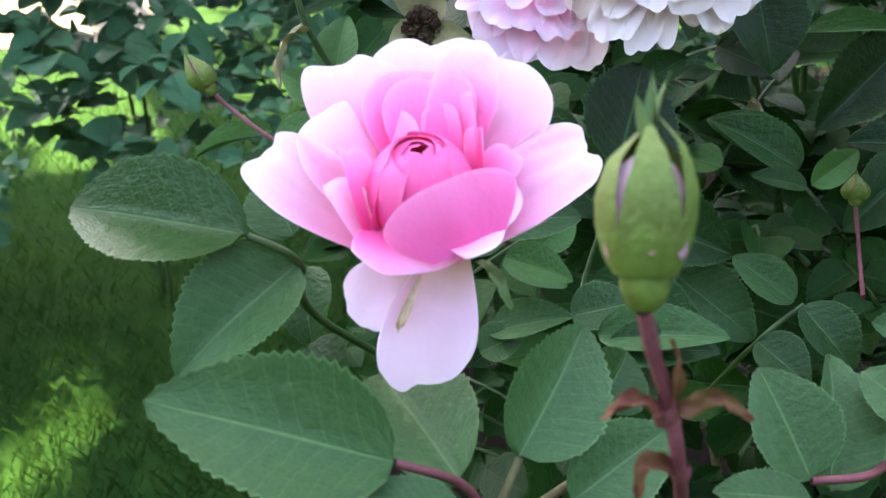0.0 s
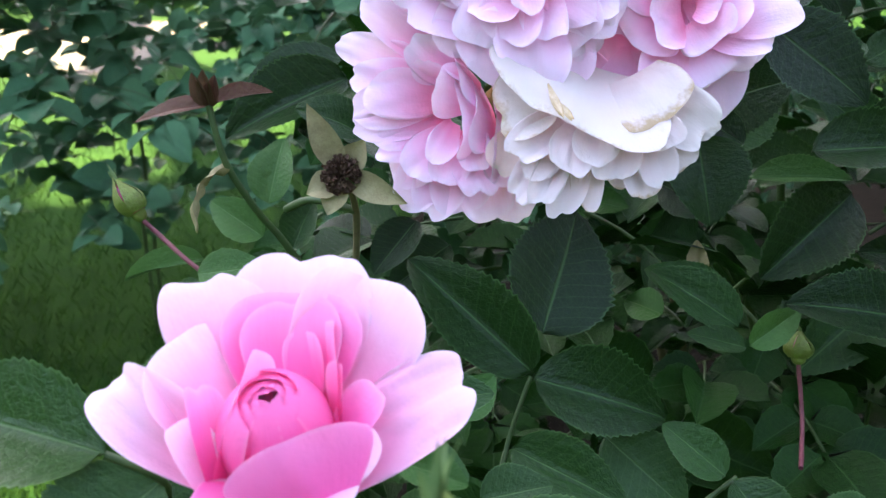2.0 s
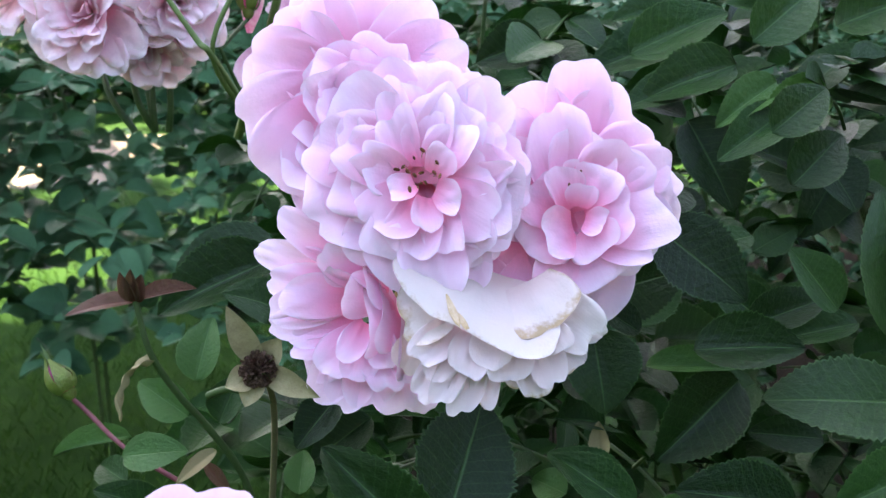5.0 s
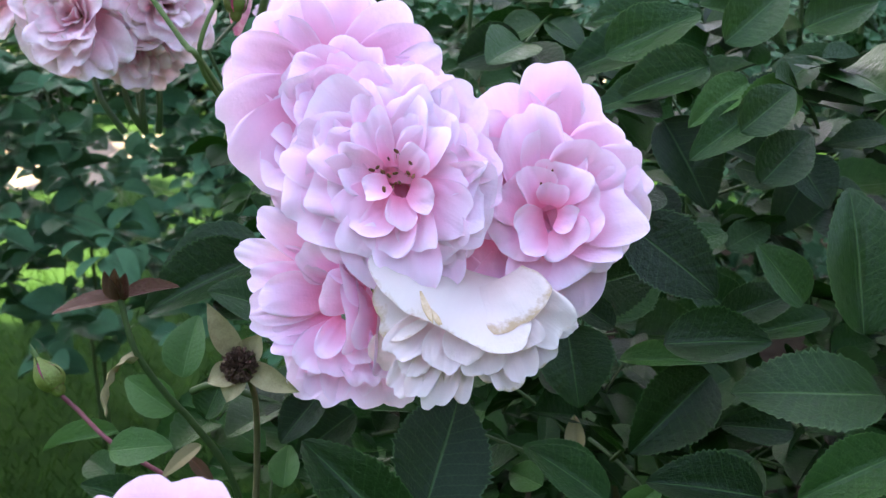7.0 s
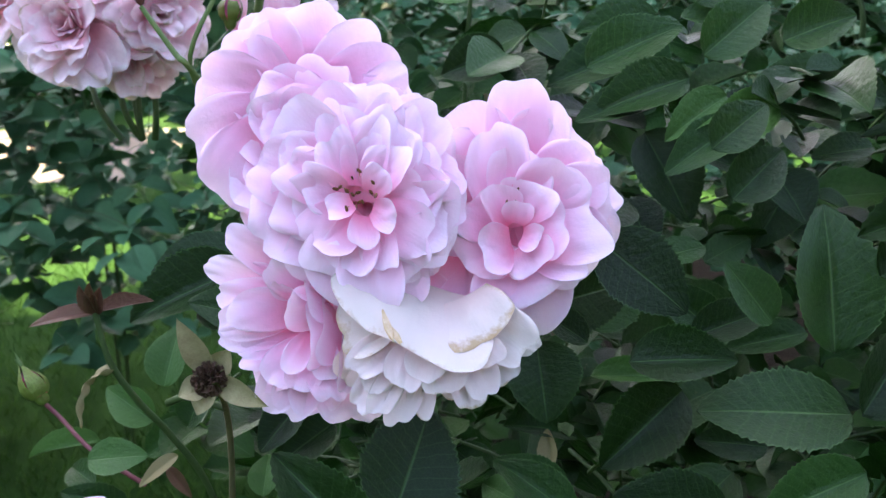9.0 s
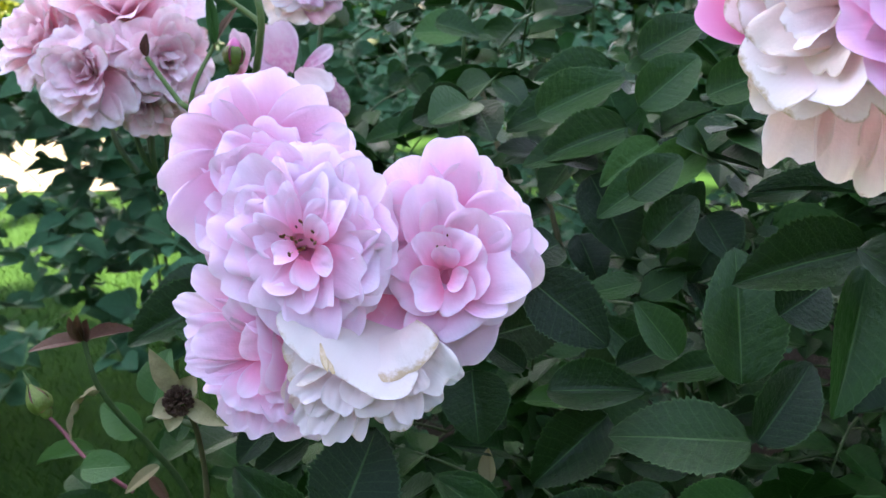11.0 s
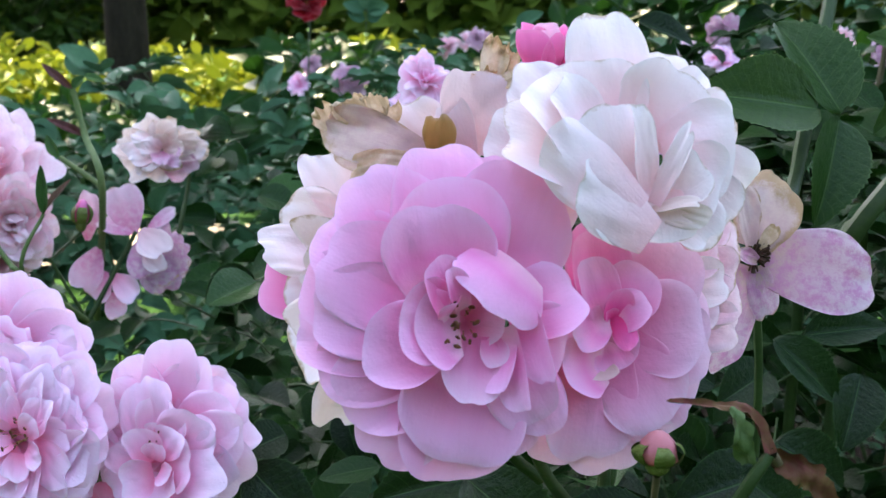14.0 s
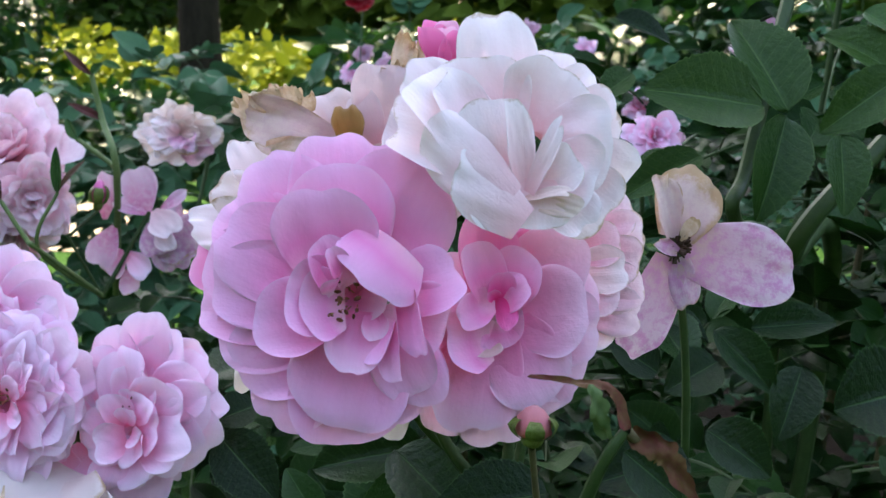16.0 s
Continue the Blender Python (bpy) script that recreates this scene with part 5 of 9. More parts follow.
set_petal(r, PETAL_RIM, (-0.0177, 0.1913, 0.9067), (-0.0277, 0.1988, 0.9201), 0.0121, (0.57, -0.46, 0.68), 0.9, -2, 26, 115, frill=0.01, ruffle=0.02, foot=0.6)
set_petal(r, PETAL_CUP, (-0.0136, 0.1941, 0.9101), (-0.0093, 0.1838, 0.9048), 0.0278, (0.33, -0.32, 0.89), 0.5, 2, 44, 116, frill=0.01, ruffle=0.03, foot=0.6)
set_petal(r, PETAL_PALE, (-0.0001, 0.1954, 0.9100), (0.0104, 0.1907, 0.9114), 0.0223, (-0.23, -0.24, 0.94), 0.5, 4, 50, 117, frill=0.01, ruffle=0.03, foot=0.6)
set_petal(r, PETAL_LIP, (0.0025, 0.1870, 0.9086), (-0.0025, 0.1878, 0.9240), 0.0345, (0.27, -0.95, 0.13), -0.3, -6, -4, 118, frill=0.01, ruffle=0.02, foot=0.5, crown=0.72)
set_petal(r, PETAL_STAINED, (-0.0096, 0.1967, 0.9016), (-0.0245, 0.1911, 0.8906), 0.0167, (0.02, -0.90, 0.44), 0.25, 8, 12, 119, frill=0.05, ruffle=0.04, foot=0.4)
set_petal(r, PETAL_STAINED, (-0.0017, 0.1973, 0.9026), (-0.0101, 0.1862, 0.8755), 0.0218, (-0.00, -0.92, 0.38), 0.3, 8, 14, 120, frill=0.04, ruffle=0.04, foot=0.4)
set_petal(r, PETAL_TAN, (-0.0085, 0.1934, 0.8992), (-0.0140, 0.1889, 0.8881), 0.0024, (-0.02, -0.93, 0.38), 0.7, 0, 40, 121, frill=0.08, crumple=0.08)
young = r
r = laid_rose((0.0482, 0.3640, 0.9855), (-0.010, -0.950, 0.310), 0.0354, (0.0500, 0.3986, 0.9004), "open lilac-pink rose with many small petals, in a cluster", "lilac-pink roses in one cluster")
set_petal(r, PETAL_LILAC, (0.0526, 0.3600, 0.9895), (0.0829, 0.3690, 1.0004), 0.0281, (0.22, -0.96, 0.19), 0.405913, 9.73702, 47.4104, 1001, foot=0.4)
set_petal(r, PETAL_LILAC, (0.0506, 0.3599, 0.9917), (0.0631, 0.3746, 1.0179), 0.0325, (0.29, -0.89, 0.36), 0.455882, 5.86855, 28.4735, 1002, foot=0.4)
set_petal(r, PETAL_LILAC, (0.0474, 0.3607, 0.9914), (0.0336, 0.3729, 1.0182), 0.0322, (-0.21, -0.93, 0.31), 0.392763, 14.1889, 12.6479, 1003, foot=0.4)
set_petal(r, PETAL_LILAC, (0.0456, 0.3593, 0.9899), (0.0154, 0.3689, 1.0027), 0.0377, (-0.05, -0.85, 0.53), 0.332398, 11.8031, 15.7623, 1004, foot=0.4)
set_petal(r, PETAL_LILAC, (0.0452, 0.3592, 0.9872), (0.0147, 0.3604, 0.9791), 0.0271, (-0.15, -0.88, 0.44), 0.361336, 12.8286, 31.7507, 1005, foot=0.4)
set_petal(r, PETAL_LILAC, (0.0472, 0.3577, 0.9850), (0.0320, 0.3536, 0.9576), 0.0344, (-0.18, -0.95, 0.24), 0.444096, 14.2813, 43.4474, 1006, foot=0.4)
set_petal(r, PETAL_LILAC, (0.0503, 0.3583, 0.9846), (0.0604, 0.3537, 0.9543), 0.0301, (0.12, -0.97, 0.19), 0.536029, 3.1505, 17.0016, 1007, foot=0.4)
set_petal(r, PETAL_LILAC, (0.0524, 0.3581, 0.9864), (0.0790, 0.3566, 0.9701), 0.0360, (0.14, -0.94, 0.31), 0.381339, 5.58656, 43.835, 1008, foot=0.4)
set_petal(r, PETAL_LILAC, (0.0512, 0.3555, 0.9857), (0.0692, 0.3429, 0.9598), 0.0240, (0.09, -0.87, 0.49), 0.48088, -0.971614, 23.136, 1009, foot=0.4)
set_petal(r, PETAL_LILAC, (0.0484, 0.3554, 0.9852), (0.0415, 0.3400, 0.9501), 0.0345, (-0.07, -0.91, 0.41), 0.512898, 2.65105, 30.8944, 1010, foot=0.4)
set_petal(r, PETAL_LILAC, (0.0529, 0.3568, 0.9896), (0.0839, 0.3548, 0.9968), 0.0244, (-0.17, -0.85, 0.50), 0.527153, -3.10079, 26.2373, 1011, foot=0.4)
set_petal(r, PETAL_LILAC, (0.0478, 0.3555, 0.9948), (0.0412, 0.3578, 1.0197), 0.0226, (0.30, -0.94, 0.17), 0.423329, -16.6705, 37.9242, 1012, foot=0.4)
set_petal(r, PETAL_LILAC, (0.0521, 0.3553, 0.9943), (0.0631, 0.3558, 1.0139), 0.0228, (-0.29, -0.94, 0.19), 0.588877, -13.0395, 11.5796, 1013, foot=0.4)
set_petal(r, PETAL_LILAC, (0.0443, 0.3546, 0.9922), (0.0230, 0.3538, 1.0049), 0.0210, (0.13, -0.98, 0.15), 0.586275, -16.276, 28.082, 1014, foot=0.4)
set_petal(r, PETAL_LILAC, (0.0491, 0.3578, 0.9925), (0.0487, 0.3647, 1.0254), 0.0357, (-0.16, -0.97, 0.20), 0.448369, -4.97846, 40.3414, 1015, foot=0.4)
set_petal(r, PETAL_LILAC, (0.0511, 0.3577, 0.9920), (0.0673, 0.3597, 1.0199), 0.0260, (-0.17, -0.97, 0.17), 0.369979, -2.62997, 44.0258, 1016, foot=0.4)
set_petal(r, PETAL_LILAC, (0.0519, 0.3574, 0.9914), (0.0769, 0.3606, 1.0153), 0.0235, (-0.08, -0.98, 0.21), 0.607287, -1.95393, 15.7575, 1017, foot=0.4)
set_petal(r, PETAL_LILAC, (0.0530, 0.3564, 0.9883), (0.0863, 0.3510, 0.9848), 0.0228, (-0.11, -0.92, 0.37), 0.373317, -8.88892, 45.8051, 1018, foot=0.4)
set_petal(r, PETAL_LILAC, (0.0524, 0.3559, 0.9868), (0.0809, 0.3467, 0.9696), 0.0281, (-0.02, -0.90, 0.44), 0.325921, 5.24604, 38.3867, 1019, foot=0.4)
set_petal(r, PETAL_LILAC, (0.0503, 0.3554, 0.9853), (0.0621, 0.3404, 0.9514), 0.0274, (0.13, -0.89, 0.44), 0.347465, -5.63736, 13.1877, 1020, foot=0.4)
set_petal(r, PETAL_LILAC, (0.0471, 0.3556, 0.9857), (0.0289, 0.3442, 0.9588), 0.0280, (0.13, -0.94, 0.31), 0.361143, 1.13625, 26.1761, 1021, foot=0.4)
set_petal(r, PETAL_LILAC, (0.0453, 0.3565, 0.9885), (0.0144, 0.3537, 0.9862), 0.0245, (0.04, -0.84, 0.53), 0.344979, 1.40526, 21.2735, 1022, foot=0.4)
set_petal(r, PETAL_LILAC, (0.0455, 0.3570, 0.9901), (0.0144, 0.3555, 1.0020), 0.0311, (0.15, -0.95, 0.26), 0.365153, -6.96816, 23.7734, 1023, foot=0.4)
set_petal(r, PETAL_LILAC, (0.0464, 0.3575, 0.9914), (0.0205, 0.3610, 1.0166), 0.0313, (-0.01, -0.99, 0.12), 0.551883, -3.2466, 23.2557, 1024, foot=0.4)
set_petal(r, PETAL_LILAC, (0.0480, 0.3496, 0.9869), (0.0504, 0.3578, 1.0157), 0.0267, (-0.22, -0.93, 0.28), 0.501718, -15.0022, 39.5969, 1051, foot=0.5, ruffle=0.08, crown=0.34)
set_petal(r, PETAL_LILAC, (0.0499, 0.3499, 0.9878), (0.0646, 0.3560, 1.0123), 0.0256, (-0.09, -0.95, 0.29), 0.698561, -13.8529, 44.6465, 1052, foot=0.5, ruffle=0.08, crown=0.34)
set_petal(r, PETAL_LILAC, (0.0440, 0.3503, 0.9888), (0.0349, 0.3576, 1.0124), 0.0217, (-0.14, -0.96, 0.25), 0.753626, -13.1766, 23.8225, 1053, foot=0.5, ruffle=0.08, crown=0.34)
set_petal(r, PETAL_LILAC, (0.0420, 0.3503, 0.9889), (0.0240, 0.3504, 1.0012), 0.0210, (0.15, -0.96, 0.23), 0.637352, -15.1351, 30.5458, 1054, foot=0.5, ruffle=0.08, crown=0.34)
set_petal(r, PETAL_LILAC, (0.0430, 0.3494, 0.9860), (0.0249, 0.3464, 0.9861), 0.0244, (0.16, -0.98, 0.12), 0.434775, -6.48832, 48.7936, 1055, foot=0.5, ruffle=0.08, crown=0.34)
set_petal(r, PETAL_LILAC, (0.0559, 0.3495, 0.9868), (0.0750, 0.3509, 1.0004), 0.0246, (-0.19, -0.91, 0.36), 0.400303, -10.6386, 32.0803, 1056, foot=0.5, ruffle=0.08, crown=0.34)
set_petal(r, PETAL_LILAC, (0.0568, 0.3482, 0.9831), (0.0775, 0.3442, 0.9859), 0.0211, (-0.22, -0.95, 0.24), 0.643471, -7.22444, 24.6031, 1057, foot=0.5, ruffle=0.08, crown=0.34)
set_petal(r, PETAL_LILAC, (0.0478, 0.3471, 0.9794), (0.0379, 0.3384, 0.9633), 0.0259, (0.03, -0.89, 0.46), 0.520254, -5.16819, 19.9, 1058, foot=0.5, ruffle=0.08, crown=0.34)
set_petal(r, PETAL_LILAC, (0.0518, 0.3464, 0.9775), (0.0519, 0.3357, 0.9565), 0.0226, (0.21, -0.87, 0.45), 0.36292, -6.25761, 49.1062, 1059, foot=0.5, ruffle=0.08, crown=0.34)
set_petal(r, PETAL_LILAC, (0.0567, 0.3467, 0.9784), (0.0674, 0.3395, 0.9624), 0.0254, (-0.25, -0.93, 0.25), 0.555247, -4.6795, 36.9024, 1060, foot=0.5, ruffle=0.08, crown=0.34)
set_petal(r, PETAL_LILAC, (0.0480, 0.3458, 0.9849), (0.0329, 0.3385, 0.9744), 0.0226, (0.09, -0.87, 0.48), 0.50895, -8.88726, 28.3361, 1061, foot=0.5, ruffle=0.08, crown=0.34)
set_petal(r, PETAL_LILAC, (0.0500, 0.3451, 0.9830), (0.0436, 0.3363, 0.9664), 0.0213, (0.06, -0.89, 0.45), 0.691817, -9.30873, 6.64153, 1062, foot=0.5, ruffle=0.08, crown=0.34)
set_petal(r, PETAL_LILAC, (0.0539, 0.3451, 0.9830), (0.0580, 0.3350, 0.9662), 0.0172, (-0.30, -0.85, 0.44), 0.782875, -21.9771, 18.9517, 1063, foot=0.5, ruffle=0.08, crown=0.34)
set_petal(r, PETAL_LILAC, (0.0549, 0.3457, 0.9848), (0.0729, 0.3376, 0.9761), 0.0213, (-0.25, -0.91, 0.34), 0.416991, -10.2864, 18.6099, 1064, foot=0.5, ruffle=0.08, crown=0.34)
set_petal(r, PETAL_LILAC, (0.0550, 0.3469, 0.9885), (0.0709, 0.3457, 0.9933), 0.0170, (-0.12, -0.99, 0.13), 0.687745, -14.4759, 39.7118, 1065, foot=0.5, ruffle=0.08, crown=0.34)
set_petal(r, PETAL_LILAC, (0.0531, 0.3479, 0.9914), (0.0625, 0.3480, 1.0071), 0.0198, (-0.28, -0.94, 0.17), 0.800963, -10.6593, 33.2676, 1066, foot=0.5, ruffle=0.08, crown=0.34)
set_petal(r, PETAL_LILAC, (0.0482, 0.3485, 0.9929), (0.0500, 0.3525, 1.0093), 0.0165, (0.12, -0.97, 0.22), 0.837656, -11.302, 28.6355, 1067, foot=0.5, ruffle=0.08, crown=0.34)
set_petal(r, PETAL_LILAC, (0.0446, 0.3483, 0.9922), (0.0389, 0.3497, 1.0087), 0.0149, (0.27, -0.95, 0.18), 0.722575, -20.1143, 17.8391, 1068, foot=0.5, ruffle=0.08, crown=0.34)
set_petal(r, PETAL_LILAC, (0.0438, 0.3475, 0.9900), (0.0288, 0.3468, 0.9948), 0.0206, (0.06, -1.00, 0.03), 0.793044, -18.7703, 44.277, 1069, foot=0.5, ruffle=0.08, crown=0.34)
set_petal(r, PETAL_LILAC, (0.0501, 0.3422, 0.9838), (0.0501, 0.3343, 0.9747), 0.0140, (0.52, -0.65, 0.56), 0.865514, -19.7779, 37.1337, 1070, foot=0.5, ruffle=0.08, crown=0.34)
set_petal(r, PETAL_LILAC, (0.0540, 0.3431, 0.9865), (0.0622, 0.3388, 0.9836), 0.0135, (-0.40, -0.89, 0.22), 0.946676, -18.626, 32.6922, 1071, foot=0.5, ruffle=0.08, crown=0.34)
set_petal(r, PETAL_LILAC, (0.0531, 0.3447, 0.9912), (0.0586, 0.3431, 1.0000), 0.0128, (-0.17, -0.98, -0.07), 0.607648, -14.5049, 37.9285, 1072, foot=0.5, ruffle=0.08, crown=0.34)
set_petal(r, PETAL_LILAC, (0.0467, 0.3438, 0.9885), (0.0387, 0.3389, 0.9863), 0.0119, (0.32, -0.76, 0.57), 0.939706, -11.2401, 30.7227, 1073, foot=0.5, ruffle=0.08, crown=0.34)
add_layers(r, 0.040, [(9, PETAL_LILAC, 76, 0.88, 0.76, -6, 24, 0.4, 0.08, 0.05), (8, PETAL_LILAC, 67, 0.74, 0.68, -8, 28, 0.42, 0.08, 0.11)], 21, 1.5, foot=0.45)
add_stamens(r, 0.036, 20, 0.66, 0.22, 21, 0.020)
r = laid_rose((0.0320, 0.3830, 1.0030), (-0.10, -0.90, 0.42), 0.036, (0.0450, 0.4126, 0.9104), "pale lilac-pink rose above its cluster on a shared stem", "lilac-pink roses in one cluster")
set_petal(r, PETAL_LILAC, (0.0280, 0.3815, 1.0154), (0.0589, 0.3899, 1.0288), 0.0316, (0.18, -0.96, 0.20), 0.485821, 4.70635, 45.7597, 1101, foot=0.4)
set_petal(r, PETAL_LILAC, (0.0264, 0.3813, 1.0171), (0.0430, 0.3940, 1.0447), 0.0357, (0.16, -0.93, 0.33), 0.463755, 8.09094, 29.5661, 1102, foot=0.4)
set_petal(r, PETAL_LILAC, (0.0235, 0.3822, 1.0174), (0.0150, 0.3958, 1.0497), 0.0325, (-0.01, -0.92, 0.38), 0.497725, 6.16158, 16.4068, 1103, foot=0.4)
set_petal(r, PETAL_LILAC, (0.0208, 0.3807, 1.0152), (-0.0127, 0.3889, 1.0265), 0.0325, (-0.01, -0.82, 0.57), 0.438054, 13.4431, 19.1521, 1104, foot=0.4)
set_petal(r, PETAL_LILAC, (0.0207, 0.3806, 1.0125), (-0.0120, 0.3794, 1.0014), 0.0322, (-0.03, -0.98, 0.19), 0.329738, 15.2803, 29.507, 1105, foot=0.4)
set_petal(r, PETAL_LILAC, (0.0226, 0.3791, 1.0106), (0.0067, 0.3723, 0.9833), 0.0302, (-0.01, -0.97, 0.25), 0.504283, 7.38511, 46.3819, 1106, foot=0.4)
set_petal(r, PETAL_LILAC, (0.0253, 0.3798, 1.0101), (0.0333, 0.3736, 0.9769), 0.0313, (-0.01, -0.98, 0.18), 0.423187, 6.11112, 43.4814, 1107, foot=0.4)
set_petal(r, PETAL_LILAC, (0.0280, 0.3796, 1.0122), (0.0578, 0.3791, 0.9963), 0.0300, (0.13, -0.96, 0.26), 0.391925, 10.178, 20.3217, 1108, foot=0.4)
set_petal(r, PETAL_LILAC, (0.0244, 0.3793, 1.0179), (0.0222, 0.3861, 1.0502), 0.0349, (0.24, -0.95, 0.22), 0.365901, -5.90642, 13.6441, 1109, foot=0.4)
set_petal(r, PETAL_LILAC, (0.0278, 0.3787, 1.0165), (0.0563, 0.3832, 1.0370), 0.0315, (0.06, -0.99, 0.13), 0.338725, -1.98463, 29.7552, 1110, foot=0.4)
set_petal(r, PETAL_LILAC, (0.0284, 0.3784, 1.0154), (0.0640, 0.3807, 1.0269), 0.0324, (-0.04, -0.95, 0.30), 0.536934, 0.652682, 39.772, 1111, foot=0.4)
set_petal(r, PETAL_LILAC, (0.0286, 0.3778, 1.0137), (0.0655, 0.3768, 1.0085), 0.0240, (0.02, -0.96, 0.29), 0.387311, -5.28205, 47.7604, 1112, foot=0.4)
set_petal(r, PETAL_LILAC, (0.0227, 0.3791, 1.0174), (0.0068, 0.3847, 1.0441), 0.0317, (-0.10, -0.98, 0.15), 0.522109, -8.72768, 21.7178, 1113, foot=0.4)
set_petal(r, PETAL_LILAC, (0.0218, 0.3789, 1.0168), (-0.0010, 0.3840, 1.0376), 0.0298, (-0.06, -0.98, 0.18), 0.551597, -9.5522, 23.6242, 1114, foot=0.4)
set_petal(r, PETAL_LILAC, (0.0210, 0.3784, 1.0154), (-0.0109, 0.3786, 1.0257), 0.0310, (0.03, -1.00, 0.09), 0.325528, 0.725232, 37.9139, 1115, foot=0.4)
set_petal(r, PETAL_LILAC, (0.0209, 0.3777, 1.0132), (-0.0138, 0.3709, 1.0044), 0.0293, (0.14, -0.97, 0.19), 0.303694, -2.78293, 26.9846, 1116, foot=0.4)
set_petal(r, PETAL_LILAC, (0.0220, 0.3771, 1.0115), (-0.0046, 0.3656, 0.9843), 0.0344, (0.12, -0.95, 0.28), 0.414646, 6.21153, 30.6314, 1117, foot=0.4)
set_petal(r, PETAL_LILAC, (0.0232, 0.3769, 1.0108), (0.0089, 0.3630, 0.9789), 0.0319, (-0.09, -0.90, 0.43), 0.411663, 0.534186, 42.5927, 1118, foot=0.4)
add_layers(r, 0.040, [(9, PETAL_LILAC, 76, 0.88, 0.76, -6, 24, 0.4, 0.08, 0.05), (9, PETAL_LILAC, 67, 0.76, 0.68, -8, 28, 0.42, 0.08, 0.11), (9, PETAL_LILAC, 58, 0.64, 0.60, -8, 32, 0.45, 0.07, 0.17), (8, PETAL_LILAC, 48, 0.52, 0.52, -8, 34, 0.5, 0.06, 0.22), (6, PETAL_LILAC, 38, 0.42, 0.44, -8, 34, 0.55, 0.05, 0.25), (5, PETAL_LILAC, 24, 0.34, 0.34, -20, 24, 0.6, 0.05, 0.26)], 22, 1.5, foot=0.45)
r = laid_rose((0.1010, 0.3850, 0.9800), (0.10, -0.94, 0.33), 0.036, (0.0547, 0.4077, 0.8962), "open lilac-pink rose tilted aside in its cluster", "lilac-pink roses in one cluster")
set_petal(r, PETAL_LILAC, (0.1102, 0.3758, 0.9763), (0.1424, 0.3834, 0.9829), 0.0269, (0.08, -0.82, 0.56), 0.451213, 5.48419, 21.0287, 1201, foot=0.4)
set_petal(r, PETAL_LILAC, (0.1086, 0.3757, 0.9786), (0.1283, 0.3903, 1.0016), 0.0273, (0.13, -0.88, 0.45), 0.44118, 8.6754, 21.1713, 1202, foot=0.4)
set_petal(r, PETAL_LILAC, (0.1060, 0.3768, 0.9791), (0.1042, 0.3913, 1.0062), 0.0310, (-0.07, -0.88, 0.47), 0.303471, 11.362, 18.0987, 1203, foot=0.4)
set_petal(r, PETAL_LILAC, (0.1038, 0.3757, 0.9786), (0.0846, 0.3920, 1.0017), 0.0299, (-0.22, -0.88, 0.43), 0.318406, 13.4854, 13.1458, 1204, foot=0.4)
set_petal(r, PETAL_LILAC, (0.1024, 0.3758, 0.9761), (0.0716, 0.3836, 0.9810), 0.0366, (-0.23, -0.97, 0.10), 0.49658, 12.0127, 25.7071, 1205, foot=0.4)
set_petal(r, PETAL_LILAC, (0.1026, 0.3742, 0.9739), (0.0752, 0.3749, 0.9595), 0.0331, (-0.18, -0.93, 0.31), 0.53111, 14.8932, 22.847, 1206, foot=0.4)
set_petal(r, PETAL_LILAC, (0.1050, 0.3743, 0.9718), (0.0948, 0.3699, 0.9402), 0.0344, (-0.23, -0.95, 0.21), 0.372041, 9.2814, 44.4631, 1207, foot=0.4)
set_petal(r, PETAL_LILAC, (0.1072, 0.3735, 0.9719), (0.1151, 0.3693, 0.9415), 0.0326, (-0.16, -0.98, 0.09), 0.368241, 5.46275, 32.6604, 1208, foot=0.4)
set_petal(r, PETAL_LILAC, (0.1098, 0.3749, 0.9736), (0.1390, 0.3732, 0.9583), 0.0356, (0.09, -0.96, 0.27), 0.300088, 4.16311, 46.8373, 1209, foot=0.4)
set_petal(r, PETAL_LILAC, (0.1041, 0.3737, 0.9794), (0.0840, 0.3826, 1.0144), 0.0305, (-0.04, -0.97, 0.22), 0.592816, -2.59315, 13.5206, 1210, foot=0.4)
set_petal(r, PETAL_LILAC, (0.1060, 0.3739, 0.9799), (0.1061, 0.3831, 1.0233), 0.0274, (0.16, -0.97, 0.21), 0.480148, -14.1579, 27.5029, 1211, foot=0.4)
set_petal(r, PETAL_LILAC, (0.1070, 0.3738, 0.9798), (0.1170, 0.3845, 1.0157), 0.0290, (-0.08, -0.95, 0.30), 0.400516, 0.332879, 25.0362, 1212, foot=0.4)
set_petal(r, PETAL_LILAC, (0.1094, 0.3732, 0.9781), (0.1358, 0.3772, 0.9935), 0.0339, (0.01, -0.97, 0.23), 0.539506, 1.5381, 42.9013, 1213, foot=0.4)
set_petal(r, PETAL_LILAC, (0.1099, 0.3727, 0.9766), (0.1410, 0.3727, 0.9802), 0.0313, (-0.03, -0.98, 0.22), 0.348722, 0.40839, 43.4067, 1214, foot=0.4)
set_petal(r, PETAL_LILAC, (0.1091, 0.3718, 0.9739), (0.1313, 0.3642, 0.9583), 0.0314, (0.01, -0.89, 0.45), 0.404415, -3.28932, 49.1065, 1215, foot=0.4)
set_petal(r, PETAL_LILAC, (0.1066, 0.3713, 0.9724), (0.1135, 0.3562, 0.9315), 0.0336, (0.06, -0.93, 0.36), 0.51779, -2.10757, 41.4935, 1216, foot=0.4)
set_petal(r, PETAL_LILAC, (0.1053, 0.3713, 0.9724), (0.0986, 0.3561, 0.9348), 0.0248, (0.09, -0.93, 0.36), 0.295486, -5.66302, 18.7023, 1217, foot=0.4)
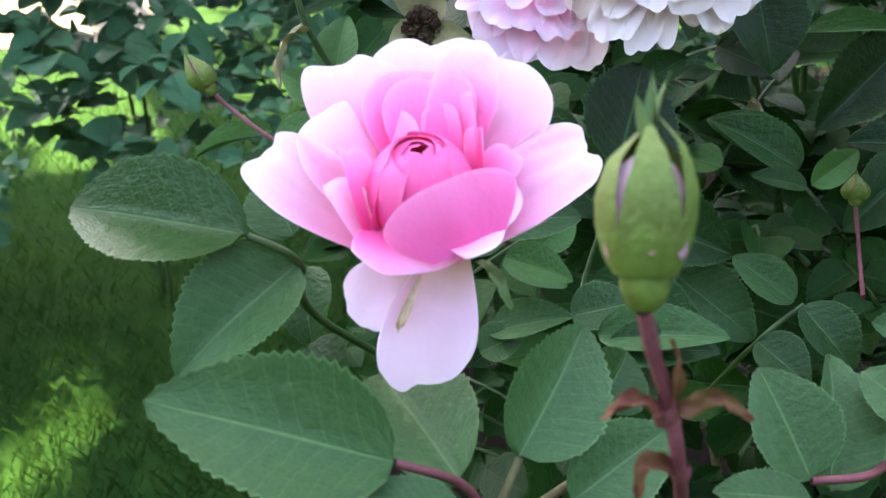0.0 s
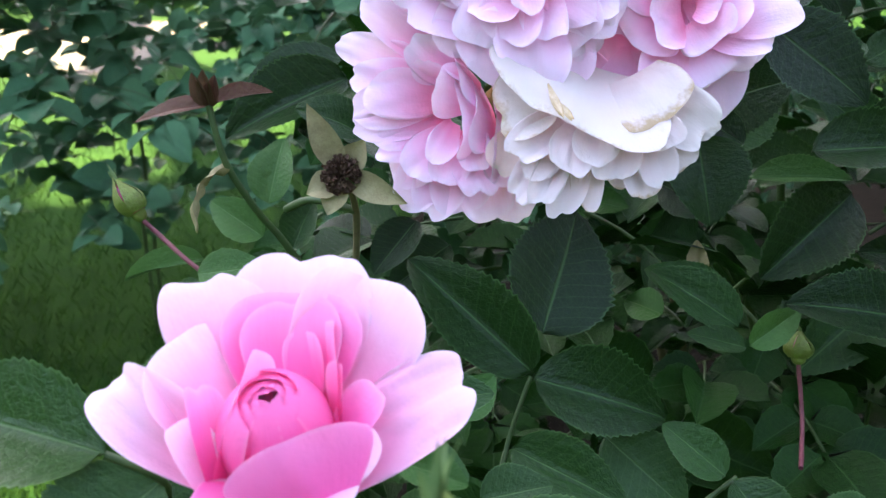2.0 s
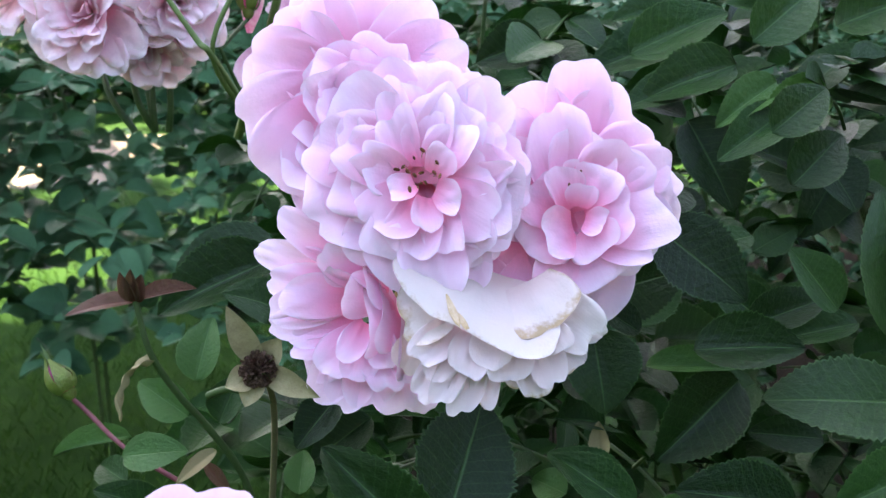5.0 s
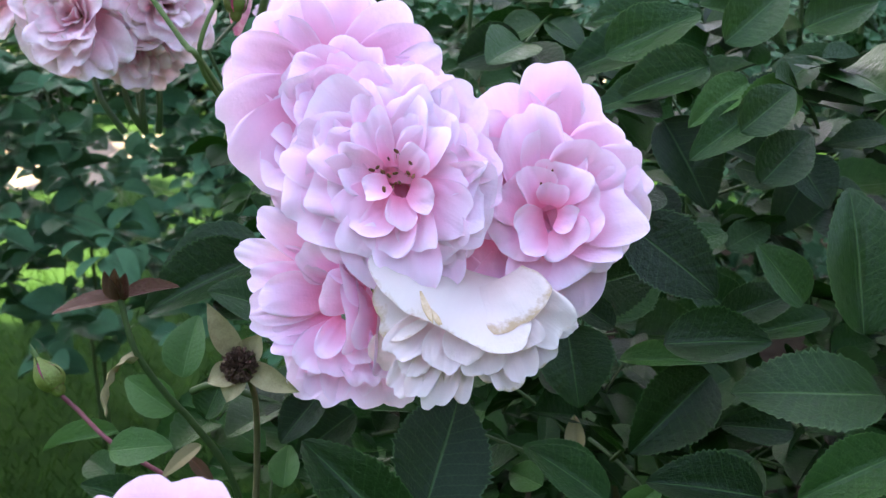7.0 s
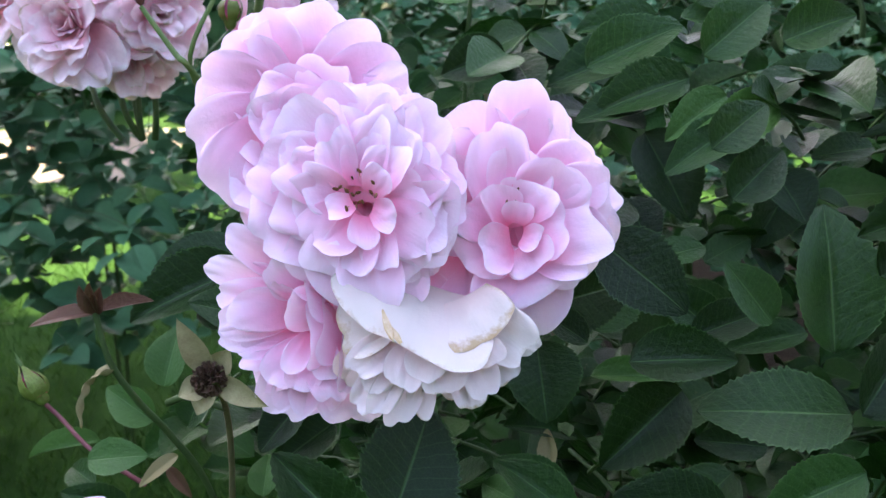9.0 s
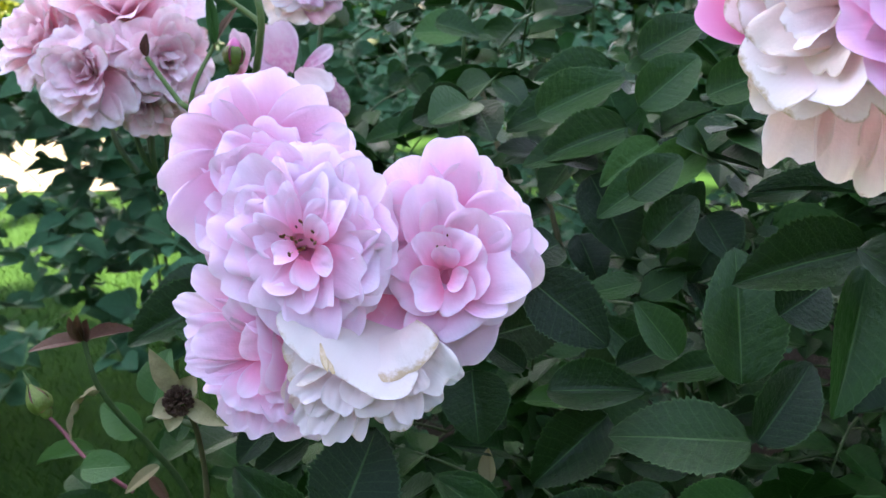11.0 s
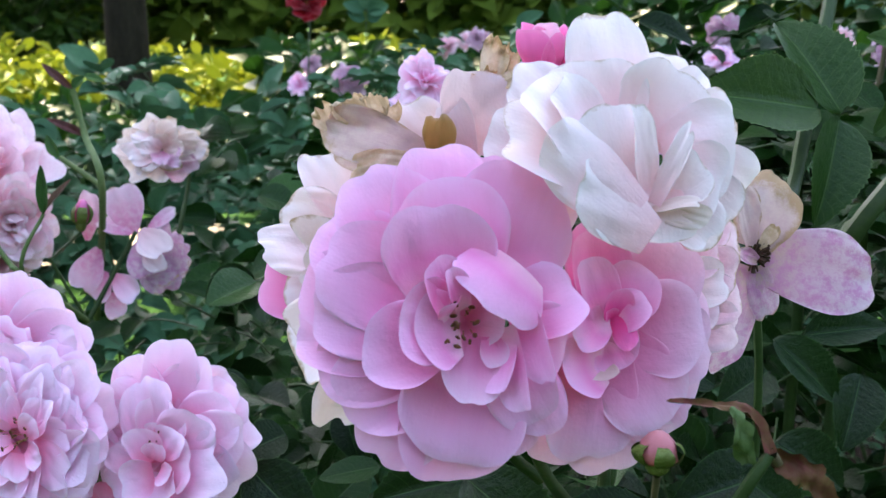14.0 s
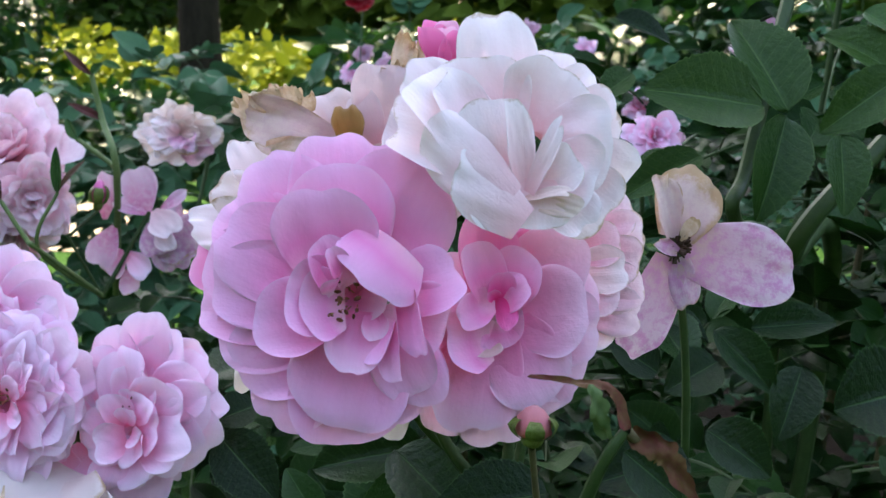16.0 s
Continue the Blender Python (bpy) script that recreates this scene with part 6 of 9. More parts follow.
set_petal(r, PETAL_LILAC, (0.1037, 0.3716, 0.9730), (0.0845, 0.3605, 0.9472), 0.0254, (0.03, -0.93, 0.37), 0.38975, -4.8591, 18.6688, 1218, foot=0.4)
set_petal(r, PETAL_LILAC, (0.1031, 0.3735, 0.9787), (0.0781, 0.3777, 1.0021), 0.0228, (0.14, -0.94, 0.32), 0.42544, -3.83877, 16.8718, 1219, foot=0.4)
set_petal(r, PETAL_LILAC, (0.1024, 0.3732, 0.9778), (0.0752, 0.3733, 0.9915), 0.0235, (0.13, -0.95, 0.27), 0.622965, -12.2715, 36.6737, 1220, foot=0.4)
set_petal(r, PETAL_LILAC, (0.1020, 0.3725, 0.9758), (0.0746, 0.3675, 0.9744), 0.0257, (0.17, -0.98, 0.13), 0.502418, -11.604, 20.8294, 1221, foot=0.4)
set_petal(r, PETAL_LILAC, (0.1024, 0.3720, 0.9744), (0.0756, 0.3637, 0.9628), 0.0232, (0.04, -0.86, 0.51), 0.415938, -3.38572, 18.4588, 1222, foot=0.4)
set_petal(r, PETAL_LILAC, (0.1037, 0.3716, 0.9731), (0.0847, 0.3607, 0.9493), 0.0230, (0.07, -0.93, 0.37), 0.376998, -9.89641, 16.2998, 1223, foot=0.4)
set_petal(r, PETAL_LILAC, (0.1034, 0.3637, 0.9717), (0.0955, 0.3706, 1.0071), 0.0260, (-0.12, -0.98, 0.16), 0.527681, -13.3592, 36.1508, 1251, foot=0.5, ruffle=0.08, crown=0.34)
set_petal(r, PETAL_LILAC, (0.1045, 0.3644, 0.9736), (0.1084, 0.3681, 1.0012), 0.0282, (-0.10, -0.98, 0.15), 0.701026, -7.03869, 6.8964, 1252, foot=0.5, ruffle=0.08, crown=0.34)
set_petal(r, PETAL_LILAC, (0.1065, 0.3644, 0.9769), (0.1238, 0.3637, 0.9944), 0.0279, (-0.05, -1.00, 0.01), 0.576183, -13.3627, 9.21535, 1253, foot=0.5, ruffle=0.08, crown=0.34)
set_petal(r, PETAL_LILAC, (0.1076, 0.3640, 0.9726), (0.1317, 0.3582, 0.9793), 0.0344, (-0.31, -0.88, 0.37), 0.411121, -15.3002, 42.7265, 1254, foot=0.5, ruffle=0.08, crown=0.34)
set_petal(r, PETAL_LILAC, (0.1085, 0.3620, 0.9667), (0.1298, 0.3554, 0.9651), 0.0258, (-0.24, -0.87, 0.44), 0.519272, -14.6515, 41.8712, 1255, foot=0.5, ruffle=0.08, crown=0.34)
set_petal(r, PETAL_LILAC, (0.1074, 0.3607, 0.9627), (0.1167, 0.3499, 0.9507), 0.0294, (-0.31, -0.81, 0.49), 0.452166, -13.3666, 40.5167, 1256, foot=0.5, ruffle=0.08, crown=0.34)
set_petal(r, PETAL_LILAC, (0.1032, 0.3604, 0.9618), (0.0994, 0.3508, 0.9454), 0.0266, (0.13, -0.87, 0.48), 0.373041, -0.377222, 49.1862, 1257, foot=0.5, ruffle=0.08, crown=0.34)
set_petal(r, PETAL_LILAC, (0.1001, 0.3615, 0.9680), (0.0860, 0.3530, 0.9601), 0.0244, (0.30, -0.87, 0.39), 0.416179, -10.2684, 38.9975, 1258, foot=0.5, ruffle=0.08, crown=0.34)
set_petal(r, PETAL_LILAC, (0.1002, 0.3628, 0.9720), (0.0855, 0.3602, 0.9815), 0.0245, (0.34, -0.90, 0.28), 0.692843, -16.7317, 32.8064, 1259, foot=0.5, ruffle=0.08, crown=0.34)
set_petal(r, PETAL_LILAC, (0.1030, 0.3592, 0.9676), (0.0923, 0.3497, 0.9671), 0.0216, (0.61, -0.71, 0.36), 0.987527, -21.8372, 19.6023, 1260, foot=0.5, ruffle=0.08, crown=0.34)
set_petal(r, PETAL_LILAC, (0.1020, 0.3612, 0.9735), (0.0964, 0.3587, 0.9901), 0.0198, (0.55, -0.83, 0.07), 1.0109, -9.47717, 11.2929, 1261, foot=0.5, ruffle=0.08, crown=0.34)
set_petal(r, PETAL_LILAC, (0.1056, 0.3625, 0.9774), (0.1130, 0.3613, 0.9893), 0.0251, (-0.39, -0.91, 0.16), 0.778743, -18.2725, 41.7242, 1262, foot=0.5, ruffle=0.08, crown=0.34)
set_petal(r, PETAL_LILAC, (0.1082, 0.3601, 0.9705), (0.1218, 0.3541, 0.9763), 0.0241, (-0.48, -0.84, 0.25), 0.498176, -19.7851, 30.0212, 1263, foot=0.5, ruffle=0.08, crown=0.34)
set_petal(r, PETAL_LILAC, (0.1071, 0.3588, 0.9666), (0.1126, 0.3490, 0.9611), 0.0227, (-0.44, -0.61, 0.65), 0.977694, -16.0439, 21.1263, 1264, foot=0.5, ruffle=0.08, crown=0.34)
set_petal(r, PETAL_LILAC, (0.1048, 0.3586, 0.9753), (0.1061, 0.3572, 0.9837), 0.0136, (-0.20, -0.97, -0.13), 0.936559, -21.2064, 20.4625, 1265, foot=0.5, ruffle=0.08, crown=0.34)
set_petal(r, PETAL_LILAC, (0.1068, 0.3569, 0.9704), (0.1128, 0.3523, 0.9702), 0.0134, (-0.50, -0.66, 0.56), 1.09619, -15.9371, 34.5416, 1266, foot=0.5, ruffle=0.08, crown=0.34)
add_layers(r, 0.040, [(9, PETAL_LILAC, 76, 0.86, 0.76, -6, 24, 0.4, 0.08, 0.05)], 23, 1.5, foot=0.45)
add_stamens(r, 0.036, 12, 0.62, 0.16, 23, 0.018)
r = laid_rose((0.0420, 0.3640, 0.9400), (-0.60, -0.78, 0.15), 0.03, (0.0497, 0.4062, 0.8916), "lilac-pink rose seen from its side in a cluster", "lilac-pink roses in one cluster")
set_petal(r, PETAL_LILAC, (0.0274, 0.3626, 0.9511), (0.0029, 0.3667, 0.9805), 0.0126, (0.21, -0.93, 0.31), 0.672524, 0.0495429, 25.8817, 1301, foot=0.4, crown=0.55)
set_petal(r, PETAL_LILAC, (0.0274, 0.3619, 0.9491), (0.0104, 0.3645, 0.9814), 0.0111, (0.12, -0.98, 0.14), 0.66824, 1.47522, 42.9931, 1302, foot=0.4, crown=0.55)
set_petal(r, PETAL_LILAC, (0.0276, 0.3600, 0.9497), (-0.0020, 0.3585, 0.9743), 0.0135, (0.20, -0.96, 0.19), 0.602717, -1.96204, 46.1194, 1303, foot=0.4, crown=0.55)
set_petal(r, PETAL_LILAC, (0.0275, 0.3593, 0.9478), (-0.0092, 0.3553, 0.9625), 0.0152, (0.14, -0.99, 0.07), 0.510545, 0.0506755, 26.0183, 1304, foot=0.4, crown=0.55)
set_petal(r, PETAL_LILAC, (0.0275, 0.3586, 0.9458), (-0.0045, 0.3516, 0.9520), 0.0156, (0.26, -0.92, 0.30), 0.632679, -5.86202, 39.6729, 1305, foot=0.4, crown=0.55)
set_petal(r, PETAL_LILAC, (0.0275, 0.3580, 0.9438), (-0.0051, 0.3482, 0.9414), 0.0183, (0.26, -0.93, 0.28), 0.441949, 1.63765, 25.6494, 1306, foot=0.4, crown=0.55)
set_petal(r, PETAL_LILAC, (0.0255, 0.3555, 0.9425), (-0.0005, 0.3463, 0.9486), 0.0184, (0.37, -0.91, 0.21), 0.497522, -11.2458, 38.5843, 1307, foot=0.4, crown=0.55)
set_petal(r, PETAL_LILAC, (0.0253, 0.3560, 0.9378), (-0.0047, 0.3461, 0.9365), 0.0154, (0.30, -0.94, 0.18), 0.423792, -0.831579, 17.1901, 1308, foot=0.4, crown=0.55)
set_petal(r, PETAL_LILAC, (0.0250, 0.3572, 0.9350), (0.0011, 0.3472, 0.9328), 0.0161, (0.32, -0.85, 0.42), 0.51526, -5.23879, 42.7125, 1309, foot=0.4, crown=0.55)
set_petal(r, PETAL_LILAC, (0.0321, 0.3548, 0.9471), (0.0150, 0.3493, 0.9646), 0.0188, (-0.04, -0.94, -0.34), 0.835275, -7.16691, 39.4275, 1310, foot=0.4, crown=0.55)
set_petal(r, PETAL_LILAC, (0.0343, 0.3529, 0.9478), (0.0189, 0.3439, 0.9579), 0.0215, (-0.31, -0.42, -0.85), 1.00332, -14.3171, 40.251, 1311, foot=0.4, crown=0.55)
set_petal(r, PETAL_LILAC, (0.0363, 0.3516, 0.9438), (0.0216, 0.3373, 0.9497), 0.0227, (-0.66, 0.74, 0.14), 0.719846, -15.4327, 22.971, 1312, foot=0.4, crown=0.55)
set_petal(r, PETAL_LILAC, (0.0382, 0.3534, 0.9431), (0.0279, 0.3434, 0.9611), 0.0295, (-0.85, -0.08, -0.53), 0.695356, -7.62302, 32.6819, 1313, foot=0.4, crown=0.55)
set_petal(r, PETAL_LILAC, (0.0402, 0.3507, 0.9352), (0.0307, 0.3340, 0.9423), 0.0305, (-0.88, 0.45, -0.14), 0.90415, -11.3257, 29.3067, 1314, foot=0.4, crown=0.55)
set_petal(r, PETAL_LILAC, (0.0422, 0.3526, 0.9344), (0.0350, 0.3381, 0.9491), 0.0372, (-0.94, 0.16, -0.30), 0.757213, -8.21843, 24.1534, 1315, foot=0.4, crown=0.55)
set_petal(r, PETAL_LILAC, (0.0463, 0.3512, 0.9304), (0.0416, 0.3363, 0.9411), 0.0412, (-0.97, 0.21, -0.14), 0.602175, -2.31779, 2.14015, 1316, foot=0.4, crown=0.55)
set_petal(r, PETAL_LILAC, (0.0273, 0.3546, 0.9338), (0.0030, 0.3461, 0.9288), 0.0164, (0.20, -0.85, 0.48), 0.437971, -1.41273, 33.2766, 1317, foot=0.4, crown=0.55)
set_petal(r, PETAL_LILAC, (0.0271, 0.3558, 0.9310), (0.0065, 0.3469, 0.9193), 0.0216, (0.09, -0.86, 0.50), 0.520189, -0.740656, 25.4462, 1318, foot=0.4, crown=0.55)
set_petal(r, PETAL_LILAC, (0.0271, 0.3551, 0.9290), (0.0088, 0.3433, 0.9094), 0.0188, (0.19, -0.91, 0.37), 0.507092, 0.847183, 17.9999, 1319, foot=0.4, crown=0.55)
set_petal(r, PETAL_LILAC, (0.0291, 0.3544, 0.9270), (0.0187, 0.3428, 0.9058), 0.0201, (0.00, -0.88, 0.48), 0.573693, 4.58791, 36.3329, 1320, foot=0.4, crown=0.55)
set_petal(r, PETAL_LILAC, (0.0313, 0.3544, 0.9270), (0.0292, 0.3427, 0.9062), 0.0220, (-0.01, -0.87, 0.49), 0.429329, 1.86745, 16.1287, 1321, foot=0.4, crown=0.55)
set_petal(r, PETAL_LILAC, (0.0355, 0.3536, 0.9249), (0.0405, 0.3436, 0.9027), 0.0212, (0.10, -0.90, 0.43), 0.526538, 3.26368, 35.6035, 1322, foot=0.4, crown=0.55)
set_petal(r, PETAL_LILAC, (0.0397, 0.3536, 0.9249), (0.0513, 0.3443, 0.9031), 0.0189, (0.01, -0.92, 0.40), 0.351106, 3.32338, 33.5357, 1323, foot=0.4, crown=0.55)
set_petal(r, PETAL_LILAC, (0.0275, 0.3521, 0.9326), (0.0136, 0.3399, 0.9202), 0.0188, (0.14, -0.78, 0.61), 0.637011, -11.7614, 32.4232, 1324, foot=0.4, crown=0.55)
set_petal(r, PETAL_LILAC, (0.0297, 0.3511, 0.9329), (0.0245, 0.3370, 0.9187), 0.0170, (0.14, -0.73, 0.67), 0.683414, -6.70904, 41.8493, 1325, foot=0.4, crown=0.55)
set_petal(r, PETAL_LILAC, (0.0317, 0.3504, 0.9309), (0.0363, 0.3366, 0.9164), 0.0160, (0.06, -0.71, 0.70), 0.510147, -12.1682, 45.3861, 1326, foot=0.4, crown=0.55)
set_petal(r, PETAL_LILAC, (0.0278, 0.3500, 0.9357), (0.0205, 0.3361, 0.9263), 0.0127, (0.39, -0.65, 0.65), 0.809601, -8.24304, 38.7614, 1327, foot=0.4, crown=0.55)
set_petal(r, PETAL_LILAC, (0.0341, 0.3490, 0.9360), (0.0365, 0.3365, 0.9236), 0.0137, (-0.60, -0.62, 0.50), 0.69181, -7.91017, 25.1798, 1328, foot=0.4, crown=0.55)
set_petal(r, PETAL_LILAC, (0.0402, 0.3485, 0.9316), (0.0466, 0.3361, 0.9192), 0.0135, (-0.60, -0.70, 0.39), 0.745877, -7.37703, 37.4326, 1329, foot=0.4, crown=0.55)
r = laid_rose((0.0720, 0.3700, 0.9560), (0.132, -0.636, -0.761), 0.03, (0.0536, 0.3986, 0.9004), "faded white rose hanging head down, with brown stains on its petals", "lilac-pink roses in one cluster")
set_petal(r, PETAL_LILAC, (0.0802, 0.3602, 0.9622), (0.0775, 0.3547, 0.9397), 0.0370, (-0.02, -0.97, 0.24), 0.3, 0, 10, 1401)
set_petal(r, PETAL_LILAC, (0.0677, 0.3597, 0.9603), (0.0674, 0.3549, 0.9398), 0.0331, (-0.01, -0.97, 0.23), 0.3, 0, 10, 1402)
set_petal(r, PETAL_LILAC, (0.0864, 0.3588, 0.9582), (0.0884, 0.3539, 0.9376), 0.0292, (-0.00, -0.97, 0.23), 0.3, 0, 10, 1403)
set_petal(r, PETAL_TAN, (0.0571, 0.3282, 0.9543), (0.0606, 0.3192, 0.9467), 0.0029, (-0.17, -0.68, 0.72), 0.3, 0, 4, 1404, frill=0.1)
set_petal(r, PETAL_TAN, (0.0597, 0.3245, 0.9499), (0.0640, 0.3179, 0.9460), 0.0023, (-0.35, -0.63, 0.69), 0.3, 0, 4, 1405, frill=0.1)
set_petal(r, PETAL_OLDWHITE, (0.0712, 0.3533, 0.9541), (0.0627, 0.3215, 0.9441), 0.0624, (0.30, -0.36, 0.88), 0.45, 22, 8, 1406, frill=0.05, ruffle=0.07, crumple=0.03, foot=0.65, crown=0.3)
set_petal(r, PETAL_OLDWHITE, (0.0846, 0.3450, 0.9517), (0.0913, 0.3268, 0.9418), 0.0331, (-0.27, -0.54, 0.80), 0.4, 18, 10, 1407, frill=0.05, ruffle=0.08, crumple=0.03, foot=0.6)
set_petal(r, PETAL_OLDWHITE, (0.0877, 0.3458, 0.9479), (0.1064, 0.3302, 0.9367), 0.0205, (-0.32, -0.78, 0.54), 0.45, 14, 10, 1408, frill=0.04, ruffle=0.07, foot=0.5)
set_petal(r, PETAL_OLDWHITE, (0.0877, 0.3459, 0.9452), (0.1115, 0.3351, 0.9357), 0.0125, (-0.23, -0.88, 0.42), 0.4, 6, 10, 1409, frill=0.03)
set_petal(r, PETAL_OLDWHITE, (0.0634, 0.3470, 0.9539), (0.0432, 0.3291, 0.9441), 0.0234, (0.38, -0.74, 0.56), 0.5, 10, 14, 1410, frill=0.03)
set_petal(r, PETAL_SHELL, (0.0632, 0.3353, 0.9444), (0.0474, 0.3232, 0.9331), 0.0144, (0.25, -0.81, 0.53), 0.6, -4, 20, 1411)
set_petal(r, PETAL_SHELL, (0.0641, 0.3362, 0.9408), (0.0504, 0.3228, 0.9256), 0.0156, (0.18, -0.81, 0.55), 0.6, -4, 14, 1412)
set_petal(r, PETAL_SHELL, (0.0651, 0.3356, 0.9389), (0.0471, 0.3231, 0.9203), 0.0121, (0.12, -0.88, 0.47), 0.6, -4, 14, 1413)
set_petal(r, PETAL_SHELL, (0.0661, 0.3337, 0.9397), (0.0538, 0.3202, 0.9182), 0.0121, (0.09, -0.87, 0.49), 0.6, -4, 14, 1414)
set_petal(r, PETAL_SHELL, (0.0681, 0.3334, 0.9419), (0.0625, 0.3196, 0.9290), 0.0164, (0.14, -0.71, 0.70), 0.6, -6, 20, 1415)
set_petal(r, PETAL_SHELL, (0.0691, 0.3352, 0.9379), (0.0619, 0.3219, 0.9141), 0.0129, (0.04, -0.88, 0.48), 0.6, -4, 14, 1416)
set_petal(r, PETAL_SHELL, (0.0721, 0.3352, 0.9379), (0.0686, 0.3234, 0.9154), 0.0117, (0.01, -0.89, 0.46), 0.6, -4, 14, 1417)
set_petal(r, PETAL_SHELL, (0.0730, 0.3327, 0.9432), (0.0710, 0.3200, 0.9304), 0.0168, (0.04, -0.71, 0.70), 0.6, -6, 18, 1418)
set_petal(r, PETAL_SHELL, (0.0790, 0.3342, 0.9414), (0.0784, 0.3215, 0.9257), 0.0175, (0.00, -0.78, 0.63), 0.6, -4, 16, 1419)
set_petal(r, PETAL_SHELL, (0.0831, 0.3357, 0.9397), (0.0887, 0.3231, 0.9183), 0.0144, (-0.05, -0.87, 0.49), 0.6, -4, 14, 1420)
set_petal(r, PETAL_SHELL, (0.0791, 0.3372, 0.9380), (0.0822, 0.3261, 0.9208), 0.0136, (-0.05, -0.84, 0.54), 0.6, -4, 14, 1421)
set_petal(r, PETAL_SHELL, (0.0869, 0.3341, 0.9413), (0.0932, 0.3220, 0.9244), 0.0136, (-0.09, -0.83, 0.56), 0.6, -4, 16, 1422)
set_petal(r, PETAL_SHELL, (0.0892, 0.3377, 0.9398), (0.1021, 0.3281, 0.9273), 0.0148, (-0.17, -0.86, 0.49), 0.5, -2, 14, 1423)
set_petal(r, PETAL_SHELL, (0.0868, 0.3331, 0.9417), (0.0970, 0.3246, 0.9354), 0.0136, (-0.32, -0.78, 0.54), 0.5, -2, 20, 1424)
set_petal(r, PETAL_CREAM, (0.0470, 0.3377, 0.9383), (0.0416, 0.3332, 0.9251), 0.0117, (-0.01, -0.95, 0.32), 0.5, 0, 20, 1425)
r = laid_rose((0.2536, 0.2330, 1.0850), (-0.10, -0.95, 0.28), 0.036, (0.2872, 0.2609, 1.0129), "wide open pink rose showing brown stamens", "roses of the large cluster")
set_petal(r, PETAL_PALE, (0.2560, 0.2245, 1.0890), (0.2667, 0.2206, 1.0896), 0.0162, (-0.34, -0.87, 0.37), 0.480984, -11.6581, 15.5709, 1501, frill=0.02, ruffle=0.035, foot=0.6, crown=0.58)
set_petal(r, PETAL_PALE, (0.2560, 0.2242, 1.0879), (0.2612, 0.2162, 1.0798), 0.0162, (-0.14, -0.75, 0.65), 0.557467, -7.61755, 7.26525, 1502, frill=0.02, ruffle=0.035, foot=0.6, crown=0.58)
set_petal(r, PETAL_PALE, (0.2560, 0.2242, 1.0879), (0.2507, 0.2157, 1.0815), 0.0149, (0.52, -0.70, 0.49), 0.508548, -12.1281, 9.00291, 1503, frill=0.02, ruffle=0.035, foot=0.6, crown=0.58)
set_petal(r, PETAL_PALE, (0.2560, 0.2242, 1.0879), (0.2493, 0.2177, 1.0928), 0.0151, (0.70, -0.71, 0.02), 0.5574, -11.3553, 11.4791, 1504, frill=0.02, ruffle=0.035, foot=0.6, crown=0.58)
set_petal(r, PETAL_PALE, (0.2560, 0.2242, 1.0879), (0.2572, 0.2207, 1.0999), 0.0169, (0.27, -0.92, -0.30), 0.487036, -13.8794, 4.19898, 1505, frill=0.02, ruffle=0.035, foot=0.6, crown=0.58)
set_petal(r, PETAL_PINK, (0.2553, 0.2274, 1.0925), (0.2583, 0.2398, 1.1305), 0.0317, (0.23, -0.93, 0.29), 0.287151, 4.06132, 27.5292, 1506, frill=0.02, ruffle=0.035, foot=0.6, crown=0.58)
set_petal(r, PETAL_PINK, (0.2532, 0.2270, 1.0925), (0.2458, 0.2371, 1.1331), 0.0304, (0.10, -0.96, 0.26), 0.277578, 4.84911, 32.5882, 1507, frill=0.02, ruffle=0.035, foot=0.6, crown=0.58)
set_petal(r, PETAL_PINK, (0.2610, 0.2267, 1.0941), (0.2736, 0.2367, 1.1271), 0.0395, (0.27, -0.95, 0.18), 0.259601, -0.869327, 19.5654, 1508, frill=0.02, ruffle=0.035, foot=0.6, crown=0.58)
set_petal(r, PETAL_PINK, (0.2511, 0.2266, 1.0925), (0.2272, 0.2303, 1.1267), 0.0333, (0.08, -0.98, 0.16), 0.254919, 7.15759, 28.7182, 1509, frill=0.02, ruffle=0.035, foot=0.6, crown=0.58)
set_petal(r, PETAL_PINK, (0.2501, 0.2259, 1.0904), (0.2167, 0.2255, 1.1137), 0.0312, (0.21, -0.93, 0.29), 0.331222, 0.794387, 25.0328, 1510, frill=0.02, ruffle=0.035, foot=0.6, crown=0.58)
set_petal(r, PETAL_PINK, (0.2492, 0.2252, 1.0884), (0.2120, 0.2212, 1.0997), 0.0284, (0.15, -0.98, 0.13), 0.31775, 3.84765, 31.6482, 1511, frill=0.02, ruffle=0.035, foot=0.6, crown=0.58)
set_petal(r, PETAL_PINK, (0.2493, 0.2244, 1.0853), (0.2108, 0.2191, 1.0870), 0.0277, (0.14, -0.94, 0.32), 0.280796, 1.10335, 23.5249, 1512, frill=0.02, ruffle=0.035, foot=0.6, crown=0.58)
set_petal(r, PETAL_PINK, (0.2505, 0.2241, 1.0832), (0.2163, 0.2156, 1.0749), 0.0274, (0.18, -0.95, 0.25), 0.334976, 2.27756, 24.7777, 1513, frill=0.02, ruffle=0.035, foot=0.6, crown=0.58)
set_petal(r, PETAL_PINK, (0.2506, 0.2236, 1.0811), (0.2236, 0.2128, 1.0652), 0.0299, (0.27, -0.94, 0.19), 0.346031, -0.909603, 23.8384, 1514, frill=0.02, ruffle=0.035, foot=0.6, crown=0.58)
set_petal(r, PETAL_PINK, (0.2528, 0.2234, 1.0791), (0.2318, 0.2147, 1.0519), 0.0273, (0.16, -0.97, 0.19), 0.278558, 5.43322, 23.3261, 1515, frill=0.02, ruffle=0.035, foot=0.6, crown=0.58)
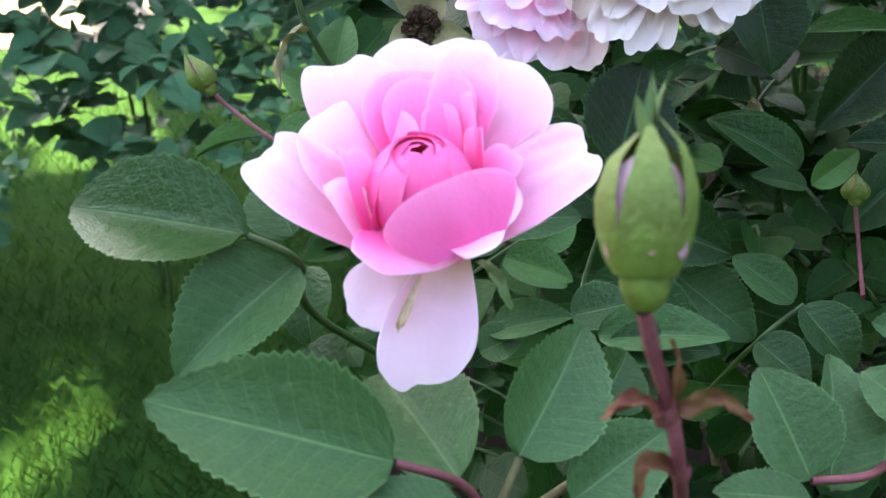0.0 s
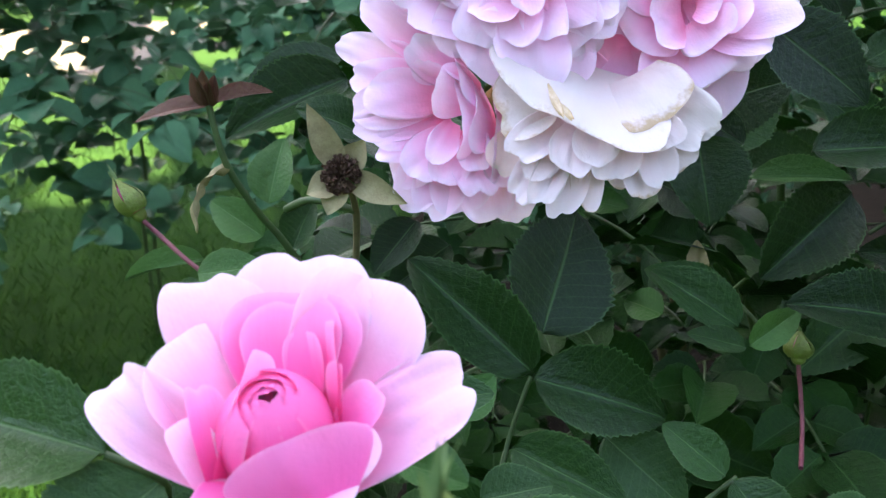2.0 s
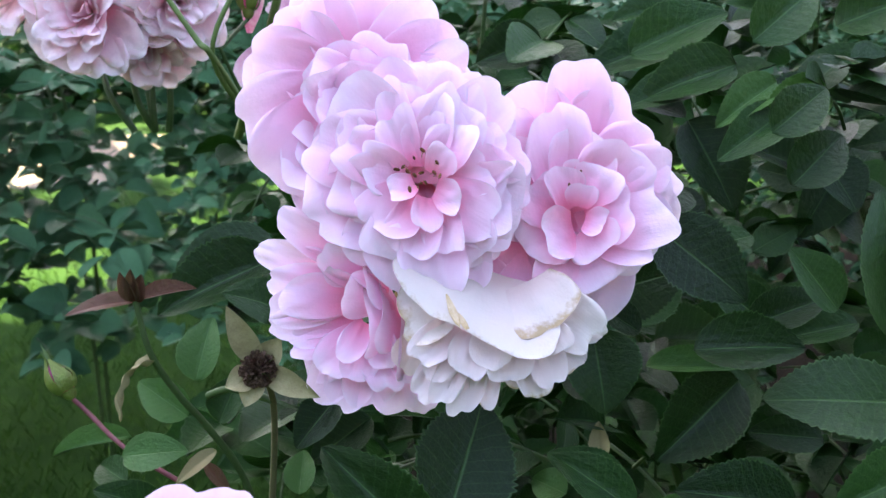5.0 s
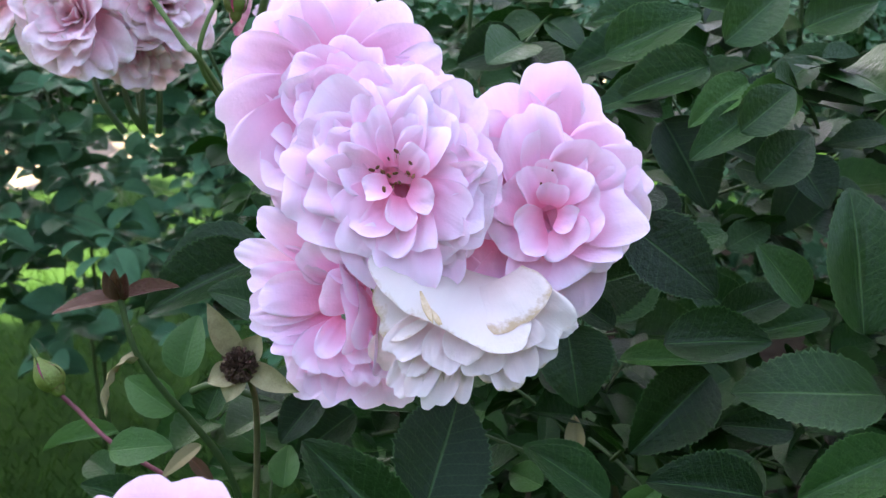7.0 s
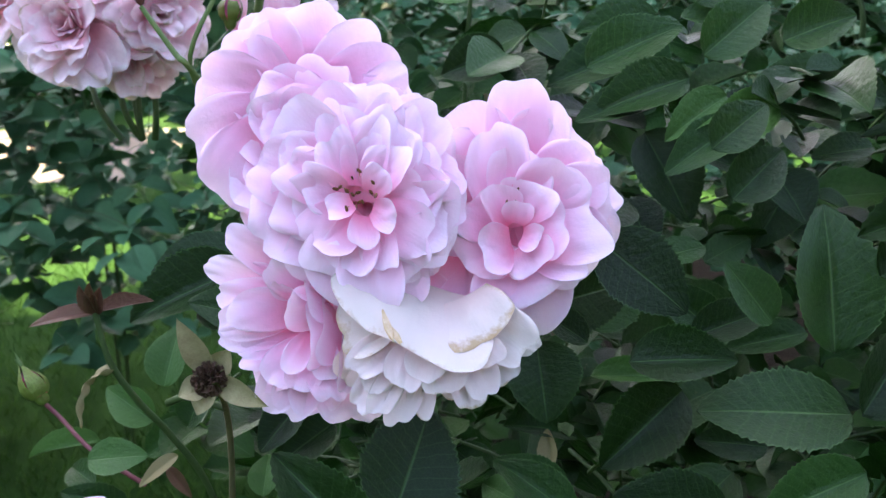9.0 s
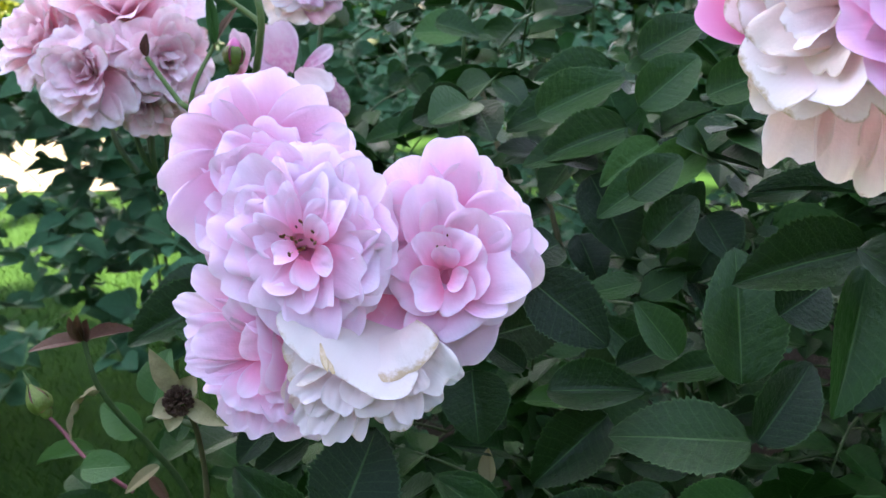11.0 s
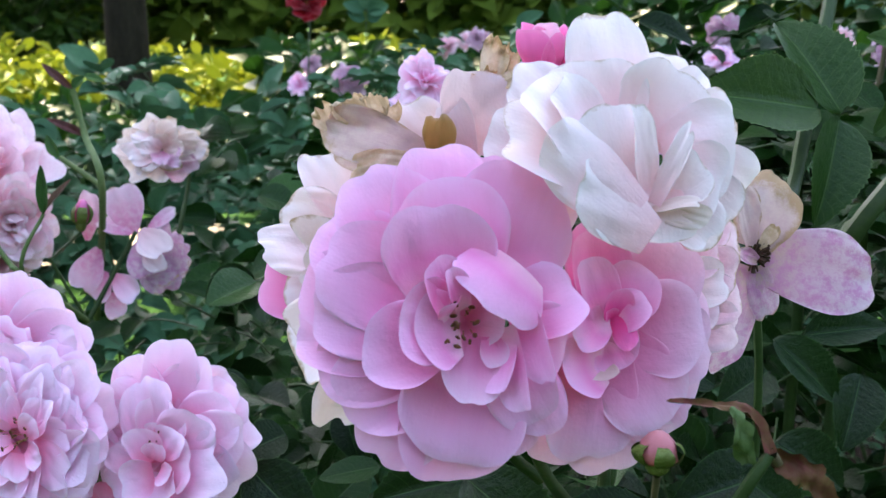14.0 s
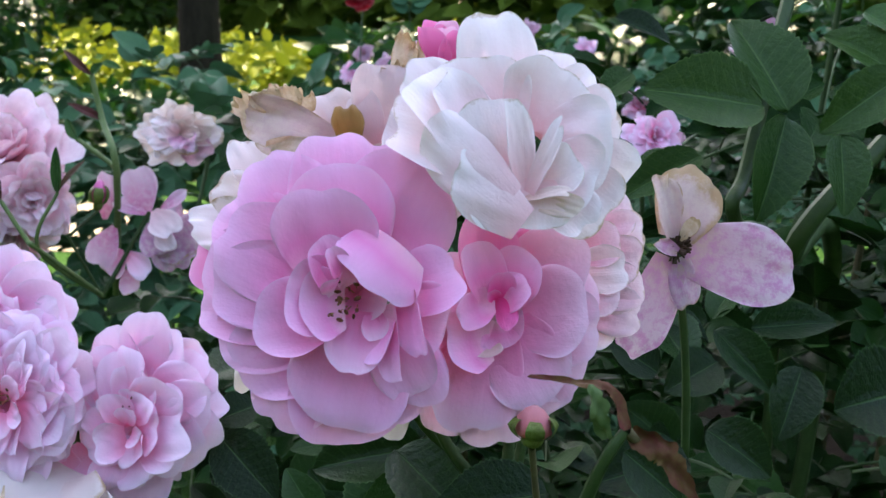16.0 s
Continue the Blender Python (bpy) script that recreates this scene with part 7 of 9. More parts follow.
set_petal(r, PETAL_PINK, (0.2559, 0.2237, 1.0780), (0.2534, 0.2183, 1.0433), 0.0372, (0.27, -0.95, 0.13), 0.261153, 2.43262, 23.3607, 1516, frill=0.02, ruffle=0.035, foot=0.6, crown=0.58)
set_petal(r, PETAL_PINK, (0.2577, 0.2214, 1.0800), (0.2526, 0.2132, 1.0511), 0.0379, (0.30, -0.93, 0.21), 0.265937, -4.4554, 30.2733, 1517, frill=0.02, ruffle=0.035, foot=0.6, crown=0.58)
set_petal(r, PETAL_PINK, (0.2611, 0.2250, 1.0791), (0.2672, 0.2209, 1.0503), 0.0256, (0.30, -0.93, 0.20), 0.348428, 3.90767, 18.5252, 1518, frill=0.02, ruffle=0.035, foot=0.6, crown=0.58)
set_petal(r, PETAL_PINK, (0.2637, 0.2237, 1.0808), (0.2761, 0.2208, 1.0608), 0.0219, (0.13, -0.97, 0.22), 0.525499, 1.75356, 41.2014, 1519, frill=0.02, ruffle=0.035, foot=0.6, crown=0.58)
set_petal(r, PETAL_PINK, (0.2652, 0.2262, 1.0812), (0.2798, 0.2239, 1.0557), 0.0201, (0.23, -0.95, 0.22), 0.275785, 3.68453, 20.3334, 1520, frill=0.02, ruffle=0.035, foot=0.6, crown=0.58)
set_petal(r, PETAL_PINK, (0.2677, 0.2254, 1.0882), (0.2846, 0.2297, 1.0967), 0.0228, (-0.01, -0.88, 0.48), 0.4805, 1.86348, 47.8019, 1521, frill=0.02, ruffle=0.035, foot=0.6, crown=0.58)
set_petal(r, PETAL_PINK, (0.2677, 0.2253, 1.0838), (0.2828, 0.2261, 1.0800), 0.0249, (0.09, -0.98, 0.17), 0.457814, 1.19243, 45.0799, 1522, frill=0.02, ruffle=0.035, foot=0.6, crown=0.58)
set_petal(r, PETAL_PINK, (0.2534, 0.2227, 1.0959), (0.2505, 0.2260, 1.1272), 0.0351, (0.18, -0.98, 0.12), 0.430634, -17.1143, 26.8828, 1523, frill=0.02, ruffle=0.035, foot=0.6, crown=0.58)
set_petal(r, PETAL_PINK, (0.2512, 0.2225, 1.0926), (0.2192, 0.2184, 1.1073), 0.0307, (0.22, -0.95, 0.23), 0.329585, -10.3529, 18.0595, 1524, frill=0.02, ruffle=0.035, foot=0.6, crown=0.58)
set_petal(r, PETAL_PINK, (0.2493, 0.2211, 1.0885), (0.2158, 0.2156, 1.0949), 0.0285, (0.21, -0.94, 0.28), 0.299245, -9.61502, 32.178, 1525, frill=0.02, ruffle=0.035, foot=0.6, crown=0.58)
set_petal(r, PETAL_PINK, (0.2510, 0.2189, 1.0871), (0.2297, 0.2093, 1.0824), 0.0267, (0.34, -0.89, 0.29), 0.802374, -23.9507, 20.8233, 1526, frill=0.02, ruffle=0.035, foot=0.6, crown=0.58)
set_petal(r, PETAL_PINK, (0.2508, 0.2203, 1.0965), (0.2479, 0.2189, 1.1203), 0.0326, (0.22, -0.98, -0.03), 0.593744, -21.1781, 25.7259, 1527, frill=0.02, ruffle=0.035, foot=0.6, crown=0.58)
set_petal(r, PETAL_PINK, (0.2535, 0.2179, 1.0897), (0.2398, 0.2092, 1.0926), 0.0273, (0.56, -0.80, 0.23), 0.907324, -24.6082, 15.5516, 1528, frill=0.02, ruffle=0.035, foot=0.6, crown=0.58)
set_petal(r, PETAL_PINK, (0.2549, 0.2167, 1.0880), (0.2437, 0.2090, 1.0897), 0.0253, (0.57, -0.76, 0.32), 0.783956, -21.6808, 0.985327, 1529, frill=0.02, ruffle=0.035, foot=0.6, crown=0.58)
set_petal(r, PETAL_PALE, (0.2585, 0.2188, 1.0854), (0.2586, 0.2077, 1.0708), 0.0192, (0.17, -0.78, 0.60), 0.763427, -26.5256, 6.47078, 1530, frill=0.02, ruffle=0.035, foot=0.6, crown=0.58)
set_petal(r, PETAL_PINK, (0.2667, 0.2202, 1.0854), (0.2641, 0.2086, 1.0732), 0.0131, (-0.46, -0.59, 0.67), 0.802186, -21.7359, 9.93332, 1531, frill=0.02, ruffle=0.035, foot=0.6, crown=0.58)
set_petal(r, PETAL_PINK, (0.2668, 0.2198, 1.0877), (0.2723, 0.2087, 1.0687), 0.0151, (-0.66, -0.72, 0.23), 0.896237, -15.5192, 35.6615, 1532, frill=0.02, ruffle=0.035, foot=0.6, crown=0.58)
set_petal(r, PETAL_PINK, (0.2706, 0.2223, 1.0947), (0.2779, 0.2119, 1.0759), 0.0139, (-0.58, -0.78, 0.21), 0.786242, -8.56092, 26.7314, 1533, frill=0.02, ruffle=0.035, foot=0.6, crown=0.58)
set_petal(r, PETAL_PALE, (0.2629, 0.2183, 1.0847), (0.2651, 0.2133, 1.0789), 0.0095, (0.17, -0.71, 0.68), 0.866961, -15.6258, 19.7986, 1534, frill=0.02, ruffle=0.035, foot=0.6, crown=0.58)
set_petal(r, PETAL_PINK, (0.2537, 0.2175, 1.0920), (0.2486, 0.2140, 1.1075), 0.0163, (0.61, -0.79, 0.03), 0.967409, -20.3153, 6.30382, 1535, frill=0.02, ruffle=0.035, foot=0.6, crown=0.58)
set_petal(r, PETAL_PINK, (0.2551, 0.2163, 1.0945), (0.2527, 0.2113, 1.1058), 0.0089, (0.74, -0.66, -0.14), 1.31673, -19.1809, 18.9309, 1536, frill=0.02, ruffle=0.035, foot=0.6, crown=0.58)
set_petal(r, PETAL_PINK, (0.2695, 0.2237, 1.1050), (0.2625, 0.2091, 1.0958), 0.0289, (0.49, -0.62, 0.61), -0.410847, 47.2199, 3.0488, 1537, frill=0.03, ruffle=0.04, foot=0.7)
set_petal(r, PETAL_PINK, (0.2515, 0.2139, 1.0919), (0.2552, 0.2091, 1.0977), 0.0091, (-0.68, 0.29, 0.67), 1.03247, -21.4663, 8.24807, 1538, frill=0.02, ruffle=0.035, foot=0.6, crown=0.58)
add_stamens(r, 0.040, 34, 0.50, 0.20, 9, 0.017)
r = laid_rose((0.3010, 0.2540, 1.1230), (0.05, -0.93, 0.36), 0.03, (0.2968, 0.2712, 1.0079), "full white rose with a pink flush and browned petal rims", "roses of the large cluster")
set_petal(r, PETAL_WHITE, (0.2787, 0.2483, 1.1266), (0.2602, 0.2496, 1.1363), 0.0197, (0.09, -0.95, 0.29), 0.3, 0, 10, 1601, foot=0.6)
set_petal(r, PETAL_WHITE, (0.2825, 0.2483, 1.1239), (0.2716, 0.2450, 1.1107), 0.0215, (0.10, -0.98, 0.16), 0.3, 0, 10, 1602, foot=0.6)
set_petal(r, PETAL_WHITE, (0.2973, 0.2492, 1.1335), (0.2911, 0.2571, 1.1683), 0.0247, (0.17, -0.95, 0.25), 0.3, 0, 20, 1603, foot=0.6)
set_petal(r, PETAL_WHITE, (0.3037, 0.2504, 1.1335), (0.3080, 0.2575, 1.1582), 0.0236, (0.17, -0.95, 0.25), 0.3, 0, 20, 1604, foot=0.6)
set_petal(r, PETAL_WHITE, (0.3084, 0.2505, 1.1308), (0.3231, 0.2576, 1.1479), 0.0204, (0.17, -0.95, 0.25), 0.3, 2, 24, 1605, foot=0.6)
set_petal(r, PETAL_WHITE, (0.3103, 0.2494, 1.1292), (0.3291, 0.2568, 1.1407), 0.0204, (0.21, -0.94, 0.27), 0.3, 2, 24, 1606, foot=0.6)
set_petal(r, PETAL_WHITE, (0.3124, 0.2486, 1.1247), (0.3328, 0.2519, 1.1192), 0.0236, (0.22, -0.95, 0.23), 0.3, 2, 24, 1607, foot=0.6)
set_petal(r, PETAL_WHITE, (0.3126, 0.2467, 1.1213), (0.3276, 0.2476, 1.1104), 0.0236, (0.21, -0.95, 0.22), 0.3, 2, 24, 1608, foot=0.6)
set_petal(r, PETAL_WHITE, (0.2932, 0.2453, 1.1293), (0.2672, 0.2448, 1.1535), 0.0225, (0.21, -0.95, 0.21), 0.5, -2, 30, 1609, foot=0.6)
set_petal(r, PETAL_WHITE, (0.2943, 0.2436, 1.1342), (0.2883, 0.2451, 1.1564), 0.0290, (0.21, -0.97, 0.12), 0.5, -10, 22, 1610, foot=0.6)
set_petal(r, PETAL_WHITE, (0.3041, 0.2458, 1.1360), (0.3124, 0.2477, 1.1537), 0.0279, (0.09, -0.99, 0.07), 0.5, -10, 26, 1611, foot=0.6)
set_petal(r, PETAL_WHITE, (0.3089, 0.2441, 1.1299), (0.3286, 0.2453, 1.1330), 0.0290, (0.02, -0.97, 0.23), 0.3, -8, 26, 1612, foot=0.6)
set_petal(r, PETAL_WHITE, (0.3110, 0.2419, 1.1240), (0.3245, 0.2408, 1.1228), 0.0236, (-0.05, -0.96, 0.27), 0.5, -4, 26, 1613, foot=0.6)
set_petal(r, PETAL_WHITE, (0.3112, 0.2408, 1.1196), (0.3220, 0.2370, 1.1098), 0.0161, (0.03, -0.92, 0.38), 0.5, 0, 26, 1614, foot=0.6)
set_petal(r, PETAL_WHITE, (0.2939, 0.2399, 1.1283), (0.2731, 0.2348, 1.1512), 0.0290, (0.59, -0.71, 0.38), 0.7, -10, 34, 1615, foot=0.6)
set_petal(r, PETAL_WHITE, (0.2951, 0.2381, 1.1286), (0.2793, 0.2345, 1.1500), 0.0197, (0.64, -0.68, 0.36), 0.8, -14, 26, 1616, foot=0.6)
set_petal(r, PETAL_WHITE, (0.2949, 0.2402, 1.1246), (0.2671, 0.2342, 1.1370), 0.0247, (0.42, -0.63, 0.65), 0.5, -2, 34, 1617, foot=0.6)
set_petal(r, PETAL_WHITE, (0.3003, 0.2257, 1.1176), (0.2767, 0.2258, 1.1385), 0.0206, (0.19, -0.95, 0.23), -0.4, 4, -30, 1618, foot=0.6)
set_petal(r, PETAL_WHITE, (0.3048, 0.2250, 1.1117), (0.2856, 0.2232, 1.1263), 0.0179, (0.24, -0.95, 0.20), -0.4, 4, -26, 1619, foot=0.6)
set_petal(r, PETAL_WHITE, (0.3038, 0.2331, 1.1234), (0.3037, 0.2275, 1.1100), 0.0286, (0.17, -0.91, 0.38), 0.3, 0, 20, 1620, foot=0.6)
set_petal(r, PETAL_WHITE, (0.2995, 0.2331, 1.1143), (0.2924, 0.2327, 1.1459), 0.0295, (0.47, -0.88, 0.09), -0.5, 14, 4, 1621, foot=0.6)
set_petal(r, PETAL_WHITE, (0.3038, 0.2327, 1.1217), (0.3001, 0.2309, 1.1459), 0.0116, (0.69, -0.73, 0.05), 0.8, -8, 22, 1622, foot=0.6)
set_petal(r, PETAL_WHITE, (0.3058, 0.2314, 1.1194), (0.3138, 0.2305, 1.1388), 0.0059, (-0.45, -0.88, 0.15), 0.7, -6, 20, 1623, foot=0.6)
set_petal(r, PETAL_WHITE, (0.3081, 0.2344, 1.1215), (0.3184, 0.2342, 1.1299), 0.0152, (-0.07, -1.00, 0.06), 0.6, -6, 20, 1624, foot=0.6)
set_petal(r, PETAL_CREAM, (0.3058, 0.2319, 1.1175), (0.3207, 0.2329, 1.1151), 0.0081, (0.11, -0.96, 0.26), 0.6, 0, 30, 1625, foot=0.6)
set_petal(r, PETAL_CREAM, (0.3033, 0.2305, 1.1176), (0.3163, 0.2294, 1.1206), 0.0054, (-0.23, -0.50, 0.83), 0.8, 0, 40, 1626, frill=0.08)
set_petal(r, PETAL_CREAM, (0.2997, 0.2306, 1.1166), (0.3054, 0.2272, 1.1157), 0.0063, (-0.10, -0.40, 0.91), 0.8, -8, 30, 1627, frill=0.08)
r = laid_rose((0.2996, 0.2540, 1.0721), (0.05, -0.95, 0.28), 0.032, (0.2968, 0.2703, 1.0041), "open pink rose pressed beside a wide open bloom", "roses of the large cluster")
set_petal(r, PETAL_PINK, (0.2952, 0.2443, 1.0762), (0.2918, 0.2412, 1.0866), 0.0148, (0.34, -0.93, -0.17), 0.5, -10, 10, 1701, frill=0.02, ruffle=0.035, foot=0.6, crown=0.58)
set_petal(r, PETAL_PINK, (0.2952, 0.2443, 1.0762), (0.3038, 0.2417, 1.0804), 0.0148, (-0.31, -0.95, 0.03), 0.5, -10, 10, 1702, frill=0.02, ruffle=0.035, foot=0.6, crown=0.58)
set_petal(r, PETAL_PINK, (0.2952, 0.2443, 1.0762), (0.2989, 0.2381, 1.0698), 0.0166, (-0.03, -0.72, 0.69), 0.5, -10, 10, 1703, frill=0.02, ruffle=0.035, foot=0.6, crown=0.58)
set_petal(r, PETAL_PINK, (0.2952, 0.2443, 1.0762), (0.2888, 0.2372, 1.0733), 0.0148, (0.57, -0.69, 0.45), 0.5, -10, 10, 1704, frill=0.02, ruffle=0.035, foot=0.6, crown=0.58)
set_petal(r, PETAL_PALE, (0.2939, 0.2472, 1.0761), (0.2721, 0.2512, 1.0905), 0.0240, (0.05, -0.94, 0.33), 0.3, 2, 20, 1705, frill=0.02, ruffle=0.035, foot=0.6, crown=0.58)
set_petal(r, PETAL_PALE, (0.2931, 0.2464, 1.0734), (0.2700, 0.2466, 1.0739), 0.0240, (-0.00, -0.97, 0.25), 0.3, 2, 20, 1706, frill=0.02, ruffle=0.035, foot=0.6, crown=0.58)
set_petal(r, PETAL_PALE, (0.2923, 0.2458, 1.0716), (0.2718, 0.2423, 1.0564), 0.0240, (0.05, -0.99, 0.16), 0.3, 2, 20, 1707, frill=0.02, ruffle=0.035, foot=0.6, crown=0.58)
set_petal(r, PETAL_PALE, (0.2983, 0.2500, 1.0755), (0.3147, 0.2612, 1.1038), 0.0268, (0.18, -0.94, 0.27), 0.3, 2, 20, 1708, frill=0.02, ruffle=0.035, foot=0.6, crown=0.58)
set_petal(r, PETAL_PALE, (0.3002, 0.2503, 1.0755), (0.3248, 0.2595, 1.0860), 0.0268, (0.23, -0.93, 0.27), 0.3, 2, 20, 1709, frill=0.02, ruffle=0.035, foot=0.6, crown=0.58)
set_petal(r, PETAL_PALE, (0.3003, 0.2498, 1.0737), (0.3259, 0.2561, 1.0722), 0.0268, (0.25, -0.94, 0.24), 0.3, 2, 22, 1710, frill=0.02, ruffle=0.035, foot=0.6, crown=0.58)
set_petal(r, PETAL_PALE, (0.2995, 0.2490, 1.0709), (0.3224, 0.2514, 1.0565), 0.0268, (0.23, -0.95, 0.21), 0.3, 2, 22, 1711, frill=0.02, ruffle=0.035, foot=0.6, crown=0.58)
set_petal(r, PETAL_PALE, (0.2976, 0.2484, 1.0700), (0.3127, 0.2459, 1.0458), 0.0268, (0.19, -0.96, 0.22), 0.3, 2, 22, 1712, frill=0.02, ruffle=0.035, foot=0.6, crown=0.58)
set_petal(r, PETAL_PALE, (0.2930, 0.2476, 1.0700), (0.2971, 0.2419, 1.0370), 0.0310, (0.18, -0.97, 0.19), 0.3, 2, 22, 1713, frill=0.02, ruffle=0.035, foot=0.6, crown=0.58)
set_petal(r, PETAL_PALE, (0.2893, 0.2469, 1.0700), (0.2801, 0.2393, 1.0389), 0.0248, (0.15, -0.97, 0.19), 0.3, 2, 22, 1714, frill=0.02, ruffle=0.035, foot=0.6, crown=0.58)
set_petal(r, PETAL_CUP, (0.2965, 0.2486, 1.0798), (0.2943, 0.2550, 1.1101), 0.0277, (0.17, -0.96, 0.22), 0.4, -4, 16, 1715, frill=0.02, ruffle=0.035, foot=0.6, crown=0.58)
set_petal(r, PETAL_PALE, (0.2996, 0.2468, 1.0786), (0.3170, 0.2548, 1.1015), 0.0258, (0.15, -0.96, 0.22), 0.3, -6, 20, 1716, frill=0.02, ruffle=0.035, foot=0.6, crown=0.58)
set_petal(r, PETAL_PALE, (0.2997, 0.2456, 1.0780), (0.3230, 0.2484, 1.0809), 0.0300, (0.09, -0.97, 0.24), 0.3, -8, 22, 1717, frill=0.02, ruffle=0.035, foot=0.6, crown=0.58)
set_petal(r, PETAL_PALE, (0.2980, 0.2444, 1.0744), (0.3133, 0.2406, 1.0531), 0.0300, (0.15, -0.95, 0.28), 0.3, -4, 24, 1718, frill=0.02, ruffle=0.035, foot=0.6, crown=0.58)
set_petal(r, PETAL_PALE, (0.2936, 0.2424, 1.0738), (0.2895, 0.2341, 1.0446), 0.0290, (0.17, -0.95, 0.25), 0.3, -4, 24, 1719, frill=0.02, ruffle=0.035, foot=0.6, crown=0.58)
set_petal(r, PETAL_CUP, (0.2959, 0.2451, 1.0828), (0.2901, 0.2446, 1.1093), 0.0221, (0.46, -0.88, 0.09), 0.6, -10, 20, 1720, frill=0.02, ruffle=0.035, foot=0.6, crown=0.58)
set_petal(r, PETAL_PINK, (0.2980, 0.2436, 1.0834), (0.3051, 0.2426, 1.0992), 0.0203, (-0.28, -0.96, 0.07), 0.7, -10, 26, 1721, frill=0.02, ruffle=0.035, foot=0.6, crown=0.58)
set_petal(r, PETAL_PINK, (0.2938, 0.2412, 1.0732), (0.2823, 0.2315, 1.0758), 0.0277, (0.66, -0.68, 0.33), 0.9, -12, 30, 1722, frill=0.02, ruffle=0.035, foot=0.6, crown=0.58)
set_petal(r, PETAL_PINK, (0.2955, 0.2409, 1.0831), (0.2884, 0.2383, 1.1023), 0.0166, (0.59, -0.80, 0.11), 0.8, -12, 20, 1723, frill=0.02, ruffle=0.035, foot=0.6, crown=0.58)
set_petal(r, PETAL_PINK, (0.2966, 0.2401, 1.0834), (0.3054, 0.2365, 1.0916), 0.0148, (-0.56, -0.79, 0.26), 0.8, -6, 34, 1724, frill=0.02, ruffle=0.035, foot=0.6, crown=0.58)
set_petal(r, PETAL_CUP, (0.2966, 0.2394, 1.0846), (0.2983, 0.2359, 1.0941), 0.0101, (0.25, -0.89, -0.37), 1, -16, 14, 1725, frill=0.02, ruffle=0.035, foot=0.6, crown=0.58)
set_petal(r, PETAL_PINK, (0.2943, 0.2392, 1.0855), (0.2862, 0.2301, 1.0803), 0.0120, (0.50, -0.72, 0.48), 0.8, -6, 30, 1726, frill=0.02, ruffle=0.035, foot=0.6, crown=0.58)
set_petal(r, PETAL_HEART, (0.2976, 0.2399, 1.0859), (0.3015, 0.2314, 1.0785), 0.0077, (-0.02, -0.66, 0.75), -0.6, 8, 10, 1727, frill=0.02, ruffle=0.035, foot=0.6, crown=0.58)
set_petal(r, PETAL_CUP, (0.2959, 0.2375, 1.0856), (0.2951, 0.2330, 1.0892), 0.0055, (0.58, -0.58, -0.57), 1, -14, 14, 1728, frill=0.02, ruffle=0.035, foot=0.6, crown=0.58)
set_petal(r, PETAL_CREAM, (0.2910, 0.2412, 1.0711), (0.2902, 0.2340, 1.0683), 0.0184, (0.14, -0.38, 0.91), 0.9, -20, 10, 1729, frill=0.02, ruffle=0.035, foot=0.6, crown=0.58)
r = withered_rose((0.2464, 0.2731, 1.1193), (0.045, -0.767, 0.640), 0.0269, (0.2765, 0.2826, 1.0228), "withered cream rose with curled brown petal rims, behind open blooms")
set_petal(r, PETAL_DRYPINK, (0.2398, 0.2633, 1.1273), (0.2094, 0.2589, 1.1375), 0.0181, (0.21, -0.95, 0.21), 0.4, 4, 20, 1801, frill=0.05, ruffle=0.05, foot=0.5, crumple=0.03)
set_petal(r, PETAL_DRYPINK, (0.2390, 0.2670, 1.1256), (0.2122, 0.2631, 1.1284), 0.0133, (0.16, -0.96, 0.24), 0.4, 4, 20, 1802, frill=0.05, ruffle=0.05, foot=0.5)
set_petal(r, PETAL_TAN, (0.2150, 0.2610, 1.1353), (0.2097, 0.2561, 1.1424), 0.0090, (0.50, -0.84, -0.21), 0.7, 10, -150, 1803, frill=0.12, ruffle=0.10, crumple=0.16)
set_petal(r, PETAL_TAN, (0.2210, 0.2618, 1.1364), (0.2178, 0.2564, 1.1445), 0.0097, (0.41, -0.82, -0.39), 0.7, 10, -160, 1804, frill=0.14, ruffle=0.12, crumple=0.18)
set_petal(r, PETAL_TAN, (0.2264, 0.2624, 1.1368), (0.2249, 0.2586, 1.1465), 0.0102, (0.21, -0.92, -0.33), 0.7, 10, -150, 1805, frill=0.14, ruffle=0.12, crumple=0.18)
set_petal(r, PETAL_TAN, (0.2317, 0.2652, 1.1374), (0.2298, 0.2602, 1.1429), 0.0073, (0.45, -0.73, -0.51), 0.7, 10, -120, 1806, frill=0.14, ruffle=0.12, crumple=0.16)
set_petal(r, PETAL_SHELL, (0.2451, 0.2678, 1.1268), (0.2339, 0.2687, 1.1423), 0.0181, (0.15, -0.97, 0.17), 0.4, 4, 30, 1807, frill=0.06, ruffle=0.05, foot=0.5)
set_petal(r, PETAL_SHELL, (0.2574, 0.2670, 1.1270), (0.2599, 0.2715, 1.1518), 0.0302, (0.08, -0.98, 0.17), 0.45, 2, 30, 1808, frill=0.05, ruffle=0.05, foot=0.6, crumple=0.02)
set_petal(r, PETAL_SHELL, (0.2525, 0.2655, 1.1271), (0.2456, 0.2655, 1.1418), 0.0145, (0.17, -0.98, 0.08), 0.5, 2, 40, 1809, frill=0.06, ruffle=0.06, foot=0.5)
set_petal(r, PETAL_CREAM, (0.2649, 0.2717, 1.1265), (0.2681, 0.2782, 1.1505), 0.0145, (0.09, -0.96, 0.25), 0.5, 2, 20, 1810, frill=0.06, foot=0.6)
set_petal(r, PETAL_TAN, (0.2559, 0.2705, 1.1413), (0.2582, 0.2707, 1.1532), 0.0085, (0.04, -1.00, 0.01), 0.7, 10, -120, 1811, frill=0.14, ruffle=0.14, crumple=0.2)
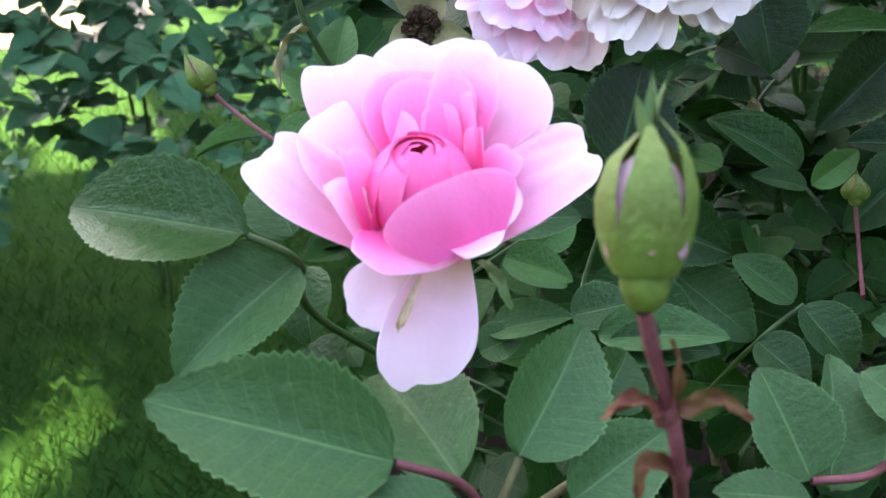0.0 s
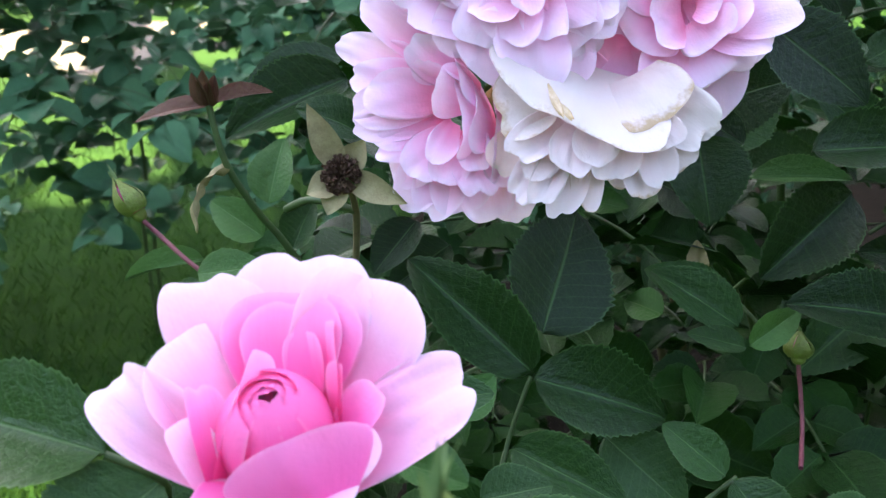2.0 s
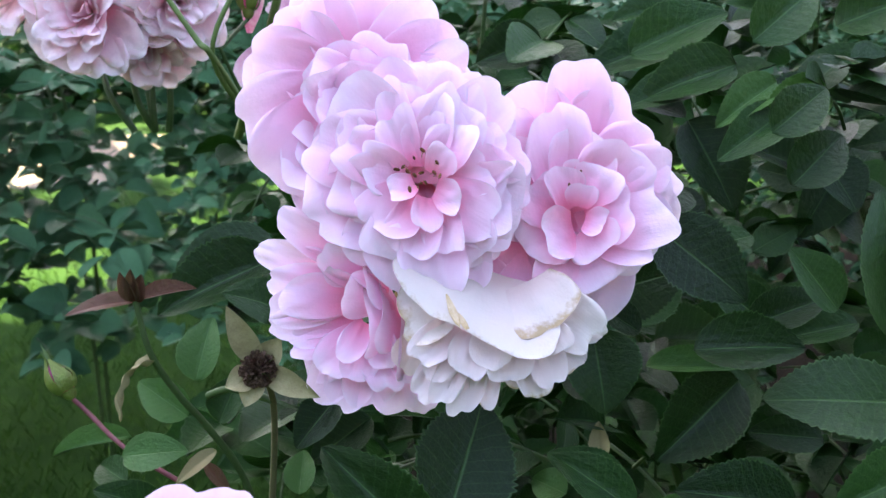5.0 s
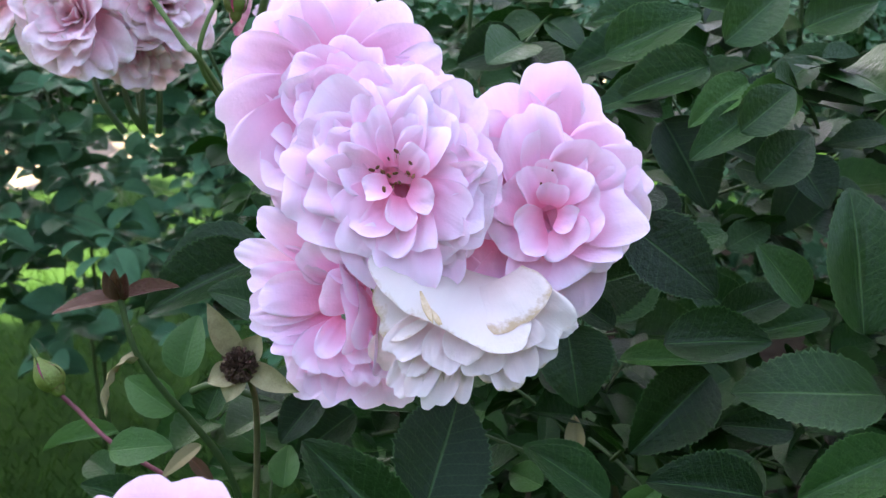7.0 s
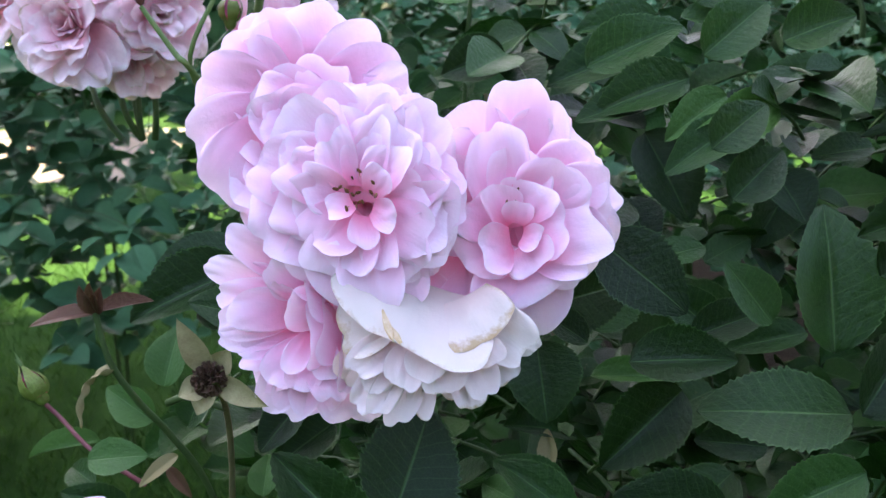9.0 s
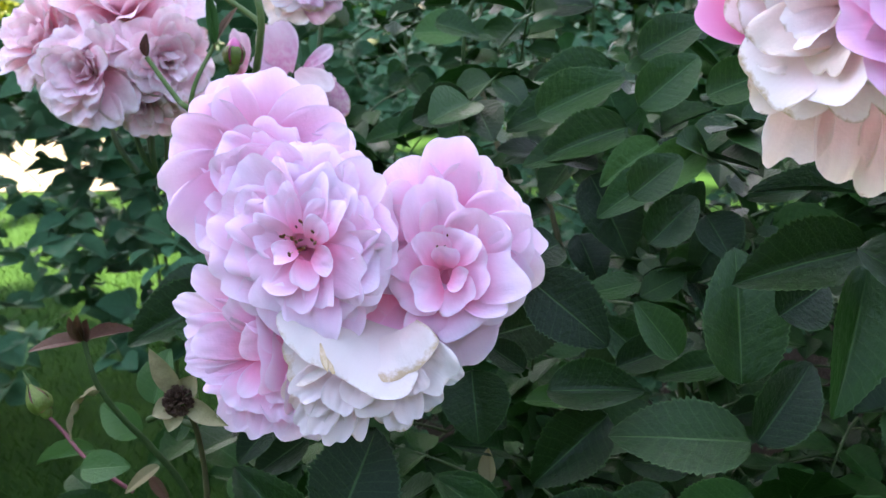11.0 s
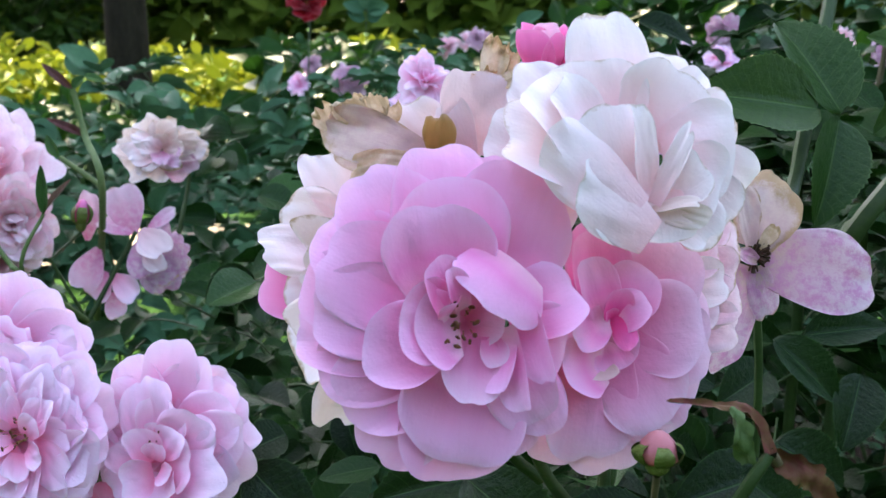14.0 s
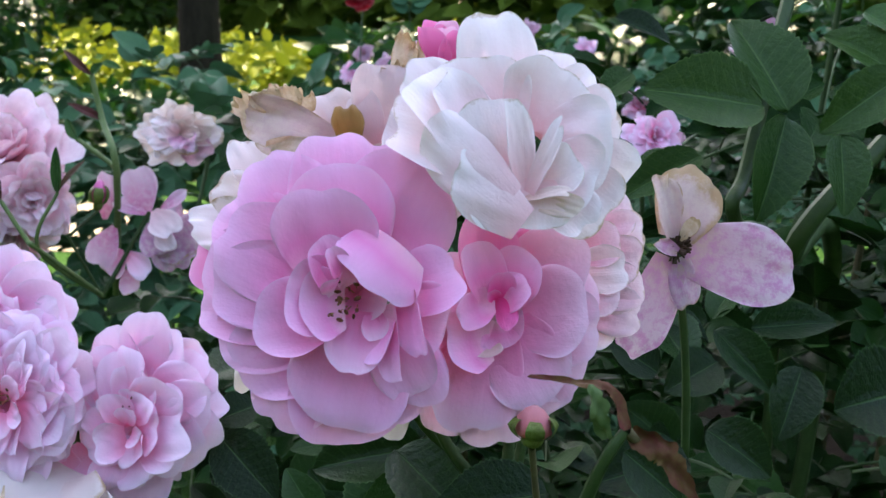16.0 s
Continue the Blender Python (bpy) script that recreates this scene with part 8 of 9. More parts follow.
set_petal(r, PETAL_TAN, (0.2582, 0.2719, 1.1460), (0.2627, 0.2741, 1.1607), 0.0102, (0.05, -0.99, 0.13), 0.7, 8, -90, 1812, frill=0.14, ruffle=0.14, crumple=0.2)
set_petal(r, PETAL_TAN, (0.2619, 0.2746, 1.1471), (0.2656, 0.2757, 1.1578), 0.0073, (0.04, -1.00, 0.09), 0.7, 8, -90, 1813, frill=0.14, ruffle=0.14, crumple=0.2)
set_petal(r, PETAL_TAN, (0.2618, 0.2708, 1.1485), (0.2676, 0.2678, 1.1505), 0.0060, (-0.49, -0.87, 0.09), 0.7, 8, -150, 1814, frill=0.12, ruffle=0.12, crumple=0.16)
set_petal(r, PETAL_BROWN, (0.2453, 0.2605, 1.1265), (0.2451, 0.2596, 1.1392), 0.0102, (0.10, -0.99, -0.07), 0.6, 0, 30, 1815, frill=0.08, ruffle=0.08, foot=0.5, crumple=0.05)
set_petal(r, PETAL_TAN, (0.2387, 0.2592, 1.1278), (0.2202, 0.2524, 1.1244), 0.0090, (0.28, -0.92, 0.29), 0.6, 4, 60, 1816, frill=0.10, ruffle=0.10, crumple=0.08)
r = faded_rose((0.2272, 0.2573, 1.0844), (-0.769, -0.635, 0.082), 0.0312, (0.2767, 0.2803, 1.0130), 32, "faded white-pink rose turned aside behind open blooms")
set_petal(r, PETAL_WHITE, (0.2222, 0.2761, 1.0974), (0.2065, 0.2788, 1.1252), 0.0238, (0.28, -0.92, 0.28), 0.4, 0, 24, 700, ruffle=0.09, crumple=0.035)
set_petal(r, PETAL_WHITE, (0.2189, 0.2738, 1.0977), (0.1931, 0.2686, 1.1090), 0.0238, (0.34, -0.93, 0.18), 0.4, 0, 26, 701, ruffle=0.09, crumple=0.035)
set_petal(r, PETAL_WHITE, (0.2188, 0.2700, 1.0920), (0.1893, 0.2618, 1.0978), 0.0174, (0.22, -0.73, 0.64), 0.5, 0, 34, 702, ruffle=0.09, crumple=0.035)
set_petal(r, PETAL_WHITE, (0.2222, 0.2705, 1.0855), (0.1986, 0.2588, 1.0746), 0.0301, (0.28, -0.82, 0.51), 0.55, -6, 22, 703, ruffle=0.09, crumple=0.035)
set_petal(r, PETAL_WHITE, (0.2236, 0.2695, 1.0889), (0.2031, 0.2580, 1.0846), 0.0174, (0.39, -0.84, 0.37), 0.8, -10, 20, 704, ruffle=0.09, crumple=0.035)
set_petal(r, PETAL_CUP, (0.2098, 0.2749, 1.0830), (0.1866, 0.2684, 1.0857), 0.0269, (0.38, -0.85, 0.36), 0.5, -4, 20, 705, ruffle=0.09, crumple=0.035)
set_petal(r, PETAL_WHITE, (0.2219, 0.2716, 1.0965), (0.2104, 0.2653, 1.1066), 0.0190, (0.49, -0.87, 0.05), 0.8, -6, 20, 706, ruffle=0.09, crumple=0.035)
set_petal(r, PETAL_CREAM, (0.2226, 0.2697, 1.0759), (0.2004, 0.2585, 1.0591), 0.0174, (0.18, -0.86, 0.47), 0.35, 4, 30, 707, frill=0.06)
set_petal(r, PETAL_CREAM, (0.2229, 0.2689, 1.0662), (0.2110, 0.2569, 1.0436), 0.0190, (0.18, -0.86, 0.47), 0.4, 4, 20, 708, frill=0.06)
set_petal(r, PETAL_CREAM, (0.2312, 0.2702, 1.0609), (0.2248, 0.2579, 1.0359), 0.0253, (0.08, -0.88, 0.47), 0.9, 4, 40, 709, frill=0.02, ruffle=0.09, crumple=0.03, foot=0.5, crown=0.6)
set_petal(r, PETAL_CREAM, (0.2428, 0.2708, 1.0558), (0.2394, 0.2592, 1.0323), 0.0238, (0.08, -0.88, 0.47), 0.9, 4, 40, 710, frill=0.02, ruffle=0.09, crumple=0.03, foot=0.5, crown=0.6)
set_petal(r, PETAL_CREAM, (0.2542, 0.2704, 1.0510), (0.2539, 0.2591, 1.0275), 0.0238, (0.08, -0.88, 0.47), 0.9, 4, 40, 711, frill=0.02, ruffle=0.09, crumple=0.03, foot=0.5, crown=0.6)
set_petal(r, PETAL_WHITE, (0.2248, 0.2694, 1.0776), (0.2159, 0.2692, 1.1077), 0.0111, (0.71, -0.67, 0.21), 0.7, 0, 40, 712, ruffle=0.09, crumple=0.035)
r = laid_rose((0.3152, 0.2867, 1.0823), (0.884, -0.461, 0.075), 0.0324, (0.2969, 0.2804, 1.0031), "faded pale pink rose turned aside behind open blooms", "roses of the large cluster")
set_petal(r, PETAL_OLDPINK, (0.3192, 0.2891, 1.0968), (0.3356, 0.2940, 1.1039), 0.0193, (0.20, -0.96, 0.21), 0.393995, -0.243991, 27.7877, 2201, frill=0.02, ruffle=0.045, foot=0.6, crown=0.5)
set_petal(r, PETAL_OLDPINK, (0.3195, 0.2864, 1.0903), (0.3395, 0.2916, 1.0959), 0.0184, (0.18, -0.95, 0.25), 0.425441, -1.72633, 31.8276, 2202, frill=0.02, ruffle=0.045, foot=0.6, crown=0.5)
set_petal(r, PETAL_OLDPINK, (0.3198, 0.2840, 1.0848), (0.3395, 0.2882, 1.0867), 0.0187, (0.18, -0.96, 0.20), 0.392388, 0.0867215, 34.7338, 2203, frill=0.02, ruffle=0.045, foot=0.6, crown=0.5)
set_petal(r, PETAL_OLDPINK, (0.3201, 0.2823, 1.0781), (0.3407, 0.2870, 1.0779), 0.0192, (0.22, -0.94, 0.27), 0.448964, -1.2537, 30.1724, 2204, frill=0.02, ruffle=0.045, foot=0.6, crown=0.5)
set_petal(r, PETAL_OLDPINK, (0.3194, 0.2807, 1.0724), (0.3390, 0.2839, 1.0684), 0.0184, (0.21, -0.94, 0.27), 0.42101, -0.975309, 25.5228, 2205, frill=0.02, ruffle=0.045, foot=0.6, crown=0.5)
set_petal(r, PETAL_OLDPINK, (0.3186, 0.2805, 1.0683), (0.3325, 0.2819, 1.0614), 0.0183, (0.17, -0.97, 0.16), 0.446942, -2.41381, 28.6697, 2206, frill=0.02, ruffle=0.045, foot=0.6, crown=0.5)
set_petal(r, PETAL_OLDPINK, (0.3178, 0.2809, 1.0906), (0.3320, 0.2827, 1.0948), 0.0165, (0.06, -0.98, 0.20), 0.556128, -1.77829, 29.3359, 2207, frill=0.02, ruffle=0.045, foot=0.6, crown=0.5)
set_petal(r, PETAL_WHITE, (0.3181, 0.2793, 1.0840), (0.3339, 0.2805, 1.0855), 0.0171, (0.05, -0.97, 0.23), 0.541099, -1.66496, 28.4881, 2208, frill=0.02, ruffle=0.045, foot=0.6, crown=0.5)
set_petal(r, PETAL_OLDPINK, (0.3184, 0.2776, 1.0774), (0.3329, 0.2790, 1.0757), 0.0168, (0.13, -0.94, 0.31), 0.508222, 1.36098, 39.4214, 2209, frill=0.02, ruffle=0.045, foot=0.6, crown=0.5)
half_open_bud((0.2758, 0.2634, 1.1520), (0.020, -0.119, 0.993), 0.0084, (0.2829, 0.2867, 1.1236))
old_rose((-0.1248, 0.6276, 1.0553), (0.214, -0.604, 0.768), 0.0474, (-0.1161, 0.6219, 0.9506), 41, "full pale pink rose in a far cluster")
old_rose((-0.0926, 0.6029, 1.0303), (0.435, -0.898, 0.063), 0.0315, (-0.1081, 0.6226, 0.9505), 42, "drooping pink rose with spotted petals in a far cluster")
old_rose((-0.1379, 0.5942, 1.0245), (-0.109, -0.976, 0.188), 0.0349, (-0.1161, 0.6219, 0.9506), 43, "fading pink rose with brown spots in a far cluster")
old_rose((-0.1120, 0.6061, 1.0053), (0.177, -0.922, -0.345), 0.0265, (-0.1161, 0.6219, 0.9506), 44, "dusky pink rose hanging low in a far cluster")
old_rose((-0.1774, 0.6253, 1.0395), (-0.438, -0.728, 0.527), 0.0385, (-0.1281, 0.6209, 0.9507), 47, "full pale pink rose at the rim of a far cluster")
r = spent_rose((-0.0192, 0.7190, 1.0604), (-0.028, -0.791, 0.612), 0.0332, (-0.0288, 0.7379, 0.9618), 45, PETAL_CREAM, "withered cream rose with crumpled petals on its own stem")
set_petal(r, PETAL_WHITE, (-0.0237, 0.7106, 1.0643), (0.0124, 0.7111, 1.0657), 0.0228, (-0.26, -0.96, 0.09), 0.6, -10, 11, 800, frill=0.07, ruffle=0.10, crumple=0.08)
set_petal(r, PETAL_CREAM, (-0.0252, 0.7103, 1.0640), (-0.0499, 0.7019, 1.0500), 0.0291, (0.41, -0.75, 0.52), 0.6, -5, 43, 801, frill=0.07, ruffle=0.10, crumple=0.08)
set_petal(r, PETAL_OLDWHITE, (-0.0245, 0.7106, 1.0649), (-0.0213, 0.7153, 1.0891), 0.0241, (-0.06, -0.97, -0.21), 0.6, -6, 11, 802, frill=0.07, ruffle=0.10, crumple=0.08)
set_petal(r, PETAL_SPENT, (-0.0241, 0.7104, 1.0639), (-0.0021, 0.7074, 1.0468), 0.0283, (0.02, -0.93, 0.37), 0.6, -3, 28, 803, frill=0.07, ruffle=0.10, crumple=0.08)
set_petal(r, PETAL_CREAM, (-0.0254, 0.7104, 1.0644), (-0.0596, 0.7071, 1.0699), 0.0277, (0.51, -0.80, 0.32), 0.6, -10, 48, 804, frill=0.07, ruffle=0.10, crumple=0.08)
set_petal(r, PETAL_OLDWHITE, (-0.0239, 0.7106, 1.0646), (0.0064, 0.7143, 1.0782), 0.0250, (-0.27, -0.96, -0.03), 0.6, -4, 15, 805, frill=0.07, ruffle=0.10, crumple=0.08)
set_petal(r, PETAL_WHITE, (-0.0248, 0.7103, 1.0638), (-0.0334, 0.7039, 1.0428), 0.0283, (0.32, -0.72, 0.62), 0.6, -12, 28, 806, frill=0.07, ruffle=0.10, crumple=0.08)
set_petal(r, PETAL_CREAM, (-0.0250, 0.7106, 1.0648), (-0.0410, 0.7129, 1.0866), 0.0288, (0.37, -0.93, -0.03), 0.6, 1, 37, 807, frill=0.07, ruffle=0.10, crumple=0.08)
set_petal(r, PETAL_OLDWHITE, (-0.0238, 0.7105, 1.0641), (0.0099, 0.7103, 1.0574), 0.0253, (-0.34, -0.91, 0.25), 0.6, -11, 15, 808, frill=0.07, ruffle=0.10, crumple=0.08)
set_petal(r, PETAL_WHITE, (-0.0254, 0.7104, 1.0641), (-0.0466, 0.6971, 1.0599), 0.0234, (0.38, -0.83, 0.40), 0.6, 3, 31, 809, frill=0.07, ruffle=0.10, crumple=0.08)
set_petal(r, PETAL_CREAM, (-0.0242, 0.7107, 1.0648), (-0.0098, 0.7069, 1.0830), 0.0237, (-0.26, -0.96, 0.03), 0.6, 2, 27, 810, frill=0.07, ruffle=0.10, crumple=0.08)
set_petal(r, PETAL_OLDWHITE, (-0.0243, 0.7104, 1.0638), (-0.0126, 0.6981, 1.0493), 0.0221, (-0.01, -0.76, 0.65), 0.6, -6, 30, 811, frill=0.07, ruffle=0.10, crumple=0.08)
set_petal(r, PETAL_WHITE, (-0.0253, 0.7105, 1.0646), (-0.0454, 0.7016, 1.0759), 0.0195, (0.35, -0.93, 0.14), 0.6, -5, 17, 812, frill=0.07, ruffle=0.10, crumple=0.08)
set_petal(r, PETAL_CREAM, (-0.0238, 0.7106, 1.0644), (0.0056, 0.7059, 1.0703), 0.0203, (-0.32, -0.95, -0.04), 0.6, -10, 28, 813, frill=0.07, ruffle=0.10, crumple=0.08)
set_petal(r, PETAL_OLDWHITE, (-0.0251, 0.7103, 1.0639), (-0.0378, 0.6986, 1.0515), 0.0256, (0.13, -0.86, 0.50), 0.6, -8, 36, 814, frill=0.07, ruffle=0.10, crumple=0.08)
set_petal(r, PETAL_CREAM, (-0.0247, 0.7106, 1.0649), (-0.0226, 0.7013, 1.0785), 0.0187, (0.20, -0.89, -0.40), 0.6, -6, 38, 815, frill=0.07, ruffle=0.10, crumple=0.08)
set_petal(r, PETAL_SPENT, (-0.0239, 0.7105, 1.0640), (-0.0056, 0.6957, 1.0598), 0.0156, (-0.30, -0.85, 0.44), 0.6, -12, 33, 816, frill=0.07, ruffle=0.10, crumple=0.08)
set_petal(r, PETAL_WHITE, (-0.0254, 0.7104, 1.0643), (-0.0366, 0.6937, 1.0671), 0.0152, (0.66, -0.73, 0.17), 0.6, -3, 46, 817, frill=0.07, ruffle=0.10, crumple=0.08)
set_petal(r, PETAL_CREAM, (-0.0240, 0.7107, 1.0647), (-0.0067, 0.6989, 1.0755), 0.0193, (-0.29, -0.93, -0.24), 0.6, -11, 13, 818, frill=0.07, ruffle=0.10, crumple=0.08)
set_petal(r, PETAL_SPENT, (-0.0246, 0.7104, 1.0638), (-0.0196, 0.6924, 1.0559), 0.0152, (0.17, -0.76, 0.62), 0.6, -11, 44, 819, frill=0.07, ruffle=0.10, crumple=0.08)
set_petal(r, PETAL_WHITE, (-0.0251, 0.7106, 1.0648), (-0.0311, 0.6984, 1.0762), 0.0156, (0.53, -0.80, -0.28), 0.6, 4, 28, 820, frill=0.07, ruffle=0.10, crumple=0.08)
set_petal(r, PETAL_CREAM, (-0.0237, 0.7106, 1.0643), (-0.0024, 0.6995, 1.0655), 0.0164, (-0.28, -0.91, 0.30), 0.6, -5, 38, 821, frill=0.07, ruffle=0.10, crumple=0.08)
spent_rose((-0.0078, 0.6529, 0.9951), (0.391, -0.918, 0.065), 0.0193, (-0.0231, 0.6707, 1.0154), 46, PETAL_MAUVE, "small withered mauve rose among shed petals")
spent_rose((0.1440, 1.0087, 1.0662), (0.181, -0.801, 0.570), 0.0345, (0.1524, 1.0039, 0.9208), 48, PETAL_LILAC, "pale pink rose on a far stem")
spent_rose((-0.0552, 1.6137, 1.0529), (0.073, -0.756, 0.651), 0.0313, (-0.0547, 1.6042, 0.8882), 49, PETAL_MAUVE, "mauve rose far back in the bushes")
spent_rose((0.2004, 0.5846, 1.1266), (0.306, -0.802, 0.514), 0.0171, (0.1982, 0.6036, 1.0629), 50, PETAL_LILAC, "pale pink rose with few remaining petals")
spent_rose((0.3552, 0.6985, 1.0734), (0.348, -0.774, 0.529), 0.0215, (0.3610, 0.7024, 0.9970), 51, PETAL_LILAC, "pink rose half hidden among leaves")
spent_rose((0.3450, 0.7808, 1.0855), (-0.062, -0.737, 0.673), 0.0156, (0.3555, 0.8002, 0.9735), 52, PETAL_LILAC, "small pink rose half hidden among leaves")
spent_rose((-0.2898, 2.2918, 1.1858), (0.110, -0.903, 0.416), 0.0476, (-0.2881, 2.2677, 0.9514), 53, PETAL_RED, "dark red rose far back")

# ---- buds, dead heads, young shoots ----
def bud(foot, tip, width, stem_pts, label, seed, opening=0.0, stem=None, tint=None, cover=1.0, lap=30, slim=()):
    """A closed bud: a green cup, five long sepals folded over pink petals, on its stem."""
    rnd = random.Random(seed)
    a, b = Vector(foot), Vector(tip)
    H = (b - a).length
    r = thing("rosebud", facing_frame(a, b - a, 18 if seed == 3 else seed * 17), label, "rosebud")
    w = width / 2
    q = 0.74 if lap > 36 else 0.84 if cover < 0.9 else 1.0
    part("petal", lathe("petal", [(w * 0.5, 0.2 * H), (w * 0.88, 0.34 * H), (w * 0.95 * q, 0.5 * H), (w * 0.88 * q, 0.68 * H), (w * 0.62 * q * q, 0.84 * H), (w * 0.1, 0.93 * H)], 14, 0.05, seed), tint or PETAL_CUP, r, "pink petals still folded")
    part("calyx", lathe("calyx", [(w * 0.20, 0.0), (w * 0.34, 0.03 * H), (w * 0.45, 0.08 * H), (w * 0.52, 0.14 * H), (w * 0.53, 0.20 * H), (w * 0.56, 0.23 * H), (w * 0.70, 0.26 * H)], 14, 0.02, seed), BUD_GREEN, r)
    for k in range(5):
        # each sepal hugs the bud and leaves a slit of pink beside it
        v, u = np.linspace(0, 1, 12), np.linspace(-1, 1, 7)
        U, V = np.meshgrid(u, v)
        rad = w * (1.03 + 0.05 * U ** 2 - 0.04 * np.exp(-(U / 0.15) ** 2)) * np.interp(V, [0, 0.15, 0.35, 0.55, 0.8, 1.0, ], [0.62, 0.86, 1.0, 1.02, 0.80, 0.22] if lap < 36 else [0.66, 0.95, 1.03, 0.86, 0.42, 0.10]) * (1 + opening * np.clip(V - 0.4, 0, 1))
        V = V * cover
        z = H * (0.21 + 0.79 * V * (1 + 0.16 * rnd.random()))
        half = np.radians(lap) * np.interp(V, [0, 0.25, 0.6, 1.0], [1.04, 1.0, 0.93, 0.70] if lap < 36 else [1.02, 0.95, 0.80, 0.85])
        if k in slim:
            # an outer sepal: broad at its foot and drawn out to a narrow tongue
            half = np.radians(40 if len(slim) == 1 else 25) * np.interp(V, [0, 0.2, 0.5, 0.8, 1.0], [1.0, 0.97, 0.74, 0.52, 0.4])
            rad = rad * 1.03
        ang = U * half + 0.12 * rnd.uniform(-1, 1) * V
        P = np.stack([rad * np.cos(ang), rad * np.sin(ang), z], -1)
        sepal = part("sepal", grid_mesh("sepal", P, np.stack([(U + 1) / 2, V], -1)), BUD_GREEN, r, "", Matrix.Rotation(radians(72 * k), 4, "Z"))
        if cover == 1.0:
            part("sepal_tip", sepal_mesh(H * rnd.choice((0.12, 0.2, 0.3, 0.45)), w * 0.42, rnd.uniform(0, 12), rnd.uniform(-10, 22), seed + k, 0.6), SEPAL, sepal, "", Matrix.Rotation(radians(20), 4, "Z") @ Matrix.Translation((0.1 * w, 0, 0.95 * H)))
    add_stem(r, [foot] + stem_pts, width * 0.085, width * 0.085, stem or STEM_RED)
    return r


def ribbon(parent, points, width, normal, material, seed, name="bract"):
    """A narrow bract that bends along its points, trough-shaped, wavy and twisted."""
    rnd = np.random.RandomState(seed)
    path = smooth_path(points, 8)
    n = len(path)
    P, UV = np.zeros((n, 7, 3)), np.zeros((n, 7, 2))
    wav = waves(rnd, np.linspace(0, 3, n), np.zeros(n), 3.0)
    ragged = rnd.uniform(-1, 1, (n, 2))
    for i, c in enumerate(path):
        d = (path[min(i + 1, n - 1)] - path[max(i - 1, 0)]).normalized()
        f = i / (n - 1)
        side = (Matrix.Rotation(0.9 * wav[i] + 0.6 * f, 3, d) @ d.cross(Vector(normal))).normalized()
        up = side.cross(d)
        w = 0.5 * width * (0.30 + 0.70 * math.sin(math.pi * min(1.0, 0.12 + 0.88 * f)) ** 0.7) * (1 - 0.4 * f) * (1 if f < 0.98 else 0.2)
        for j in range(7):
            u = j / 3 - 1
            w_ = w * (1 + 0.25 * ragged[i, 0 if u < 0 else 1] * (abs(u) > 0.9))
            P[i, j] = c + side * (u * w_) + up * (0.45 * w * u * u + 0.28 * w * math.sin(9 * f + 3 * u + seed) + 0.18 * w * math.sin(23 * f - 4 * u))
            UV[i, j] = (j / 6, f)
    return part(name, grid_mesh(name, P, UV), material, parent, "", in_world=True)


def bract(parent, base, tip, width, normal, material, form=4):
    return leaf(parent, base, tip, width, normal, material, form)


big = bud((0.0262, 0.1219, 0.9296), (0.0275, 0.1327, 0.9518), 0.0138, [(0.0282, 0.1214, 0.9216), (0.0309, 0.1218, 0.9132), (0.0339, 0.1226, 0.8965), (0.0435, 0.1466, 0.8426)], "plump green rosebud with pink slits on a red stem", 3, lap=35.9, tint=PETAL_SPENT, slim=(1,))
ribbon(big, [(0.0300, 0.1212, 0.9121), (0.0249, 0.1188, 0.9164), (0.0199, 0.1176, 0.9141)], 0.0044, (0, -0.5, 0.8), BRACT, 31)
ribbon(big, [(0.0321, 0.1214, 0.9124), (0.0379, 0.1223, 0.9141), (0.0443, 0.1233, 0.9091)], 0.0034, (0.2, -0.5, 0.8), BRACT, 32)
ribbon(big, [(0.0333, 0.1215, 0.9012), (0.0271, 0.1189, 0.9051), (0.0263, 0.1175, 0.8977)], 0.0034, (-0.3, -0.8, 0.5), BRACT, 33)
ribbon(big, [(0.0309, 0.1218, 0.9132), (0.0311, 0.1205, 0.9220), (0.0299, 0.1211, 0.9255)], 0.0034, (0.7, -0.7, 0.1), BRACT, 34)
ribbon(big, [(0.0300, 0.1212, 0.9121), (0.0309, 0.1218, 0.9132), (0.0282, 0.1214, 0.9216)], 0.0036, (-0.5, -0.8, 0.1), BRACT, 35)
part("node", lathe("node", [(0.0012, -0.0016), (0.0015, -0.0006), (0.0015, 0.0006), (0.0012, 0.0016)], 10, 0.15, 5), STEM_RED, big, "", Matrix.Translation((0.0300, 0.1212, 0.9121)), in_world=True)
part("node", lathe("node", [(0.0012, -0.0014), (0.0015, -0.0006), (0.0015, 0.0004), (0.0012, 0.0014)], 10, 0.15, 6), STEM_RED, big, "", Matrix.Translation((0.0333, 0.1215, 0.9012)), in_world=True)

bud((-0.1008, 0.4026, 0.8797), (-0.1112, 0.4080, 0.8955), 0.0118, [(-0.0940, 0.4004, 0.8738), (-0.0760, 0.3866, 0.8652), (-0.0513, 0.3772, 0.8540)], "small closed green rosebud on a thin red stalk", 4, lap=38)

shoot = thing("rose_shoot", Matrix.Translation((-0.0164, 0.3774, 0.8110)), "green rose stem ending in small bronze leaves", "rose shoot")
add_stem(shoot, [(-0.0580, 0.3660, 0.9385), (-0.0540, 0.3638, 0.9182), (-0.0457, 0.3672, 0.8985), (-0.0367, 0.3717, 0.8819), (-0.0248, 0.3773, 0.8537), (-0.0164, 0.3774, 0.8110)], 0.0012, 0.0016, STEM_GREEN)
bract(shoot, (-0.0580, 0.3660, 0.9385), (-0.0857, 0.3652, 0.9366), 0.0075, (0, -0.4, 0.9), LEAF_BRONZE, 4)
